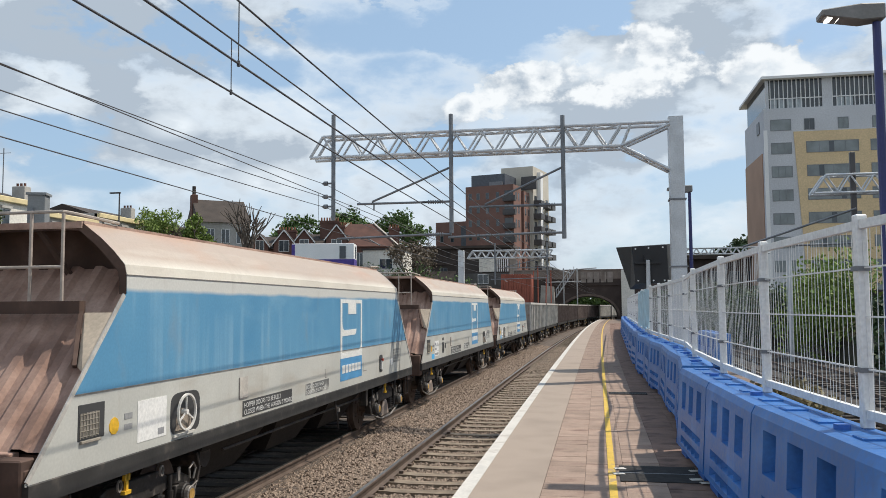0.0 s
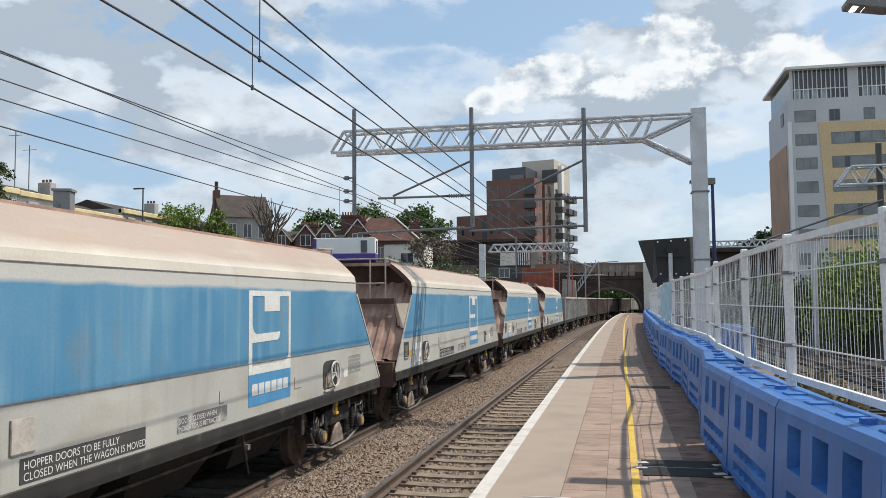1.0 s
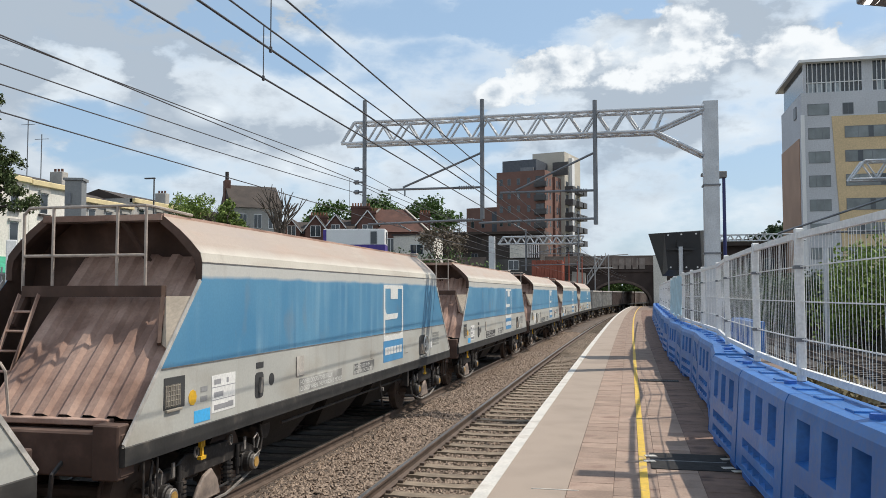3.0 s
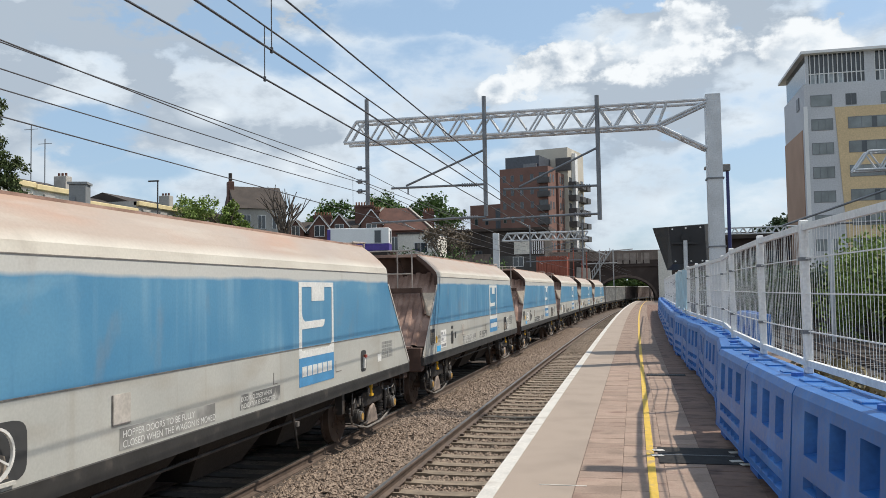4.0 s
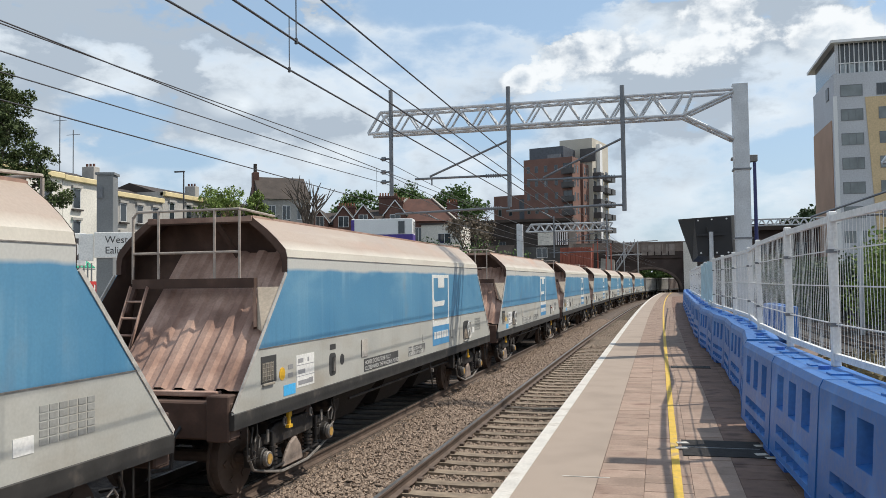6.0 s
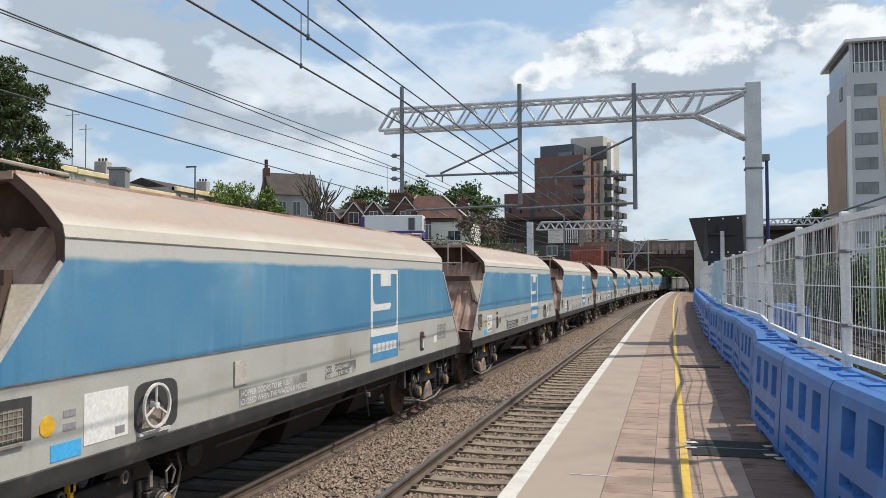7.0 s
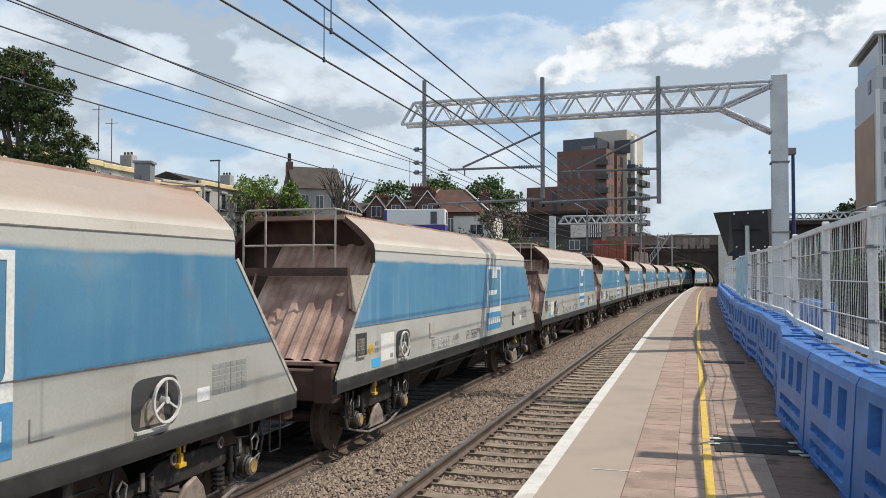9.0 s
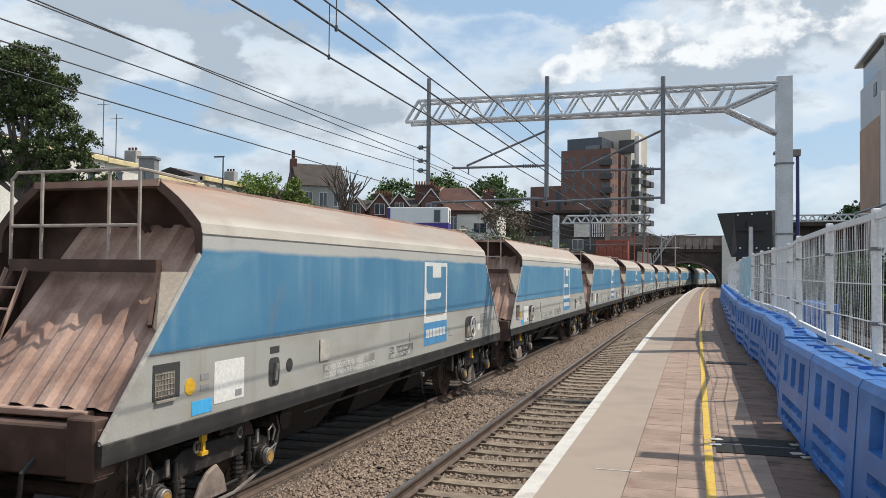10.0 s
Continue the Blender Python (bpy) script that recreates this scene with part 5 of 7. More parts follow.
def build_box_wagon(tone):
    """A lower ribbed box wagon of the train's front part."""
    wg = new("box_wagon")
    rib_m = mat("box_wagon_rib_" + tone, (0.52, 0.51, 0.48) if tone == "grey" else (0.17, 0.13, 0.115), 0.7, var=0.35, scale=2)
    body_m = mat("box_wagon_" + tone, (0.30, 0.29, 0.27) if tone == "grey" else (0.13, 0.095, 0.085), 0.7, var=0.35, scale=1.5, second=(0.22, 0.17, 0.14), mask=(0.5, 0.68))
    s = Shape()
    s.box(-1.3, -1.25, -6.2, 6.2, 1.15, 2.85)
    s.box(1.25, 1.3, -6.2, 6.2, 1.15, 2.85)
    s.box(-1.25, 1.25, -6.2, -6.14, 1.15, 2.85)
    s.box(-1.25, 1.25, 6.14, 6.2, 1.15, 2.85)
    s.box(-1.25, 1.25, -6.14, 6.14, 1.15, 1.2)
    part("body", s, body_m, wg)
    for i in range(11):
        y = -6.1 + i * 1.22
        for sx in (-1, 1):
            rb = Shape().box(min(sx * 1.3, sx * 1.38), max(sx * 1.3, sx * 1.38), y - 0.07, y + 0.07, 1.15, 2.85)
            part("rib", rb, rib_m, wg)
    r = Shape()
    for sx in (-1, 1):
        r.box(min(sx * 1.24, sx * 1.40), max(sx * 1.24, sx * 1.40), -6.25, 6.25, 2.85, 2.98)
    for e in (-1, 1):
        r.box(-1.24, 1.24, min(e * 6.1, e * 6.25), max(e * 6.1, e * 6.25), 2.85, 2.98)
    part("top_rim", r, mat("pale_rim", (0.50, 0.48, 0.45), 0.6, var=0.2), wg, "pale top rim")
    part("load", Shape().box(-1.24, 1.24, -6.1, 6.1, 2.3, 2.5), M_LOAD, wg)
    sb = Shape().box(-1.3, 1.3, -6.5, 6.5, 0.92, 1.14)
    part("sole_bar", sb, M_SOLE, wg)
    bf = Shape()
    for e in (-1, 1):
        for sx in (-0.87, 0.87):
            bf.tube((sx, e * 6.5, 1.04), (sx, e * 6.85, 1.04), 0.1, 10)
            bf.tube((sx, e * 6.85, 1.04), (sx, e * 6.9, 1.04), 0.22, 12)
    part("buffer", bf, M_BOGIE, wg)
    build_bogie(wg, -4.4)
    build_bogie(wg, 4.4)
    return wg


PITCH, SPEED, CORNER = 15.67, 10.93, 6.17  # wagon spacing, metres a second, near end of the first wagon at the start
TRAIN = []


FADE = {2: 0.3, 1: 0.1, 0: 0.0, -1: 0.05, -2: 1.0, -3: 0.8, -4: 0.05, -5: 0.8, -6: 0.9, -7: 1.0, -8: 0.5}
WEAR = {2: 1.0, 1: 0.98, 0: 1.0, -1: 0.97, -2: 0.94, -3: 0.95, -4: 0.92, -5: 0.90, -6: 0.93, -7: 0.82, -8: 0.88}


def build_train():
    kinds = {}
    for near in (True, False):
        kinds[near] = build_hopper(near)
    used, made = set(), {}
    order = {2: True, 1: False, 0: True, -1: False, -2: False, -3: True, -4: False, -5: True, -6: True, -7: False, -8: True}
    for k in sorted(order):
        src = kinds[order[k]]
        ob = src if order[k] not in used else copy_thing(src, pose(0, 0, 0))
        used.add(order[k])
        tagged(ob, "blue and grey hopper wagon with dusty brown ends, on the track" if order[k] else "blue and grey hopper wagon with dusty lever-fitted side, on the track", "hopper wagon", "hopper wagons of the train")
        # later wagons carry more grime
        for o in ob.children:
            if o.name.startswith("body"):
                o.color = (WEAR[k], WEAR[k], WEAR[k], 1)
        for o in ob.children_recursive:
            if o.name.startswith("warning_panel"):
                o.color = (FADE[k], FADE[k], FADE[k], 1)
        made[k] = ob
        TRAIN.append((ob, CORNER + HB + k * PITCH))
    # some wagons have a blank panel, one of them no blue sticker
    for k in (0, -5, -6, -7, -8):
        for o in list(made[k].children_recursive):
            if o.name.startswith(("data_bar", "data_rule") + (("blue_sticker",) if k == 0 else ())):
                bpy.data.objects.remove(o)
    y = CORNER + HB + 2 * PITCH + HB + 7.4
    boxes = {}
    for i in range(11):
        tone = "grey" if i in (0, 1, 6, 7) else "brown"
        if tone not in boxes:
            boxes[tone] = ob = build_box_wagon(tone)
        else:
            ob = copy_thing(boxes[tone], pose(0, 0, 0))
        tagged(ob, "pale grey ribbed box wagon on the track" if tone == "grey" else "dark brown ribbed box wagon on the track", "box wagon", "box wagons of the train")
        TRAIN.append((ob, y))
        y += 13.9


build_train()

# ---- bridge, buildings and trees ----
def build_bridge():
    br = thing("road_bridge", "dark brick arch road bridge over the tracks", "bridge", kind="structure")
    y0, y1 = 128.0, 138.0
    cx, half, spring, crown = -1.0, 4.4, 0.3, 3.4
    s = Shape()
    n = 24
    arc = [(cx - half * math.cos(math.pi * i / n), spring + (crown - spring) * math.sin(math.pi * i / n)) for i in range(n + 1)]
    for y in (y0, y1):
        pts = [(-40, y, -1.9), (arc[0][0], y, -1.9)] + [(x, y, z) for x, z in arc] + [(arc[-1][0], y, -1.9), (30, y, -1.9), (30, y, 6.0), (-40, y, 6.0)]
        for i in range(n):
            (xa, za), (xb, zb) = arc[i], arc[i + 1]
            s.add([(xa, y, za), (xb, y, zb), (xb, y, 6.0), (xa, y, 6.0)], [(0, 1, 2, 3)])
        s.add([(-40, y, -1.9), (arc[0][0], y, -1.9), (arc[0][0], y, 6.0), (-40, y, 6.0)], [(0, 1, 2, 3)])
        s.add([(arc[-1][0], y, -1.9), (30, y, -1.9), (30, y, 6.0), (arc[-1][0], y, 6.0)], [(0, 1, 2, 3)])
    ring = [(arc[0][0], -1.9)] + arc + [(arc[-1][0], -1.9)]
    for (xa, za), (xb, zb) in zip(ring[:-1], ring[1:]):
        s.add([(xa, y0, za), (xb, y0, zb), (xb, y1, zb), (xa, y1, za)], [(0, 1, 2, 3)])
    s.add([(-40, y0, 6.0), (30, y0, 6.0), (30, y1, 6.0), (-40, y1, 6.0)], [(0, 1, 2, 3)])
    part("arch", s, M_BRICKD, br, "sooty brick arch and spandrels")
    p = Shape()
    for y in (y0, y1 - 0.4):
        p.box(-40, 30, y - 0.1, y + 0.4, 6.0, 7.3)
        for i in range(18):
            p.box(-39 + i * 4, -38.5 + i * 4, y - 0.2, y + 0.5, 5.7, 7.4)
        p.box(-40, 30, y - 0.18, y + 0.45, 7.3, 7.45)
    m_panel = mat("pale_parapet_panel", (0.30, 0.255, 0.225), 0.85, var=0.35, scale=1.2, space="World")
    for i in range(6):
        part("parapet_panel", Shape().box(-3.1 + i * 1.0, -2.3 + i * 1.0, y0 - 0.16, y0 - 0.1, 5.45, 7.05), m_panel, br, "pale worn parapet panel")
    vr = Shape()
    for i in range(16):
        t0, t1 = math.pi * i / 16, math.pi * (i + 1) / 16
        pa, pb = [(cx - (half + 0.18) * math.cos(t), y0 - 0.06, spring + (crown - spring + 0.18) * math.sin(t)) for t in (t0, t1)]
        vr.beam(pa, pb, 0.34, 0.12, (0, 1, 0))
    part("arch_ring", vr, mat("worn_arch_brick", (0.155, 0.115, 0.095), 0.9, var=0.35, scale=1.5, space="World"), br, "brick arch ring")
    part("string_course", Shape().box(-40, 30, y0 - 0.22, y0 - 0.001, 5.0, 5.3), M_BRICKD, br)
    part("parapet", p, mat("weathered_parapet", (0.22, 0.175, 0.15), 0.9, var=0.3, scale=0.5, fine=6, space="World"), br, "weathered panelled parapet")


build_bridge()


def block(name, label, category, x0, x1, y0, y1, z0, z1, m, yaw=0.0):
    ob = thing(name, label, category, pose((x0 + x1) / 2, (y0 + y1) / 2, z0, 0, 0, yaw))
    part("wall", Shape().box(-(x1 - x0) / 2, (x1 - x0) / 2, -(y1 - y0) / 2, (y1 - y0) / 2, 0, z1 - z0), m, ob)
    return ob


def window(parent, x, y, z, w, h, face="-y", mullions=1, frame_m=None, pane_m=None):
    """A window in a wall: dark pane, frame and sill; the wall's face is towards -y or +x or -x."""
    fm = frame_m or M_FENCE
    s = Shape()
    t = 0.06
    s.box(-w / 2, w / 2, -0.03, 0.05, 0, t), s.box(-w / 2, w / 2, -0.03, 0.05, h - t, h)
    s.box(-w / 2, -w / 2 + t, -0.03, 0.05, t, h - t), s.box(w / 2 - t, w / 2, -0.03, 0.05, t, h - t)
    for i in range(mullions):
        xx = -w / 2 + w * (i + 1) / (mullions + 1)
        s.box(xx - t / 2, xx + t / 2, -0.025, 0.045, t, h - t)
    yaw = {"-y": 0, "+x": 90, "-x": -90}[face]
    wd = part("window", s, fm, parent, at=pose(x, y, z, 0, 0, yaw))
    part("pane", Shape().box(-w / 2 + t, w / 2 - t, -0.005, 0.02, t, h - t), pane_m or M_GLASS, wd)
    return wd


M_HGREY = mat("hotel_grey_render", (0.54, 0.55, 0.58), 0.8, var=0.08, scale=0.2, fine=6, space="World")
M_HTAN = mat("hotel_tan_panel", (0.66, 0.50, 0.30), 0.8, var=0.08, scale=0.3, fine=6, space="World")
M_HPALE = mat("hotel_pale_panel", (0.76, 0.76, 0.76), 0.75, var=0.06, scale=0.3, space="World")


def build_hotel():
    """Front towards the camera (-y), its side face towards -x."""
    ob = thing("hotel_building", "ten-storey grey and tan hotel block with ribbon windows", "building", pose(22.4, 114.0, 0, 0, 0, 0))
    W_, D_, Z_ = 40.0, 14.0, 27.7
    m_pane = mat("pale_blind_glass", (0.20, 0.225, 0.23), 0.12, var=0.35, scale=0.5, space="World", spec=0.6)
    part("wall", Shape().box(0, W_, 0, D_, -2, Z_), M_HGREY, ob)
    r = Shape().box(-0.25, W_ + 0.5, -0.5, D_ + 3, 31.6, 31.95)
    part("roof", r, M_HPALE, ob, "thin overhanging roof slab")
    gl = Shape().box(0.4, W_, 0.5, D_, Z_, 31.6)
    part("top_storey", gl, M_GLASS, ob, "glazed top storey")
    fins = Shape()
    x = 0.4
    while x < W_:
        fins.box(x - 0.05, x + 0.05, 0.35, 0.5, Z_, 31.6)
        x += 0.55
    fins.box(0.4, W_, 0.38, 0.5, 29.0, 29.12)
    part("mullions", fins, M_HPALE, ob)
    for a in (0.38, 7.4, 14.4, 21.4):
        part("top_pier", Shape().box(a, a + (0.35 if a < 1 else 1.2), 0.3, 0.6, Z_, 31.6), M_HGREY, ob)
    for a in (0.9, 1.9, 3.0, 4.1, 9.2, 10.3):
        part("pale_pane", Shape().box(a, a + 0.85, 0.44, 0.48, Z_ + 0.05, 28.95), mat("pale_spandrel_glass", (0.34, 0.38, 0.40), 0.2, var=0.25), ob)
    tan = Shape().prism([(5.0, -2), (W_, -2), (W_, 24.5), (3.6, 24.5)], "y", -0.12, 0.0)
    part("tan_cladding", tan, M_HTAN, ob, "tan cladding panel")
    st = Shape().box(-0.12, 0.35, -0.10, 0.0, -2, 24.8)
    part("pale_pilaster", st, M_HPALE, ob)
    sd = Shape().box(-0.10, 0.0, 1.5, D_, -2, 22.0)
    part("side_tan_cladding", sd, mat("hotel_terracotta", (0.42, 0.27, 0.19), 0.8, var=0.1, scale=0.3, space="World"), ob, "terracotta side cladding")
    for i in range(9):
        z = 24.7 - i * 3.1
        window(ob, 2.05, -0.02, z, 2.6, 1.5, "-y", 2 if i else 0, M_GALVD, m_pane)
        if i == 0:
            for xx in (5.6, 9.75, 13.9):
                window(ob, xx, -0.02, z, 1.3, 1.5, "-y", 1, M_GALVD, M_GLASS if xx < 6 else m_pane)
        elif z > 0:
            for xx in (8.3, 16.1, 23.9):
                window(ob, xx, -0.14, z + 0.05, 6.4, 1.5, "-y", 3, M_GALVD, m_pane)
                part("dark_light", Shape().box(xx + 0.9 - (i % 3) * 1.3, xx + 1.5 - (i % 3) * 1.3, -0.17, -0.15, z + 0.13, z + 1.47), M_GLASS, ob)
    si = Shape().box(-0.13, -0.02, 3.0, 4.6, 25.0, 26.6)
    part("wall_emblem", si, M_GALVD, ob)


build_hotel()
M_TBEIGE = mat("beige_cladding", (0.52, 0.48, 0.41), 0.8, var=0.1, scale=0.3, space="World")
M_BALC = mat("dark_balcony_metal", (0.07, 0.065, 0.065), 0.5, var=0.2)


def build_tower():
    ob = thing("apartment_tower", "red-brown brick apartment tower with stacked dark balconies", "building", pose(-28.0, 182.0, 0, 0, 0, -14))
    m_face = mat("brown_tower_brick", (0.20, 0.108, 0.086), 0.85, var=0.2, scale=0.3, fine=6, bump=0.004, space="World")
    m_dark = mat("dark_roof_cladding", (0.08, 0.09, 0.11), 0.4)
    part("brick_block", Shape().box(0, 11.3, 0, 5, 0, 28.6), m_face, ob, "red-brown brick block")
    part("shadow_gap", Shape().box(1, 10.6, 5, 6, 0, 28.0), m_dark, ob)
    part("brick_flank", Shape().box(1, 11.6, 6, 10, 0, 27.8), m_face, ob, "second brick block")
    part("pale_block", Shape().box(4.8, 12.5, 10.05, 22, 0, 34.0), M_TBEIGE, ob, "beige clad taller block")
    part("roof_storey", Shape().box(0.6, 8.6, 2.0, 9.5, 28.6, 31.4), m_dark, ob, "dark glazed roof storey")
    part("roof_panel", Shape().box(5.2, 8.2, 1.2, 1.9, 28.6, 29.6), M_GALVD, ob)
    part("low_wing", Shape().box(-8.3, -0.05, 2, 14, 0, 21.2), m_face, ob, "lower brick wing")
    part("wing_recess", Shape().box(-2.0, -0.1, 1.9, 2.05, 14, 20.2), m_dark, ob, "dark glazed recess")
    part("white_fin", Shape().box(12.4, 13.3, 13.2, 15.0, 0, 33.0), M_HPALE, ob, "white vertical fin")
    for i in range(9):
        z = 25.6 - i * 3.0
        for x in (1.1, 3.0, 5.2, 7.6):
            window(ob, x, -0.02, z, 0.75, 1.45, "-y", 0, M_GALVD)
        for x in (-6.8, -4.2):
            if z < 19:
                window(ob, x, 1.98, z, 0.8, 1.5, "-y", 0, M_GALVD)
        b = Shape()
        b.box(9.1, 11.9, -1.0, 0.0, z - 0.75, z - 0.55)
        b.box(9.1, 11.9, -1.05, -0.95, z - 0.55, z + 0.45)
        b.box(11.85, 11.95, -0.95, 0.0, z - 0.55, z + 0.45)
        part("balcony", b, M_BALC, ob, "dark metal balcony")
        window(ob, 10.2, -0.02, z - 0.5, 2.0, 2.2, "-y", 1, M_BALC)
        for yy in (1.6, 3.4, 7.2, 8.9):
            window(ob, 11.32 if yy < 5 else 11.62, yy, z - 0.2, 0.7, 1.6, "+x", 0, M_GALVD)
        for yy in (10.3, 15.3, 19.0):
            c = Shape()
            c.box(12.5, 14.3, yy, yy + 2.6, z - 0.75, z - 0.5)
            c.box(14.2, 14.3, yy, yy + 2.6, z - 0.5, z + 0.5)
            c.box(12.5, 14.2, yy - 0.02, yy + 0.08, z - 0.5, z + 0.5)
            part("balcony", c, M_BALC, ob, "dark metal balcony")
            window(ob, 12.52, yy + 1.4, z - 0.5, 1.8, 2.2, "+x", 1, M_BALC)
    window(ob, 6.6, 10.03, 30.8, 0.9, 1.3, "-y", 0, M_BALC)
    tb = Shape()
    tb.box(9.8, 13.4, 9.6, 10.04, 28.6, 31.6)
    part("upper_recess", tb, M_BALC, ob, "dark upper balcony recess")


build_tower()


# ---- trees and bushes ----
def leaf_mat(name, base):
    return mat(name, base, 0.75, var=0.4, scale=0.9, fine=4.0, fine_var=0.35, space="World")


M_LEAF = leaf_mat("green_leaves", (0.082, 0.142, 0.032))
M_LEAFD = leaf_mat("dark_green_leaves", (0.042, 0.076, 0.024))
M_LEAFY = leaf_mat("bright_green_leaves", (0.175, 0.245, 0.048))
M_BARK = mat("grey_brown_bark", (0.13, 0.105, 0.085), 0.9, var=0.35, scale=3, fine=14, bump=0.02)
M_DRY = leaf_mat("brown_twigs", (0.15, 0.115, 0.08))


def limb_set(s, rng, p, d, length, r, depth, tips):
    q = p + d * length
    s.tube(p, q, r, 6, r * 0.62, caps=False)
    if depth == 0:
        tips.append(q)
        return
    for _ in range(rng.choice((2, 3, 3))):
        nd_ = (d + Vector((rng.uniform(-0.8, 0.8), rng.uniform(-0.8, 0.8), rng.uniform(-0.15, 0.6)))).normalized()
        limb_set(s, rng, q, nd_, length * rng.uniform(0.6, 0.85), r * 0.6, depth - 1, tips)


def leaves(rng, centres, spread, count, size, flat=0.8):
    v, f = [], []
    for _ in range(count):
        c = rng.choice(centres)
        g = Vector((rng.gauss(0, 1), rng.gauss(0, 1), rng.gauss(0, 1) * flat))
        g = g.normalized() * spread * (rng.random() ** 0.45)
        p = c + g
        a = Vector((rng.gauss(0, 1), rng.gauss(0, 1), rng.gauss(0, 1))).normalized()
        b = a.orthogonal().normalized()
        b = (Matrix.Rotation(rng.uniform(0, 6.28), 3, a) @ b)
        c2 = a.cross(b)
        k = size * rng.uniform(0.5, 1.3)
        o = len(v)
        v += [tuple(p - b * k), tuple(p + c2 * k * 0.55), tuple(p + b * k), tuple(p - c2 * k * 0.55)]
        f.append((o, o + 1, o + 2, o + 3))
    return v, f


def build_tree(x, y, z, height, width, seed, leaf, label, count=2600, size=0.28, bare=False, trunk_r=0.22, spread=0.15):
    rng = random.Random(seed)
    ob = thing("tree", label, "tree", pose(x, y, z))
    s = Shape()
    tips = []
    th = height * (0.42 if not bare else 0.40)
    s.tube((0, 0, 0), (0, 0, th), trunk_r, 8, trunk_r * 0.7, caps=False)
    for i in range(6 if not bare else 8):
        a = 2 * math.pi * i / (6 if not bare else 8) + rng.uniform(-0.3, 0.3)
        d = Vector((math.cos(a) * width / height, math.sin(a) * width / height, rng.uniform(0.5, 1.1))).normalized()
        limb_set(s, rng, Vector((0, 0, th * rng.uniform(0.75, 1.0))), d, height * 0.22, trunk_r * 0.55, 2 if not bare else 2, tips)
    part("trunk", s, M_BARK, ob, "grey-brown trunk and limbs")
    if bare:
        return ob
    sx = max(0.01, max(abs(t.x) for t in tips))
    sz = max(t.z for t in tips)
    cs = [Vector((t.x * (width * 0.42) / sx, t.y * (width * 0.42) / sx, t.z * (height * 0.9) / sz)) for t in tips]
    for _ in range(34):
        a, u, zz = rng.uniform(0, 6.28), rng.random() ** 0.5, rng.uniform(0.36, 0.95)
        k = width * 0.40 * math.sin(math.pi * min(1.0, (zz - 0.22) / 0.78)) ** 0.6
        cs.append(Vector((math.cos(a) * k * u, math.sin(a) * k * u, height * zz)))
    v, f = leaves(rng, cs, width * spread, count, size)
    me = bpy.data.meshes.new("crown")
    me.from_pydata(v, [], f)
    me.materials.append(leaf)
    tagged(part("crown", me, None, ob, "leafy crown"), kind="stuff")
    return ob


def big_tree(x, y, z):
    """The broad tree before the terrace: a forked trunk, heavy leaf masses with gaps, foliage hanging low."""
    rng = random.Random(19)
    ob = thing("tree", "large dark leafy tree in front of the white terrace", "tree", pose(x, y, z))
    s = Shape()
    s.tube((0, 0, -0.8), (0.2, 0, 4.6), 0.42, 9, 0.30, caps=False)
    masses = [(-1.6, 0.2, 11.6, 2.1), (0.6, -0.3, 12.0, 1.7), (1.9, 0.3, 11.0, 1.5), (2.3, 0.0, 9.3, 1.4), (-0.2, 0.5, 9.8, 1.9), (-3.0, 0.0, 9.2, 2.2), (2.0, -0.4, 7.4, 1.5),
              (3.6, 0.2, 7.6, 1.2), (4.4, 0.3, 6.3, 0.95), (0.6, 0.2, 6.3, 1.7), (-1.6, -0.2, 6.6, 1.5), (-3.6, 0.4, 6.4, 1.9), (2.9, -0.2, 5.6, 1.5), (-5.2, 0, 10.8, 2.1), (-5.6, 0, 7.6, 2.2), (5.2, 0.2, 5.3, 0.8), (-0.6, 0.2, 13.1, 1.1), (-2.4, 0, 13.2, 1.0)]
    cs = []
    for mx, my, mz, mr in masses:
        p = Vector((0.2, 0, rng.uniform(3.6, 4.6)))
        q = Vector((mx * 0.55, my * 0.6, 4.4 + (mz - 4.4) * 0.55))
        s.tube(p, q, 0.17, 6, 0.10, caps=False)
        s.tube(q, (mx, my, mz), 0.10, 6, 0.03, caps=False)
        for k in range(int(16 * mr * mr)):
            g = Vector((rng.gauss(0, 1), rng.gauss(0, 1), rng.gauss(0, 1))).normalized() * mr * rng.random() ** 0.4
            c = Vector((mx, my, mz)) + Vector((g.x, g.y, g.z * 0.85))
            cs.append(c)
            if k % 5 == 0:
                s.tube((mx, my, mz), c, 0.028, 4, 0.010, caps=False)
    part("trunk", s, M_BARK, ob, "grey-brown forked trunk and limbs")
    v, f = leaves(rng, cs, 0.36, 64000, 0.10)
    me = bpy.data.meshes.new("crown")
    me.from_pydata(v, [], f)
    me.materials.append(leaf_mat("tree_leaves", (0.078, 0.108, 0.030)))
    tagged(part("crown", me, None, ob, "leafy crown"), kind="stuff")
    return ob


def build_bush(x, y, z, w, d, h, seed, leaf, label, count=1800, size=0.16):
    rng = random.Random(seed)
    ob = thing("bush", label, "bush", pose(x, y, z))
    s = Shape()
    cs = []
    for i in range(14):
        p = Vector((rng.uniform(-w / 2, w / 2), rng.uniform(-d / 2, d / 2), rng.uniform(0.25, 0.85) * h))
        cs.append(p)
        s.tube((p.x * 0.3, p.y * 0.3, 0), p, 0.035, 5, 0.012, caps=False)
    part("stem", s, M_BARK, ob)
    v, f = leaves(rng, cs, h * 0.30, count, size, 0.9)
    me = bpy.data.meshes.new("foliage")
    me.from_pydata(v, [], f)
    me.materials.append(leaf)
    tagged(part("foliage", me, None, ob), kind="stuff")
    return ob


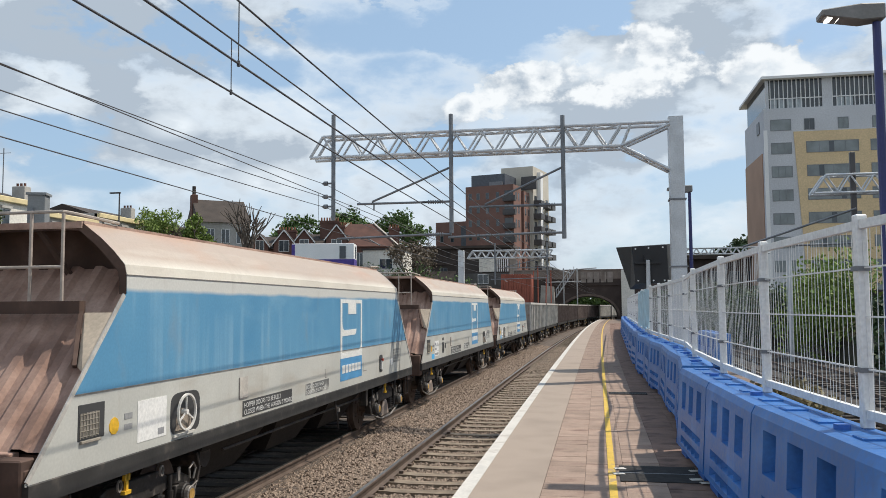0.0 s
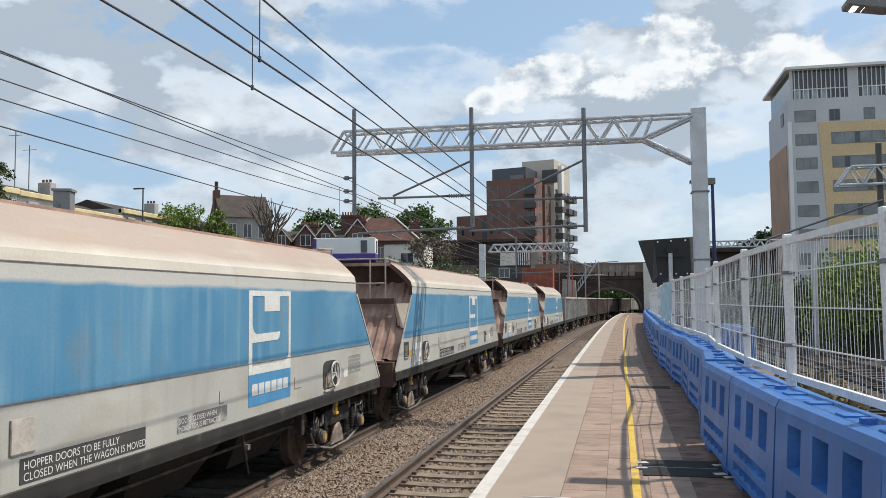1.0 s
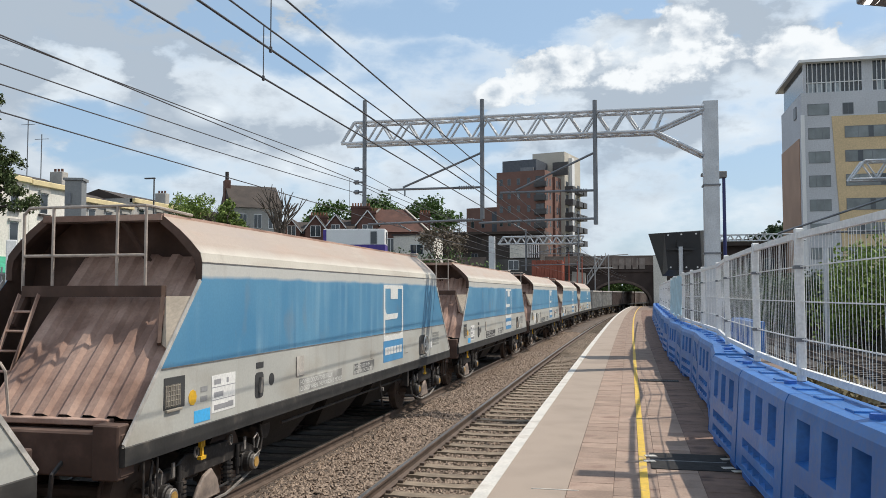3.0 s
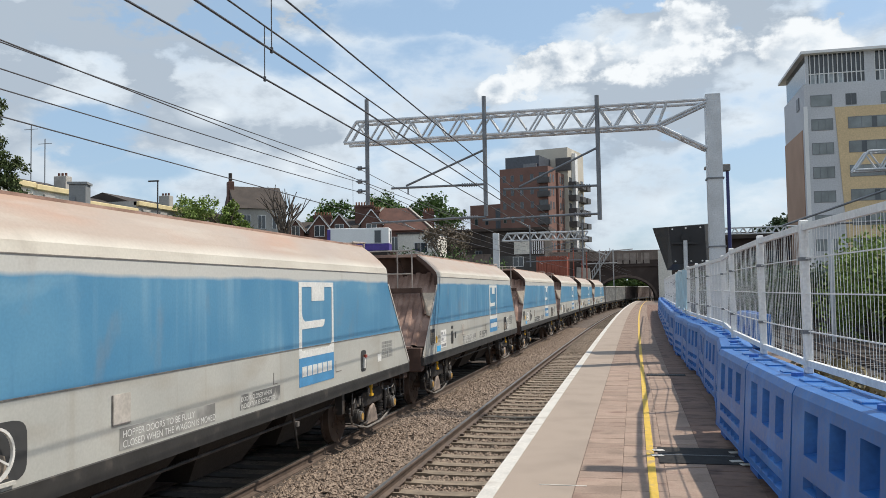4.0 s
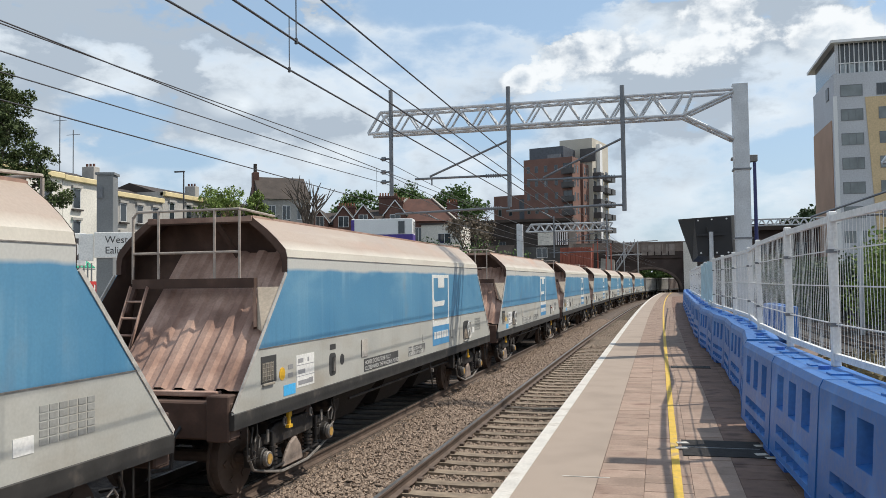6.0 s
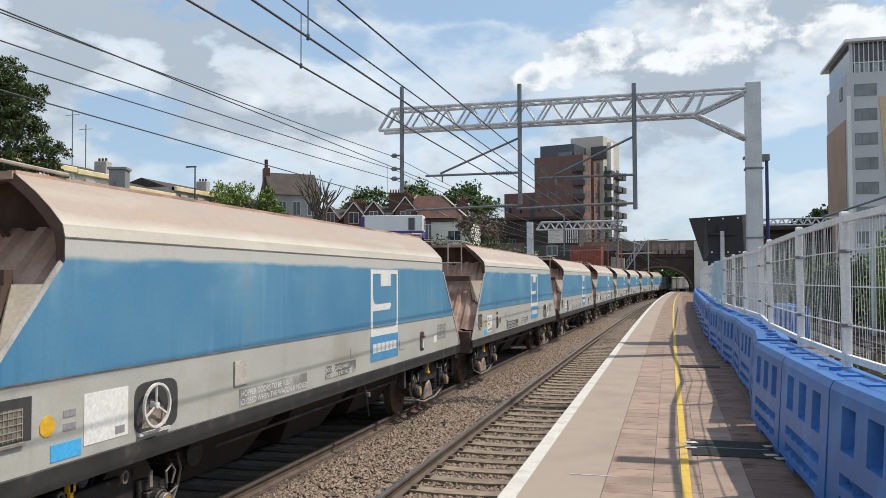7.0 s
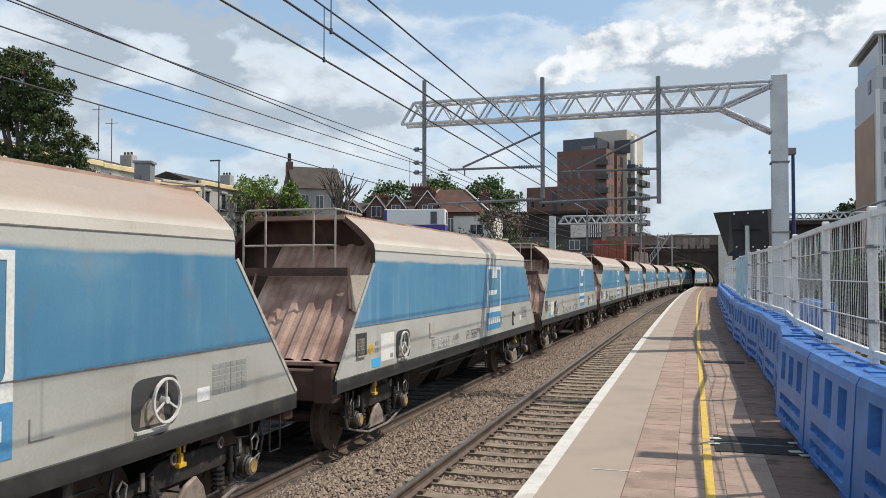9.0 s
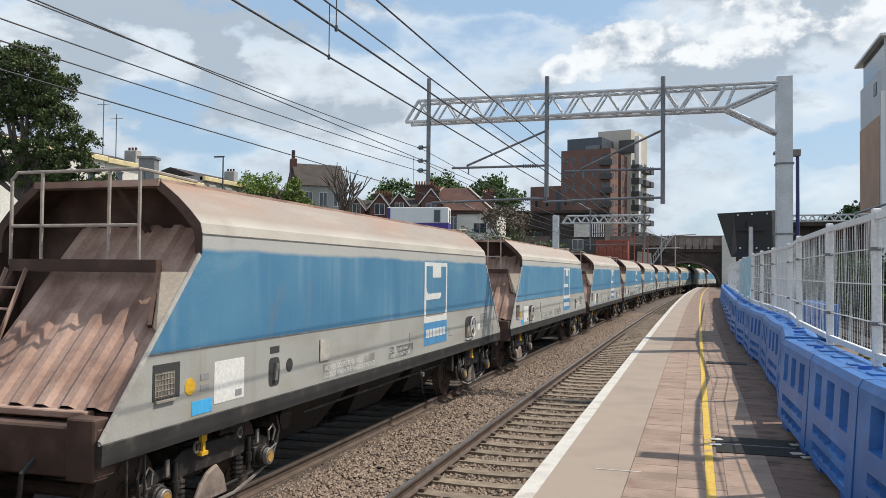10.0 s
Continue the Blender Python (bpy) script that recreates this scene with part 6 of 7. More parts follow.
# ---- town beyond the train ----
M_CREAM = mat("cream_render", (0.72, 0.69, 0.62), 0.85, var=0.12, scale=0.4, fine=5, space="World")
M_COPING = mat("yellow_cream_coping", (0.70, 0.58, 0.33), 0.8, var=0.15, scale=0.8, space="World")
M_GREYR = mat("grey_render", (0.40, 0.385, 0.36), 0.9, var=0.2, scale=0.5, fine=5, space="World")
M_SLATE = mat("brown_roof_tile", (0.060, 0.046, 0.038), 0.85, var=0.3, scale=0.8, fine=7, bump=0.02, space="World")
M_TILE = mat("red_roof_tile", (0.115, 0.052, 0.038), 0.85, var=0.3, scale=0.8, fine=7, bump=0.02, space="World")
M_OLDBRICK = mat("old_brown_brick", (0.14, 0.072, 0.056), 0.9, var=0.3, scale=0.5, fine=8, bump=0.01, space="World")
M_DARKW = mat("dark_timber_wall", (0.055, 0.045, 0.04), 0.85, var=0.35, scale=0.6, fine=6, space="World")
M_CONT = mat("rust_red_panel", (0.33, 0.095, 0.06), 0.7, var=0.2, scale=1.0, space="World")
M_ROADT = mat("asphalt", (0.055, 0.055, 0.058), 0.9, var=0.25, scale=0.6, fine=30, space="World")

bank = thing("street_level", "paved ground of the street beyond the railway", "ground", kind="structure",
             shape=extruded([(-220, -1.9), (-20.0, -1.9), (-19.0, 1.0), (-220, 1.0)], -60, 420, 12, False), material=M_ROADT)
opp = thing("opposite_platform", "grey paved platform across the tracks", "platform", kind="structure",
            shape=extruded([(-17.5, -1.9), (-8.3, -1.9), (-8.3, 0.0), (-17.5, 0.0)], -30, 50, 10, False), material=M_CONC)


def terrace_house(y0, y1, top, m, chimney=True, windows=True, label="terraced shop house with a cream coping"):
    """A flat-fronted house facing the railway (+x)."""
    ob = thing("terraced_house", label, "house", pose(-56, (y0 + y1) / 2, 1.0))
    h, w = top - 1.0, y1 - y0
    part("wall", Shape().box(-9, 0, -w / 2, w / 2, 0, h), m, ob)
    part("coping", Shape().box(-0.4, 0.35, -w / 2, w / 2, h - 0.55, h), M_COPING, ob, "yellowish moulded coping", bevel=0.06)
    part("roof", Shape().prism([(-9, h - 0.2), (-0.4, h - 0.2), (-4.6, h + 1.2)], "y", -w / 2 + 0.1, w / 2 - 0.1), M_SLATE, ob)
    if chimney:
        c = Shape().box(-3.2, -1.7, w / 2 - 1.1, w / 2 - 0.1, h - 1, h + 1.8)
        ch = part("chimney", c, M_GREYR, ob, "grey rendered chimney stack", bevel=0.05)
        pt = Shape()
        for k in range(3):
            pt.tube((-2.9 + k * 0.42, w / 2 - 0.6, h + 1.8), (-2.9 + k * 0.42, w / 2 - 0.6, h + 2.15), 0.13, 8)
        part("chimney_pot", pt, M_TILE, ch)
    if windows:
        n = max(2, int(w / 2.8))
        for i in range(n):
            yy = -w / 2 + w * (i + 0.5) / n
            for z in (h - 3.2, h - 6.4, h - 9.4):
                if z < 1:
                    continue
                wd = window(ob, 0.02, yy, z, 1.15, 2.0, "+x", 0, M_FENCE)
                part("lintel", Shape().box(0.0, 0.22, yy - 0.75, yy + 0.75, z + 2.05, z + 2.3), M_GREYR, wd.parent)
                part("sill", Shape().box(0.0, 0.3, yy - 0.75, yy + 0.75, z - 0.22, z - 0.05), M_DARKW, wd.parent)
    return ob


def build_terrace():
    y = 44.0
    for i, (w, top, m) in enumerate(((9, 13.0, M_CREAM), (8, 12.9, M_CREAM), (8, 12.9, M_CREAM), (8, 12.8, M_CREAM), (9, 12.0, M_GREYR), (11, 12.9, M_GREYR), (11, 12.9, M_OLDBRICK), (10, 12.9, M_GREYR), (12, 12.6, M_GREYR), (12, 12.4, M_OLDBRICK), (12, 12.2, M_GREYR))):
        terrace_house(y, y + w - 0.05, top, m, chimney=(i in (3, 5, 7, 8)), label="white terraced house with sash windows and a cream coping" if m is M_CREAM else "weathered terraced house with a yellowish coping")
        y += w
    sh = thing("shop_awning", "green shop awning on the white terrace", "awning", pose(-56.0, 62, 4.2))
    part("canopy", Shape().prism([(0, 0), (2.2, -0.6), (2.2, -0.5), (0, 1.0)], "y", -9, 9), mat("green_awning", (0.03, 0.30, 0.18), 0.7), sh)
    g = thing("gabled_house", "grey rendered house with a brown tiled gable roof", "house", pose(-51.2, 107, 1.0, 0, 0, 38))
    part("wall", Shape().box(-3.4, 3.4, -4.0, 4.0, 0, 12.6).prism([(-4.0, 12.6), (4.0, 12.6), (0, 15.6)], "x", -3.4, 3.4), M_GREYR, g)
    rf = Shape().prism([(-4.4, 12.35), (4.4, 12.35), (0, 15.8)], "x", -3.55, 3.55)
    part("roof", rf, M_SLATE, g, "brown tiled gable roof")
    ch = part("chimney", Shape().box(-3.7, -2.9, -0.7, 0.7, 11, 16.4), M_OLDBRICK, g, "tall brick chimney", bevel=0.04)
    part("chimney_pot", Shape().tube((-3.3, 0, 16.4), (-3.3, 0, 17.6), 0.25, 8), M_DARKW, ch)
    for x in (-1.9, 0.1, 2.1):
        window(g, x, -4.03, 9.6, 1.1, 1.9, "-y", 1)
        window(g, x, -4.03, 6.2, 1.1, 1.9, "-y", 0)
    # aerials
    for x, y, h in ((-58, 71, 6.5), (-58, 73, 5.4)):
        a = thing("roof_aerial", "thin metal roof aerial", "aerial", pose(x, y, 12.6))
        part("mast", Shape().tube((0, 0, 0), (0, 0, h), 0.05, 6), M_GALVD, a)
        part("crossbar", Shape().tube((-0.8, 0, h - 0.5), (0.8, 0, h - 0.5), 0.03, 5), M_GALVD, a)


build_terrace()


def stack(parent, x, y, z0, z1, w, pots):
    """A brick chimney stack with a corbelled head and a row of orange pots."""
    c = part("chimney", Shape().box(x - w / 2, x + w / 2, y - 0.5, y + 0.5, z0, z1).box(x - w / 2 - 0.1, x + w / 2 + 0.1, y - 0.6, y + 0.6, z1 - 0.35, z1 - 0.1), M_OLDBRICK, parent, "brick chimney stack")
    for k in range(pots):
        px = x - w / 2 + w * (k + 0.5) / pots
        part("chimney_pot", Shape().tube((px, y, z1), (px, y, z1 + 0.5), 0.13, 8, 0.11), M_POT, c)
    return c


def gable_house(x, y, w, he, hr, roof_m, yaw, gables):
    """A brick house under a steep tiled roof, with white-trimmed front gables and stacks between them."""
    ob = thing("brick_house", "old brick house with white-trimmed gables and chimney stacks", "house", pose(x, y, 1.0, 0, 0, yaw), "row of brick houses")
    part("wall", Shape().box(-w / 2, w / 2, 0, 8, 0, he), M_OLDBRICK, ob)
    part("roof", Shape().prism([(-0.4, he - 0.1), (8.4, he - 0.1), (4, hr)], "x", -w / 2, w / 2), roof_m, ob, "steep tiled roof")
    for dx, gw, gh in gables:
        g = part("gable", Shape().prism([(dx - gw / 2, he - 1.2), (dx + gw / 2, he - 1.2), (dx + gw / 2, he + gh - gw * 0.62), (dx, he + gh), (dx - gw / 2, he + gh - gw * 0.62)], "y", -0.5, 3.4), M_OLDBRICK, ob, "gabled front bay")
        rf = Shape()
        bb = Shape()
        for sx in (-1, 1):
            lo, hi = (dx + sx * (gw / 2 + 0.28), he + gh - gw * 0.62 - 0.32), (dx, he + gh + 0.06)
            rf.beam((lo[0], 1.45, lo[1] + 0.1), (hi[0], 1.45, hi[1] + 0.1), 4.3, 0.12, (-(hi[1] - lo[1]), 0, hi[0] - lo[0]))
            bb.beam((lo[0], -0.72, lo[1]), (hi[0], -0.72, hi[1]), 0.06, 0.15, (-(hi[1] - lo[1]) * sx, 0, abs(hi[0] - lo[0])))
        part("gable_roof", rf, roof_m, g)
        part("barge_board", bb, M_FENCE, g, "white barge boards")
        window(ob, dx, -0.55, he - 0.5, gw * 0.5, 1.6, "-y", 1)
    return ob


M_POT = mat("orange_clay_pot", (0.25, 0.11, 0.065), 0.85, var=0.25, scale=3)


def ray_at(px_az, dist):
    """A place at an azimuth from the track direction (degrees to the right) and a distance ahead."""
    return math.tan(radians(px_az)) * dist, dist


M_GREYL = mat("dark_grey_boarding", (0.10, 0.095, 0.09), 0.9, var=0.3, scale=0.8, fine=6, space="World")


def build_town():
    x, y = ray_at(-21.9, 112)
    h = gable_house(x, y, 6.6, 9.4, 11.4, M_SLATE, 14, ((-1.9, 2.4, 1.9), (1.5, 2.9, 2.5)))
    stack(h, 1.6, 2.6, 9.0, 12.2, 2.6, 6)
    x, y = ray_at(-18.9, 114)
    h = gable_house(x, y, 8.4, 9.6, 11.8, M_SLATE, 14, ((-2.0, 2.6, 2.5), (2.6, 3.0, 3.1)))
    stack(h, 1.4, 3.0, 9.0, 13.7, 2.8, 7)
    stack(h, 4.0, 5.0, 9.0, 13.2, 1.2, 3)
    x, y = ray_at(-15.9, 116)
    h = thing("brick_house", "tall brick house with a red hipped roof and white windows", "house", pose(x, y, 1.0, 0, 0, 14), "row of brick houses")
    part("wall", Shape().box(-5.0, 5.0, 0, 8, 0, 9.8), M_OLDBRICK, h)
    hip = Shape().add([(-5.3, -0.4, 9.7), (5.3, -0.4, 9.7), (5.3, 8.4, 9.7), (-5.3, 8.4, 9.7), (-2.2, 4.0, 13.4), (1.6, 4.0, 13.4)], [(0, 1, 5, 4), (1, 2, 5), (2, 3, 4, 5), (3, 0, 4), (3, 2, 1, 0)])
    part("roof", hip, M_TILE, h, "red tiled hipped roof")
    for sx, xa, xb in ((-1, -5.3, -2.2), (1, 5.3, 1.6)):
        part("hip_ridge", Shape().beam((xa, -0.4, 9.78), (xb, 4.0, 13.48), 0.35, 0.12), M_CONC, h, "pale hip ridge tiles")
    for xx in (-3.6, -0.4, 2.6):
        window(h, xx, -0.03, 6.6, 1.3, 2.2, "-y", 1)
    stack(h, -3.4, 2.4, 9.6, 13.0, 1.4, 4)
    stack(h, 4.6, 4.0, 9.6, 12.8, 1.6, 4)
    # white cabin with a violet band
    x, y = ray_at(-18.6, 92)
    cb = thing("site_cabin", "white site cabin with a violet base band", "cabin", pose(x, y, 5.7, 0, 0, 10))
    part("wall", Shape().box(-3.6, 3.6, 0, 2.8, 1.75, 3.6), mat("white_cabin_panel", (0.84, 0.84, 0.83), 0.6, var=0.04, scale=0.6), cb, bevel=0.04)
    part("base_band", Shape().box(-3.62, 3.62, -0.02, 2.82, 0.95, 1.75), mat("violet_band", (0.09, 0.055, 0.30), 0.6), cb, "violet base band")
    part("base_wall", Shape().box(-3.4, 3.4, 0.2, 2.6, -4.7, 0.95), M_DARKW, cb)
    part("blue_strip", Shape().box(-3.63, -3.25, -0.03, 0.0, 1.75, 3.5), mat("violet_band", (0.09, 0.055, 0.30), 0.6), cb)
    window(cb, 2.3, -0.03, 1.85, 0.75, 1.45, "-y", 0, M_GALVD)
    window(cb, 3.63, 1.4, 1.9, 0.7, 1.4, "+x", 0, M_GALVD)
    x, y = ray_at(-23.2, 92)
    hs = thing("low_shed", "low grey rendered shed", "shed", pose(x, y, 1.0))
    part("wall", Shape().box(-3.5, 3.5, 0, 4, 0, 5.4), M_GREYR, hs)
    window(hs, 1.5, -0.03, 3.6, 0.9, 1.3, "-y", 0)
    x, y = ray_at(-14.5, 100)
    wh = thing("white_house", "small white rendered house beside the railway", "house", pose(x, y, 1.0))
    part("wall", Shape().box(-2.6, 2.6, 0, 5, 0, 8.0), M_CREAM, wh)
    part("roof", Shape().box(-2.8, 2.8, -0.2, 5.2, 8.0, 8.2), M_DARKW, wh)
    window(wh, 0.4, -0.03, 5.6, 1.7, 1.3, "-y", 1)
    # dark timber building beside the tower
    x, y = ray_at(-9.6, 128)
    db = thing("timber_building", "long dark timber-clad building beside the railway", "building", pose(x, y, 0))
    part("wall", Shape().box(-9, 9, 0, 9, 0, 11.0), M_DARKW, db)
    part("roof", Shape().box(-9.4, 9.4, -0.5, 9.5, 11.0, 11.4), M_SLATE, db, "flat dark roof edge")
    for i in range(9):
        part("panel", Shape().box(-8.4 + i * 2.0, -7.2 + i * 2.0, -0.06, 0.0, 9.2, 10.7), M_SLATE, db)
    for i in range(6):
        window(db, -6.8 + i * 2.6, -0.03, 6.6, 1.1, 1.4, "-y", 1, M_FENCE if i % 2 else M_GALVD)
    part("ledge", Shape().box(-9.2, 9.2, -0.3, 0.0, 8.5, 8.75), M_SLATE, db)
    x, y = ray_at(-7.7, 100)
    lb = thing("lineside_building", "low brick lineside building with a cream panel", "building", pose(x, y, -1.0))
    part("wall", Shape().box(-3.4, 3.4, 0, 6, -0.9, 6.9), M_GREYL, lb)
    part("upper_wall", Shape().box(-3.2, 3.4, 0.2, 6, 6.9, 9.3), M_DARKW, lb)
    part("cream_panel", Shape().box(-0.3, 1.7, 0.1, 0.2, 7.1, 8.8), M_CREAM, lb, "cream wall panel")
    window(lb, 0.2, -0.03, 5.6, 1.3, 1.2, "-y", 1)
    for i in range(6):
        part("slat", Shape().box(1.85 + i * 0.26, 1.97 + i * 0.26, 0.05, 0.2, 7.1, 8.9), M_HPALE, lb)
    x, y = ray_at(-5.3, 96)
    ct = thing("panel_enclosure", "rust-red corrugated panel enclosure beside the track", "enclosure", pose(x, y, -1.2))
    for i in range(12):
        part("panel", Shape().box(-1.8 + i * 0.3, -1.56 + i * 0.3, -0.05 * (i % 2), 0.1, 0.5, 6.8), M_CONT, ct)
    part("core", Shape().box(-1.7, 1.7, 0.1, 3, -0.7, 6.7), M_CONT, ct)
    # pale abutment wing of the bridge
    ab = thing("concrete_wing_wall", "pale concrete wing wall below the bridge", "wall", pose(-6.3, 112, -1.5))
    part("slab", Shape().prism([(-1.2, -0.4), (1.2, -0.4), (0.9, 6.0), (-0.8, 6.2)], "y", 0, 1.0), M_CONC, ab)
    rl = thing("footbridge_stair", "pale grey stair railing climbing beside the bridge", "railing", pose(-5.2, 126.6, 0))
    m_pale = mat("pale_rail_paint", (0.42, 0.42, 0.42), 0.6, var=0.15)
    for i in range(9):
        part("baluster", Shape().tube((-0.5 + i * 0.33, 0, 3.2 + i * 0.52), (-0.5 + i * 0.33, 0, 4.4 + i * 0.43), 0.05, 6), m_pale, rl)
    for a, b, r in (((-0.6, 0, 3.2), (2.3, 0, 7.4), 0.10), ((-0.6, 0, 4.3), (1.6, 0, 7.5), 0.07), ((-2.2, 0, 5.5), (3.2, 0, 5.6), 0.08), ((-1.8, 0, 8.0), (1.7, 0, 6.8), 0.09), ((2.3, 0, 7.4), (5.5, 0, 7.6), 0.08)):
        part("handrail", Shape().tube(a, b, r, 8), m_pale, rl)
    for xx in (-1.8, 0.6, 2.6):
        part("post", Shape().tube((xx, 0, -1.9), (xx, 0, 7.6), 0.09, 8), m_pale, rl)
    for i in range(5):
        sc = thing("scaffold_pole", "rust-red scaffold pole beside the panel enclosure", "pole", pose(-8.0 + i * 0.75, 97.0, -1.9), "scaffold poles")
        part("tube", Shape().tube((0, 0, 0), (0.25 * (i % 2), 0, 7.4 + 0.5 * (i % 3)), 0.07, 6), M_CONT, sc)
    # station building on the right of the bridge
    sb = thing("station_building", "dark low station building beside the bridge", "building", pose(14.5, 126, 0))
    part("wall", Shape().box(-9.6, 10, 0, 10, -2, 8.6), M_BRICKD, sb)
    part("roof", Shape().box(-10.2, 11, -1.0, 10.5, 8.6, 9.5), M_SLATE, sb, "flat dark roof")
    for i in range(7):
        window(sb, -7.5 + i * 2.6, -0.03, 5.2, 1.5, 1.6, "-y", 1, M_GALVD)
    wp = thing("white_wall", "white painted wall beside the bridge pier", "wall", pose(4.6, 120, 0))
    part("panel", Shape().box(-0.9, 0.9, 0, 0.4, 0, 7.0), M_CREAM, wp)


build_town()


def street_light(x, y, z0, z1):
    ob = thing("street_lamp", "dark slim street lamp on the street behind the railway", "lamp post", pose(x, y, z0))
    part("post", Shape().tube((0, 0, 0), (0, 0, z1 - z0), 0.09, 8, 0.06), M_BALC, ob)
    part("lamp_head", Shape().box(-0.9, 0.1, -0.1, 0.1, z1 - z0 - 0.02, z1 - z0 + 0.10), M_BALC, ob, bevel=0.02)


street_light(-40.0, 64.6, 1.0, 11.75)


M_GREYM = mat("dark_grey_mast_paint", (0.20, 0.21, 0.215), 0.6, var=0.12, scale=2)


def build_left_station():
    """What shows between the wagons: sign post, barriers and a palisade fence across the tracks."""
    sp = thing("platform_sign", "white information sign on a post across the tracks", "sign", pose(-16.1, 19.2, 0, 0, 0, 40))
    part("post", Shape().box(-0.13, 0.13, -0.06, 0.06, 0, 3.2), M_FENCE, sp, bevel=0.02)
    pn = part("panel", Shape().box(0.2, 1.0, -0.05, 0.05, 2.35, 3.25), M_BOARD, sp, "white panel with an i symbol", bevel=0.015)
    part("symbol_field", Shape().box(0.32, 0.88, -0.06, -0.05, 2.5, 3.1), M_BALC, pn)
    part("symbol", Shape().tube((0.6, -0.061, 2.8), (0.6, -0.066, 2.8), 0.24, 20), M_BOARD, pn)
    part("letter", text_mesh("i", 0.5, M_BALC), None, pn, "letter i", at=pose(0.53, -0.068, 2.64, 90, 0, 0))
    me = barrier_mesh()
    for i in range(9):
        water_barrier(me, pose(-29.5, 18 + i * 2.05, 1.0, 0, 0, 180), "blue plastic barrier beyond the opposite platform", "far blue barriers")
    red = mat("red_barrier_plastic", (0.55, 0.045, 0.04), 0.5, var=0.15)
    for i in range(9):
        ob = thing("red_barrier", "red plastic pedestrian barrier beyond the opposite platform", "barrier", pose(-23.5, 15 + i * 2.1, 1.0), "red barriers")
        s = Shape()
        s.box(-0.03, 0.03, 0.0, 2.0, 0.85, 1.0)
        s.box(-0.03, 0.03, 0.0, 2.0, 0.12, 0.2)
        part("rail", s, red, ob)
        b = Shape()
        for k in range(11):
            b.box(-0.02, 0.02, 0.02 + k * 0.19, 0.08 + k * 0.19, 0.2, 0.85)
        part("baluster", b, red, ob)
        for k in range(2):
            part("foot", Shape().box(-0.25, 0.25, 0.3 + k * 1.3, 0.42 + k * 1.3, 0, 0.12), M_BALC, ob)
    pf = thing("palisade_fence", "grey-blue palisade fence along the street", "fence", pose(-33, 12, 1.0))
    for i in range(90):
        part("pale", Shape().box(-0.01, 0.01, i * 0.35, i * 0.35 + 0.12, 0.0, 2.2), M_GALVD, pf)
    r = Shape()
    for z in (0.4, 1.8):
        r.box(0.01, 0.05, 0, 31.5, z, z + 0.06)
    part("rail", r, M_GALVD, pf)
    ms = thing("signal_mast", "dark grey plated steel mast on the opposite platform", "mast", pose(-11.3, 15.3, 0, 0, 0, 20))
    part("shaft", Shape().box(-0.17, 0.17, -0.17, 0.17, 0, 4.12), M_GREYM, ms, bevel=0.01)
    part("cap_plate", Shape().box(-0.20, 0.20, -0.20, 0.20, 4.12, 4.17), M_GREYM, ms)
    part("side_box", Shape().box(-0.16, -0.04, -0.20, -0.17, 3.62, 3.85), M_GALVD, ms)
    ns = thing("station_sign", "white station name sign with dark lettering", "sign", pose(-11.3, 15.3, 0, 0, 0, 20))
    part("panel", Shape().box(-0.20, 0.62, -0.23, -0.18, 2.36, 2.90), M_BOARD, ns, bevel=0.01)
    part("side_panel", Shape().box(-0.52, -0.22, -0.21, -0.18, 2.30, 2.86), M_BOARD, ns, bevel=0.01)
    for i, words in enumerate(("West", "Ealing")):
        part("lettering", text_mesh(words, 0.21, M_BALC), None, ns, "dark lettering", at=pose(0.02, -0.236, 2.67 - i * 0.22, 90, 0, 0))
    bn = thing("round_bollard_sign", "yellow and dark round-topped platform sign", "sign", pose(-15.9, 17.6, 0))
    part("post", Shape().box(-0.2, 0.2, -0.05, 0.05, 0, 1.1), M_STICKY, bn)
    part("cap", Shape().tube((0, -0.06, 1.1), (0, 0.06, 1.1), 0.32, 18), M_NAVY, bn)


build_left_station()


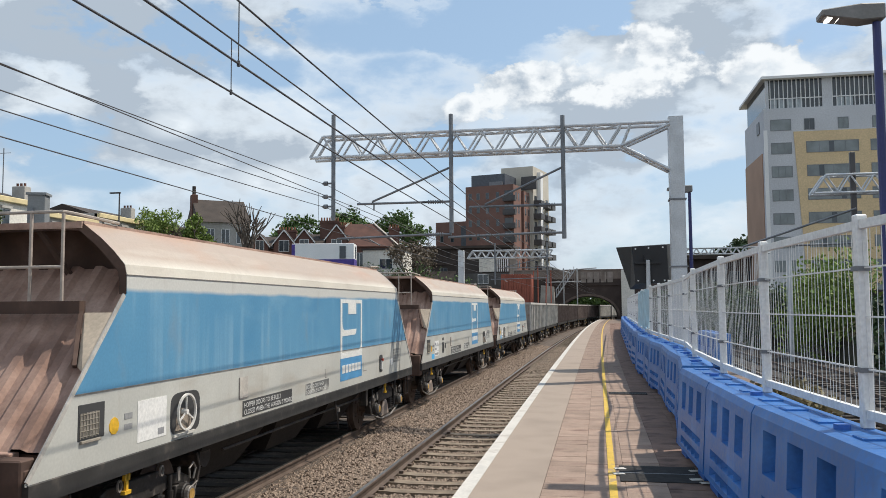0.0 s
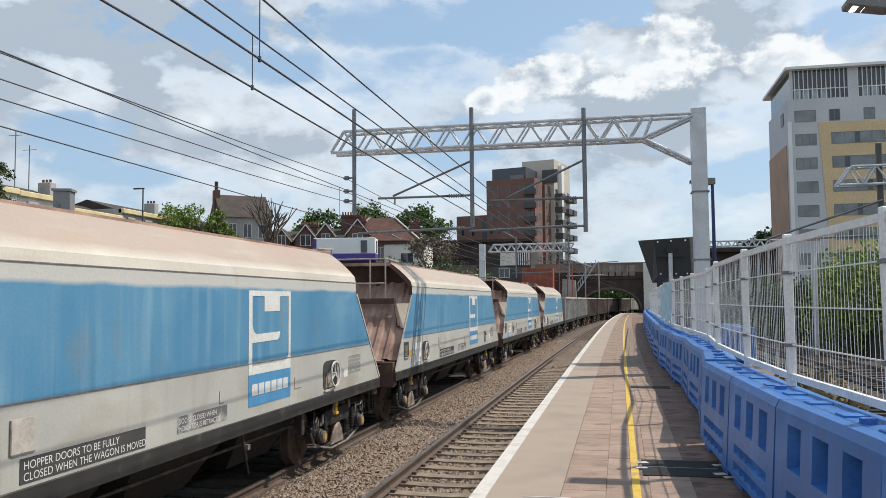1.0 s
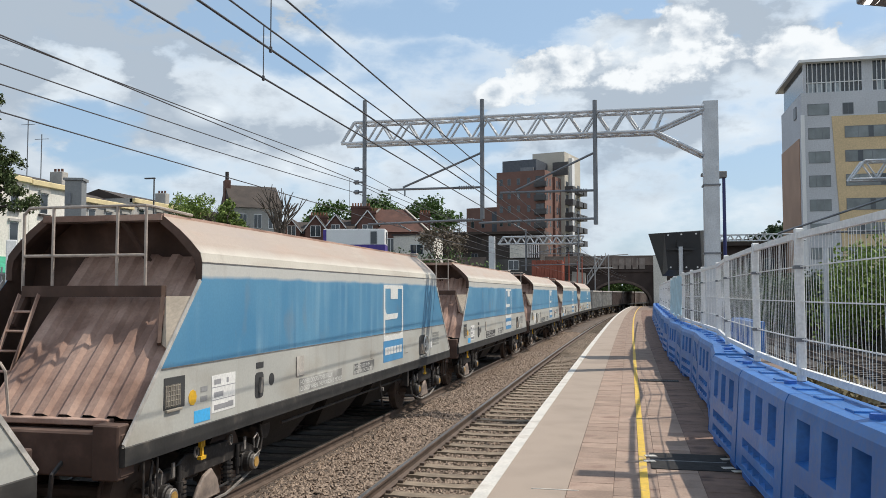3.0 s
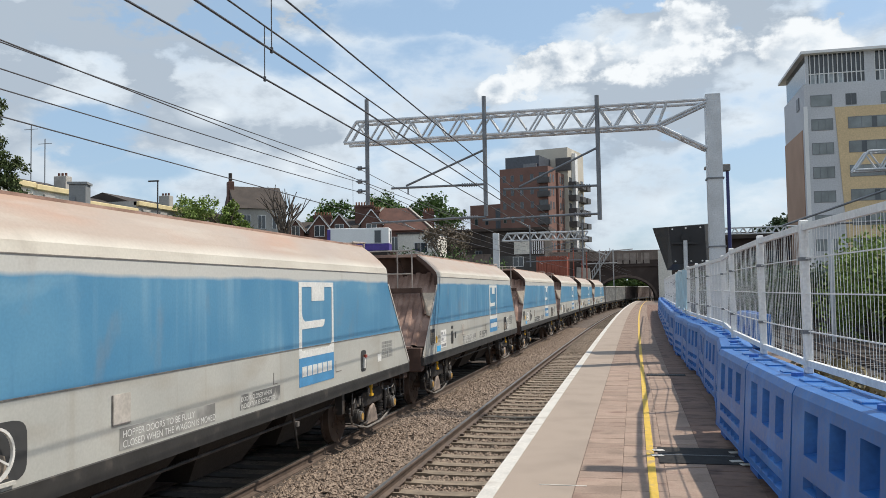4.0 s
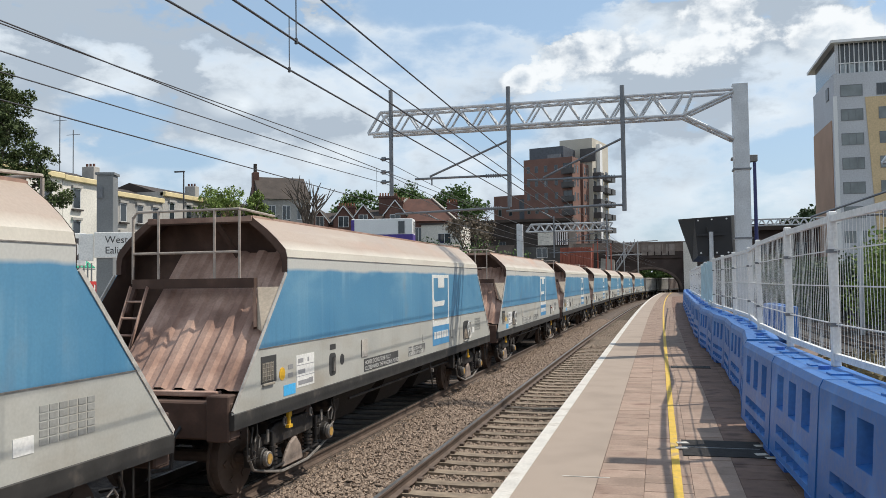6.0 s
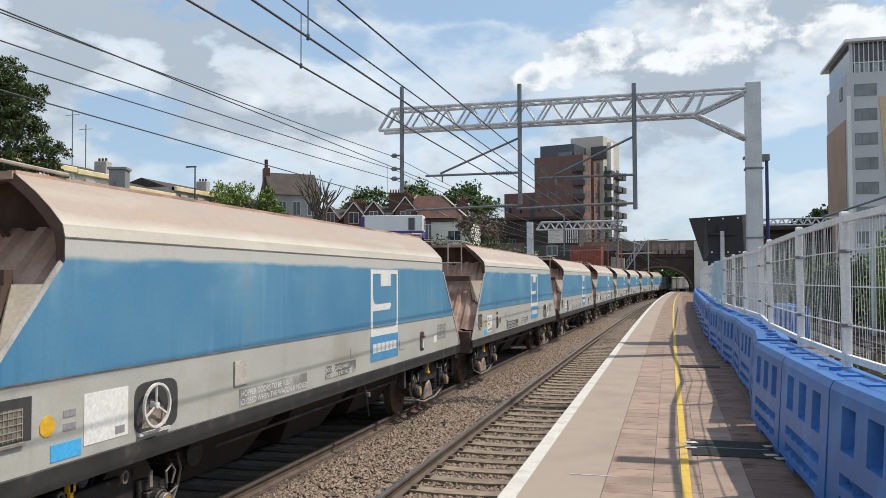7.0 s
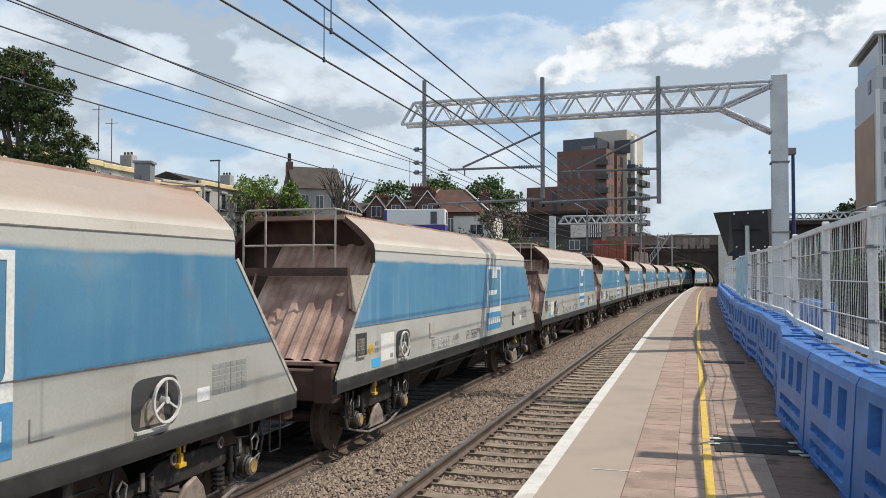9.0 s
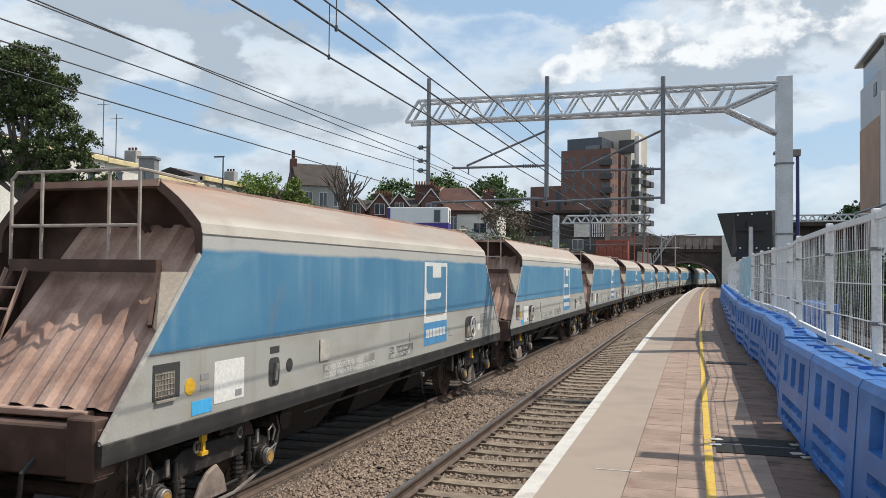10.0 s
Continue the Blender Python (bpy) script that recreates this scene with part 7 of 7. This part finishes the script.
def build_plants():
    def at(az, dist):
        return ray_at(az, dist)
    big_tree(-38.3, 40, 1.6)
    for az, dist, z, h, w, sd, lf in ((-29.6, 96, 1.0, 14.2, 8.0, 3, M_LEAFY), (-26.9, 98, 1.0, 13.4, 5.0, 4, M_LEAFY), (-20.2, 165, 1.0, 20.4, 13, 5, M_LEAF), (-16.3, 168, 1.0, 22.4, 11, 6, M_LEAF), (-13.1, 170, 1.0, 21.6, 12, 7, M_LEAF),
                                       (9.7, 160, 0, 14.2, 10, 8, M_LEAFD), (-23.5, 150, 1.0, 15, 10, 9, M_LEAF)):
        x, y = at(az, dist)
        build_tree(x, y, z, h, w, sd, lf, "leafy green tree beyond the houses", 4200 if dist > 120 else 3400, 0.42 if dist > 120 else 0.20, spread=0.15 if dist > 120 else 0.10)
    x, y = at(-23.6, 93)
    build_tree(x, y, 1.0, 14.9, 2.2, 21, M_LEAF, "bare pollarded tree in front of the houses", bare=True, trunk_r=0.34)
    x, y = at(-12.5, 92)
    build_tree(x, y, 1.0, 8.6, 6, 22, M_DRY, "brown twiggy tree beside the white house", 2600, 0.16)
    for az, dist, w, h, sd, lf in ((-14.8, 88, 6, 3.0, 31, M_LEAFD), (-12.8, 86, 5, 2.6, 32, M_LEAF), (-9.4, 84, 3, 1.2, 33, M_LEAF), (-28.4, 92, 14, 4.0, 36, M_LEAF)):
        x, y = at(az, dist)
        build_bush(x, y, 1.0 if x < -21 else -1.9, w, 3, h + (2.5 if x < -21 else 5.2), sd, lf, "green bush on the railway bank")
    # woods seen through the arch
    rng = random.Random(77)
    for i in range(11):
        build_bush(-16 + i * 3.6, 205 + rng.uniform(-6, 6), -1.8, 5.5, 4, rng.uniform(7, 9.5), 50 + i, M_LEAF if i % 3 else M_LEAFY, "leafy bushes on the bank beyond the bridge", 1500, 0.42)
    # right side beyond the fence
    for x, y, w, d, h, sd, lf in ((11.7, 46, 2.8, 2.8, 5.8, 61, M_LEAFY), (13.4, 52, 2.6, 3, 5.6, 62, M_LEAFY), (12.5, 58, 7, 5, 4.2, 63, M_LEAFD), (12.0, 62, 6, 4, 4.6, 64, M_LEAFD), (8.6, 78, 5, 4, 5.0, 65, M_LEAFD), (19.0, 48, 5, 5, 4.6, 66, M_LEAFD), (15.0, 42, 4, 4, 3.2, 67, M_LEAFD), (12.6, 34, 3, 6, 3.4, 71, M_LEAFD), (13.2, 27, 3, 6, 3.0, 72, M_LEAFD), (12.8, 20, 3, 6, 2.8, 73, M_LEAFD), (10.4, 70, 4, 6, 3.8, 74, M_LEAFD), (6.9, 96, 5, 4, 4.6, 75, M_LEAFD), (11.2, 88, 7, 4, 5.5, 68, M_LEAFD)):
        build_bush(x, y, -1.3, w, d, h, sd, lf, "green bush beside the far tracks", 4200, 0.14)
    for x, y in ((3.0, 8.5), (2.7, 11.8), (3.1, 14.5), (2.9, 6.2)):
        build_bush(x, y, 0, 0.9, 0.9, 0.55, int(x * 100 + y), mat("dry_grass", (0.24, 0.20, 0.11), 0.9, var=0.3, scale=3), "dry grass tuft behind the fence", 500, 0.07)


build_plants()


def build_right_side():
    w = thing("retaining_wall", "dark brick retaining wall beyond the far tracks", "wall", kind="structure",
              shape=Shape().box(15.5, 16.3, 20, 112, -1.9, 2.6).box(6.0, 15.5, 90, 90.8, -1.9, 3.0), material=M_BRICKD)
    for cx in (5.6, 9.0):
        tr = thing("railway_track", "railway track beyond the mesh fence", "track", kind="structure")
        for sx in (-0.752, 0.752):
            part("rail", Shape().box(cx + sx - 0.035, cx + sx + 0.035, 0, 120, -1.0, -0.9), M_RAIL, tr)
        sl = Shape()
        for i in range(110):
            sl.box(cx - 1.3, cx + 1.3, 2 + i * 0.7, 2.26 + i * 0.7, -1.12, -1.0)
        tagged(part("sleepers", sl, mat("dark_timber_sleeper", (0.075, 0.060, 0.050), 0.9, var=0.35, scale=4), tr), kind="stuff")
    thing("track_bed", "dark brown ballast under the far tracks", "ballast", kind="structure", shape=Shape().box(3.8, 11.5, -5, 122, -1.9, -1.09), material=mat("dark_ballast", (0.055, 0.045, 0.038), 0.95, var=0.45, scale=3, fine=20, bump=0.05, space="World", fine_var=0.4))
    thing("earth_bank", "overgrown earth bank beside the far tracks", "bank", kind="structure", shape=extruded([(11.5, -1.9), (15.5, -1.9), (15.5, 2.1), (14.0, 1.6), (12.4, 0.2)], 4, 112, 6, False), material=mat("overgrown_bank", (0.055, 0.052, 0.030), 0.95, var=0.5, scale=0.7, fine=9, bump=0.06, space="World", second=(0.10, 0.082, 0.055), mask=(0.5, 0.65)))
    for y, x0, x1, px in ((24.5, 6.0, 14.5, 7.1), (70.0, 6.6, 13.8, 13.6)):
        g = thing("overhead_line_gantry", "steel lattice gantry over the far tracks", "gantry")
        s = Shape()
        lattice(s, x0, x1, y, 4.85 if y < 30 else 5.95, 5.35 if y < 30 else 6.45, 0.4, int((x1 - x0) / 0.65), 0.035 if y < 30 else 0.05)
        part("boom", s, M_GALV, g)
        part("mast", Shape().box(px - 0.07, px + 0.07, y - 0.07, y + 0.07, -1.9, 6.0 if y < 30 else 6.4), M_GALVD if y > 30 else M_BALC, g, bevel=0.02)
        if y < 30:
            a = Shape()
            a.tube((px, y - 0.2, 4.4), (px - 3.0, y - 0.2, 3.4), 0.03)
            a.tube((px, y - 0.2, 3.45), (px - 2.2, y - 0.2, 3.4), 0.03)
            part("cantilever_arm", a, M_GALVD, g)
    p = thing("lineside_pole", "pale grey lineside pole beyond the fence", "pole", pose(9.6, 44, -1.2))
    part("shaft", Shape().tube((0, 0, 0), (0, 0, 5.2), 0.12, 10), M_GALV, p)
    for i in range(2):
        water_barrier(barrier_mesh(), pose(3.2, 24 + i * 2.1, -0.02, 0, 0, 0), "blue plastic barrier standing beyond the fence", "barriers beyond the fence")
    sh = thing("plastic_sheet", "pale blue plastic sheet hung on the fence", "sheet", pose(1.40, 23.2, 1.15))
    s = Shape()
    n = 18
    v = []
    for i in range(n + 1):
        for z in (0.0, 0.35, 0.7, 1.05):
            v.append((0.05 * math.sin(i * 1.3 + z * 2), i * 0.24, z + 0.04 * math.sin(i * 0.7)))
    s.add(v, [(i * 4 + j, (i + 1) * 4 + j, (i + 1) * 4 + j + 1, i * 4 + j + 1) for i in range(n) for j in range(3)])
    ob = part("film", s, mat("pale_blue_film", (0.42, 0.62, 0.72), 0.4, var=0.2, scale=3), sh)
    ob.modifiers.new("thickness", "SOLIDIFY").thickness = 0.004


build_right_side()


# ---- platform pavers and small marks ----
def build_pavers():
    w, l = 0.40, 0.30
    # columns next to the barriers take the paver colour with shade in it
    mes = [Shape().box(0.0015, w - 0.0015, 0.003, l - 0.003, -0.03, 0.0).mesh("paver", m, bevel=0.002) for m in (M_PAVER, M_PAVER_SHADE)]
    rest, rest_shade = Shape(), Shape()
    cols = 6
    for c in range(cols):
        x = -0.555 + c * w
        y = -14.0 + (l / 2 if c % 2 else 0.0)
        while y < 90:
            z = random.uniform(-0.002, 0.002)
            if 4.6 < y < 19.5 and c < 5:
                part("paver", mes[1 if c > 2 else 0], None, PLATFORM, at=pose(x + plat_bend(y), y, z, random.uniform(-0.2, 0.2), random.uniform(-0.2, 0.2), 0))
            else:
                (rest_shade if c > 2 else rest).box(x + 0.003 + plat_bend(y), x + w - 0.003 + plat_bend(y), y + 0.003, y + l - 0.003, -0.03, z)
            y += l
    tagged(part("pavers_dirty", rest_shade, M_PAVER_SHADE, PLATFORM), kind="stuff")
    tagged(part("pavers_far", rest, M_PAVER, PLATFORM), kind="stuff")
    m_drain = mat("black_drain_cover", (0.035, 0.033, 0.032), 0.85, var=0.3, scale=12, fine=60, spec=0.2)
    dc = thing("drain_cover", "dark metal drain channel across the pavers", "drain", pose(0.22, 8.64, 0))
    part("slab", Shape().box(0, 0.80, 0, 0.40, 0.003, 0.010), m_drain, dc)
    part("slab", Shape().box(0, 0.80, 0.43, 0.83, 0.003, 0.010), m_drain, dc)
    part("bar", Shape().box(0.02, 0.76, 0.405, 0.425, 0.006, 0.013), M_GALVD, dc)
    for k, (x, y) in enumerate(((-0.06, 0.30), (-0.04, 0.58), (0.70, 0.10), (0.78, -0.05), (0.74, 0.55))):
        part("torn_tape", Shape().prism([(x, y), (x + 0.12, y + 0.03), (x + 0.09, y + 0.12), (x - 0.02, y + 0.09)], "z", 0.011, 0.014), M_WHITE, dc, "torn white tape")
    d2 = thing("drain_cover", "second dark drain channel across the pavers", "drain", pose(0.24, 17.1, 0))
    part("slab", Shape().box(0, 0.75, 0, 0.42, 0.003, 0.010), m_drain, d2)
    part("bar", Shape().box(0.02, 0.73, 0.19, 0.21, 0.010, 0.013), M_GALVD, d2)
    ck = thing("chalk_mark", "thin white scratched line on the platform", "mark", pose(-0.86, 7.55, 0))
    part("line", Shape().box(0, 0.42, 0, 0.018, 0.001, 0.005), M_WHITE, ck)


build_pavers()


# ---- what moves ----
# metres by which the train runs ahead of an even pace, at each time
PACE = [(0, 0.28), (0.5, 0.40), (1, 0.27), (1.5, -0.03), (2, 0.12), (2.5, -0.13), (3.25, -0.12), (4, -0.10), (4.5, -0.22), (5, -0.05), (5.5, -0.20), (6.25, -0.08), (7, 0.03), (7.5, -0.05), (8, 0.10), (8.5, -0.06),
        (9, 0.22), (9.5, 0.09), (10, 0.15)]


def run(t):
    """Metres run by the train at a time."""
    return SPEED * t + float(np.interp(t, [a for a, _ in PACE], [b for _, b in PACE]))


def motions():
    times = [a for a, _ in PACE]
    for ob, y0 in TRAIN:
        rows = []
        for t in times:
            y = y0 + run(t)
            rows.append((t, pose(FAR + far_bend(y), y, RAIL, 0, 0, far_yaw(y))))
        walk(ob, rows)
    # wheels turn with the distance rolled
    for ob, y0 in TRAIN:
        for w in [o for o in ob.children_recursive if o.name.startswith("wheelset")]:
            at = w.matrix_basis.translation.copy()
            walk(w, [(i / FPS, Matrix.Translation(at) @ Matrix.Rotation(-run(i / FPS) / 0.46, 4, "X")) for i in range(301)])


motions()
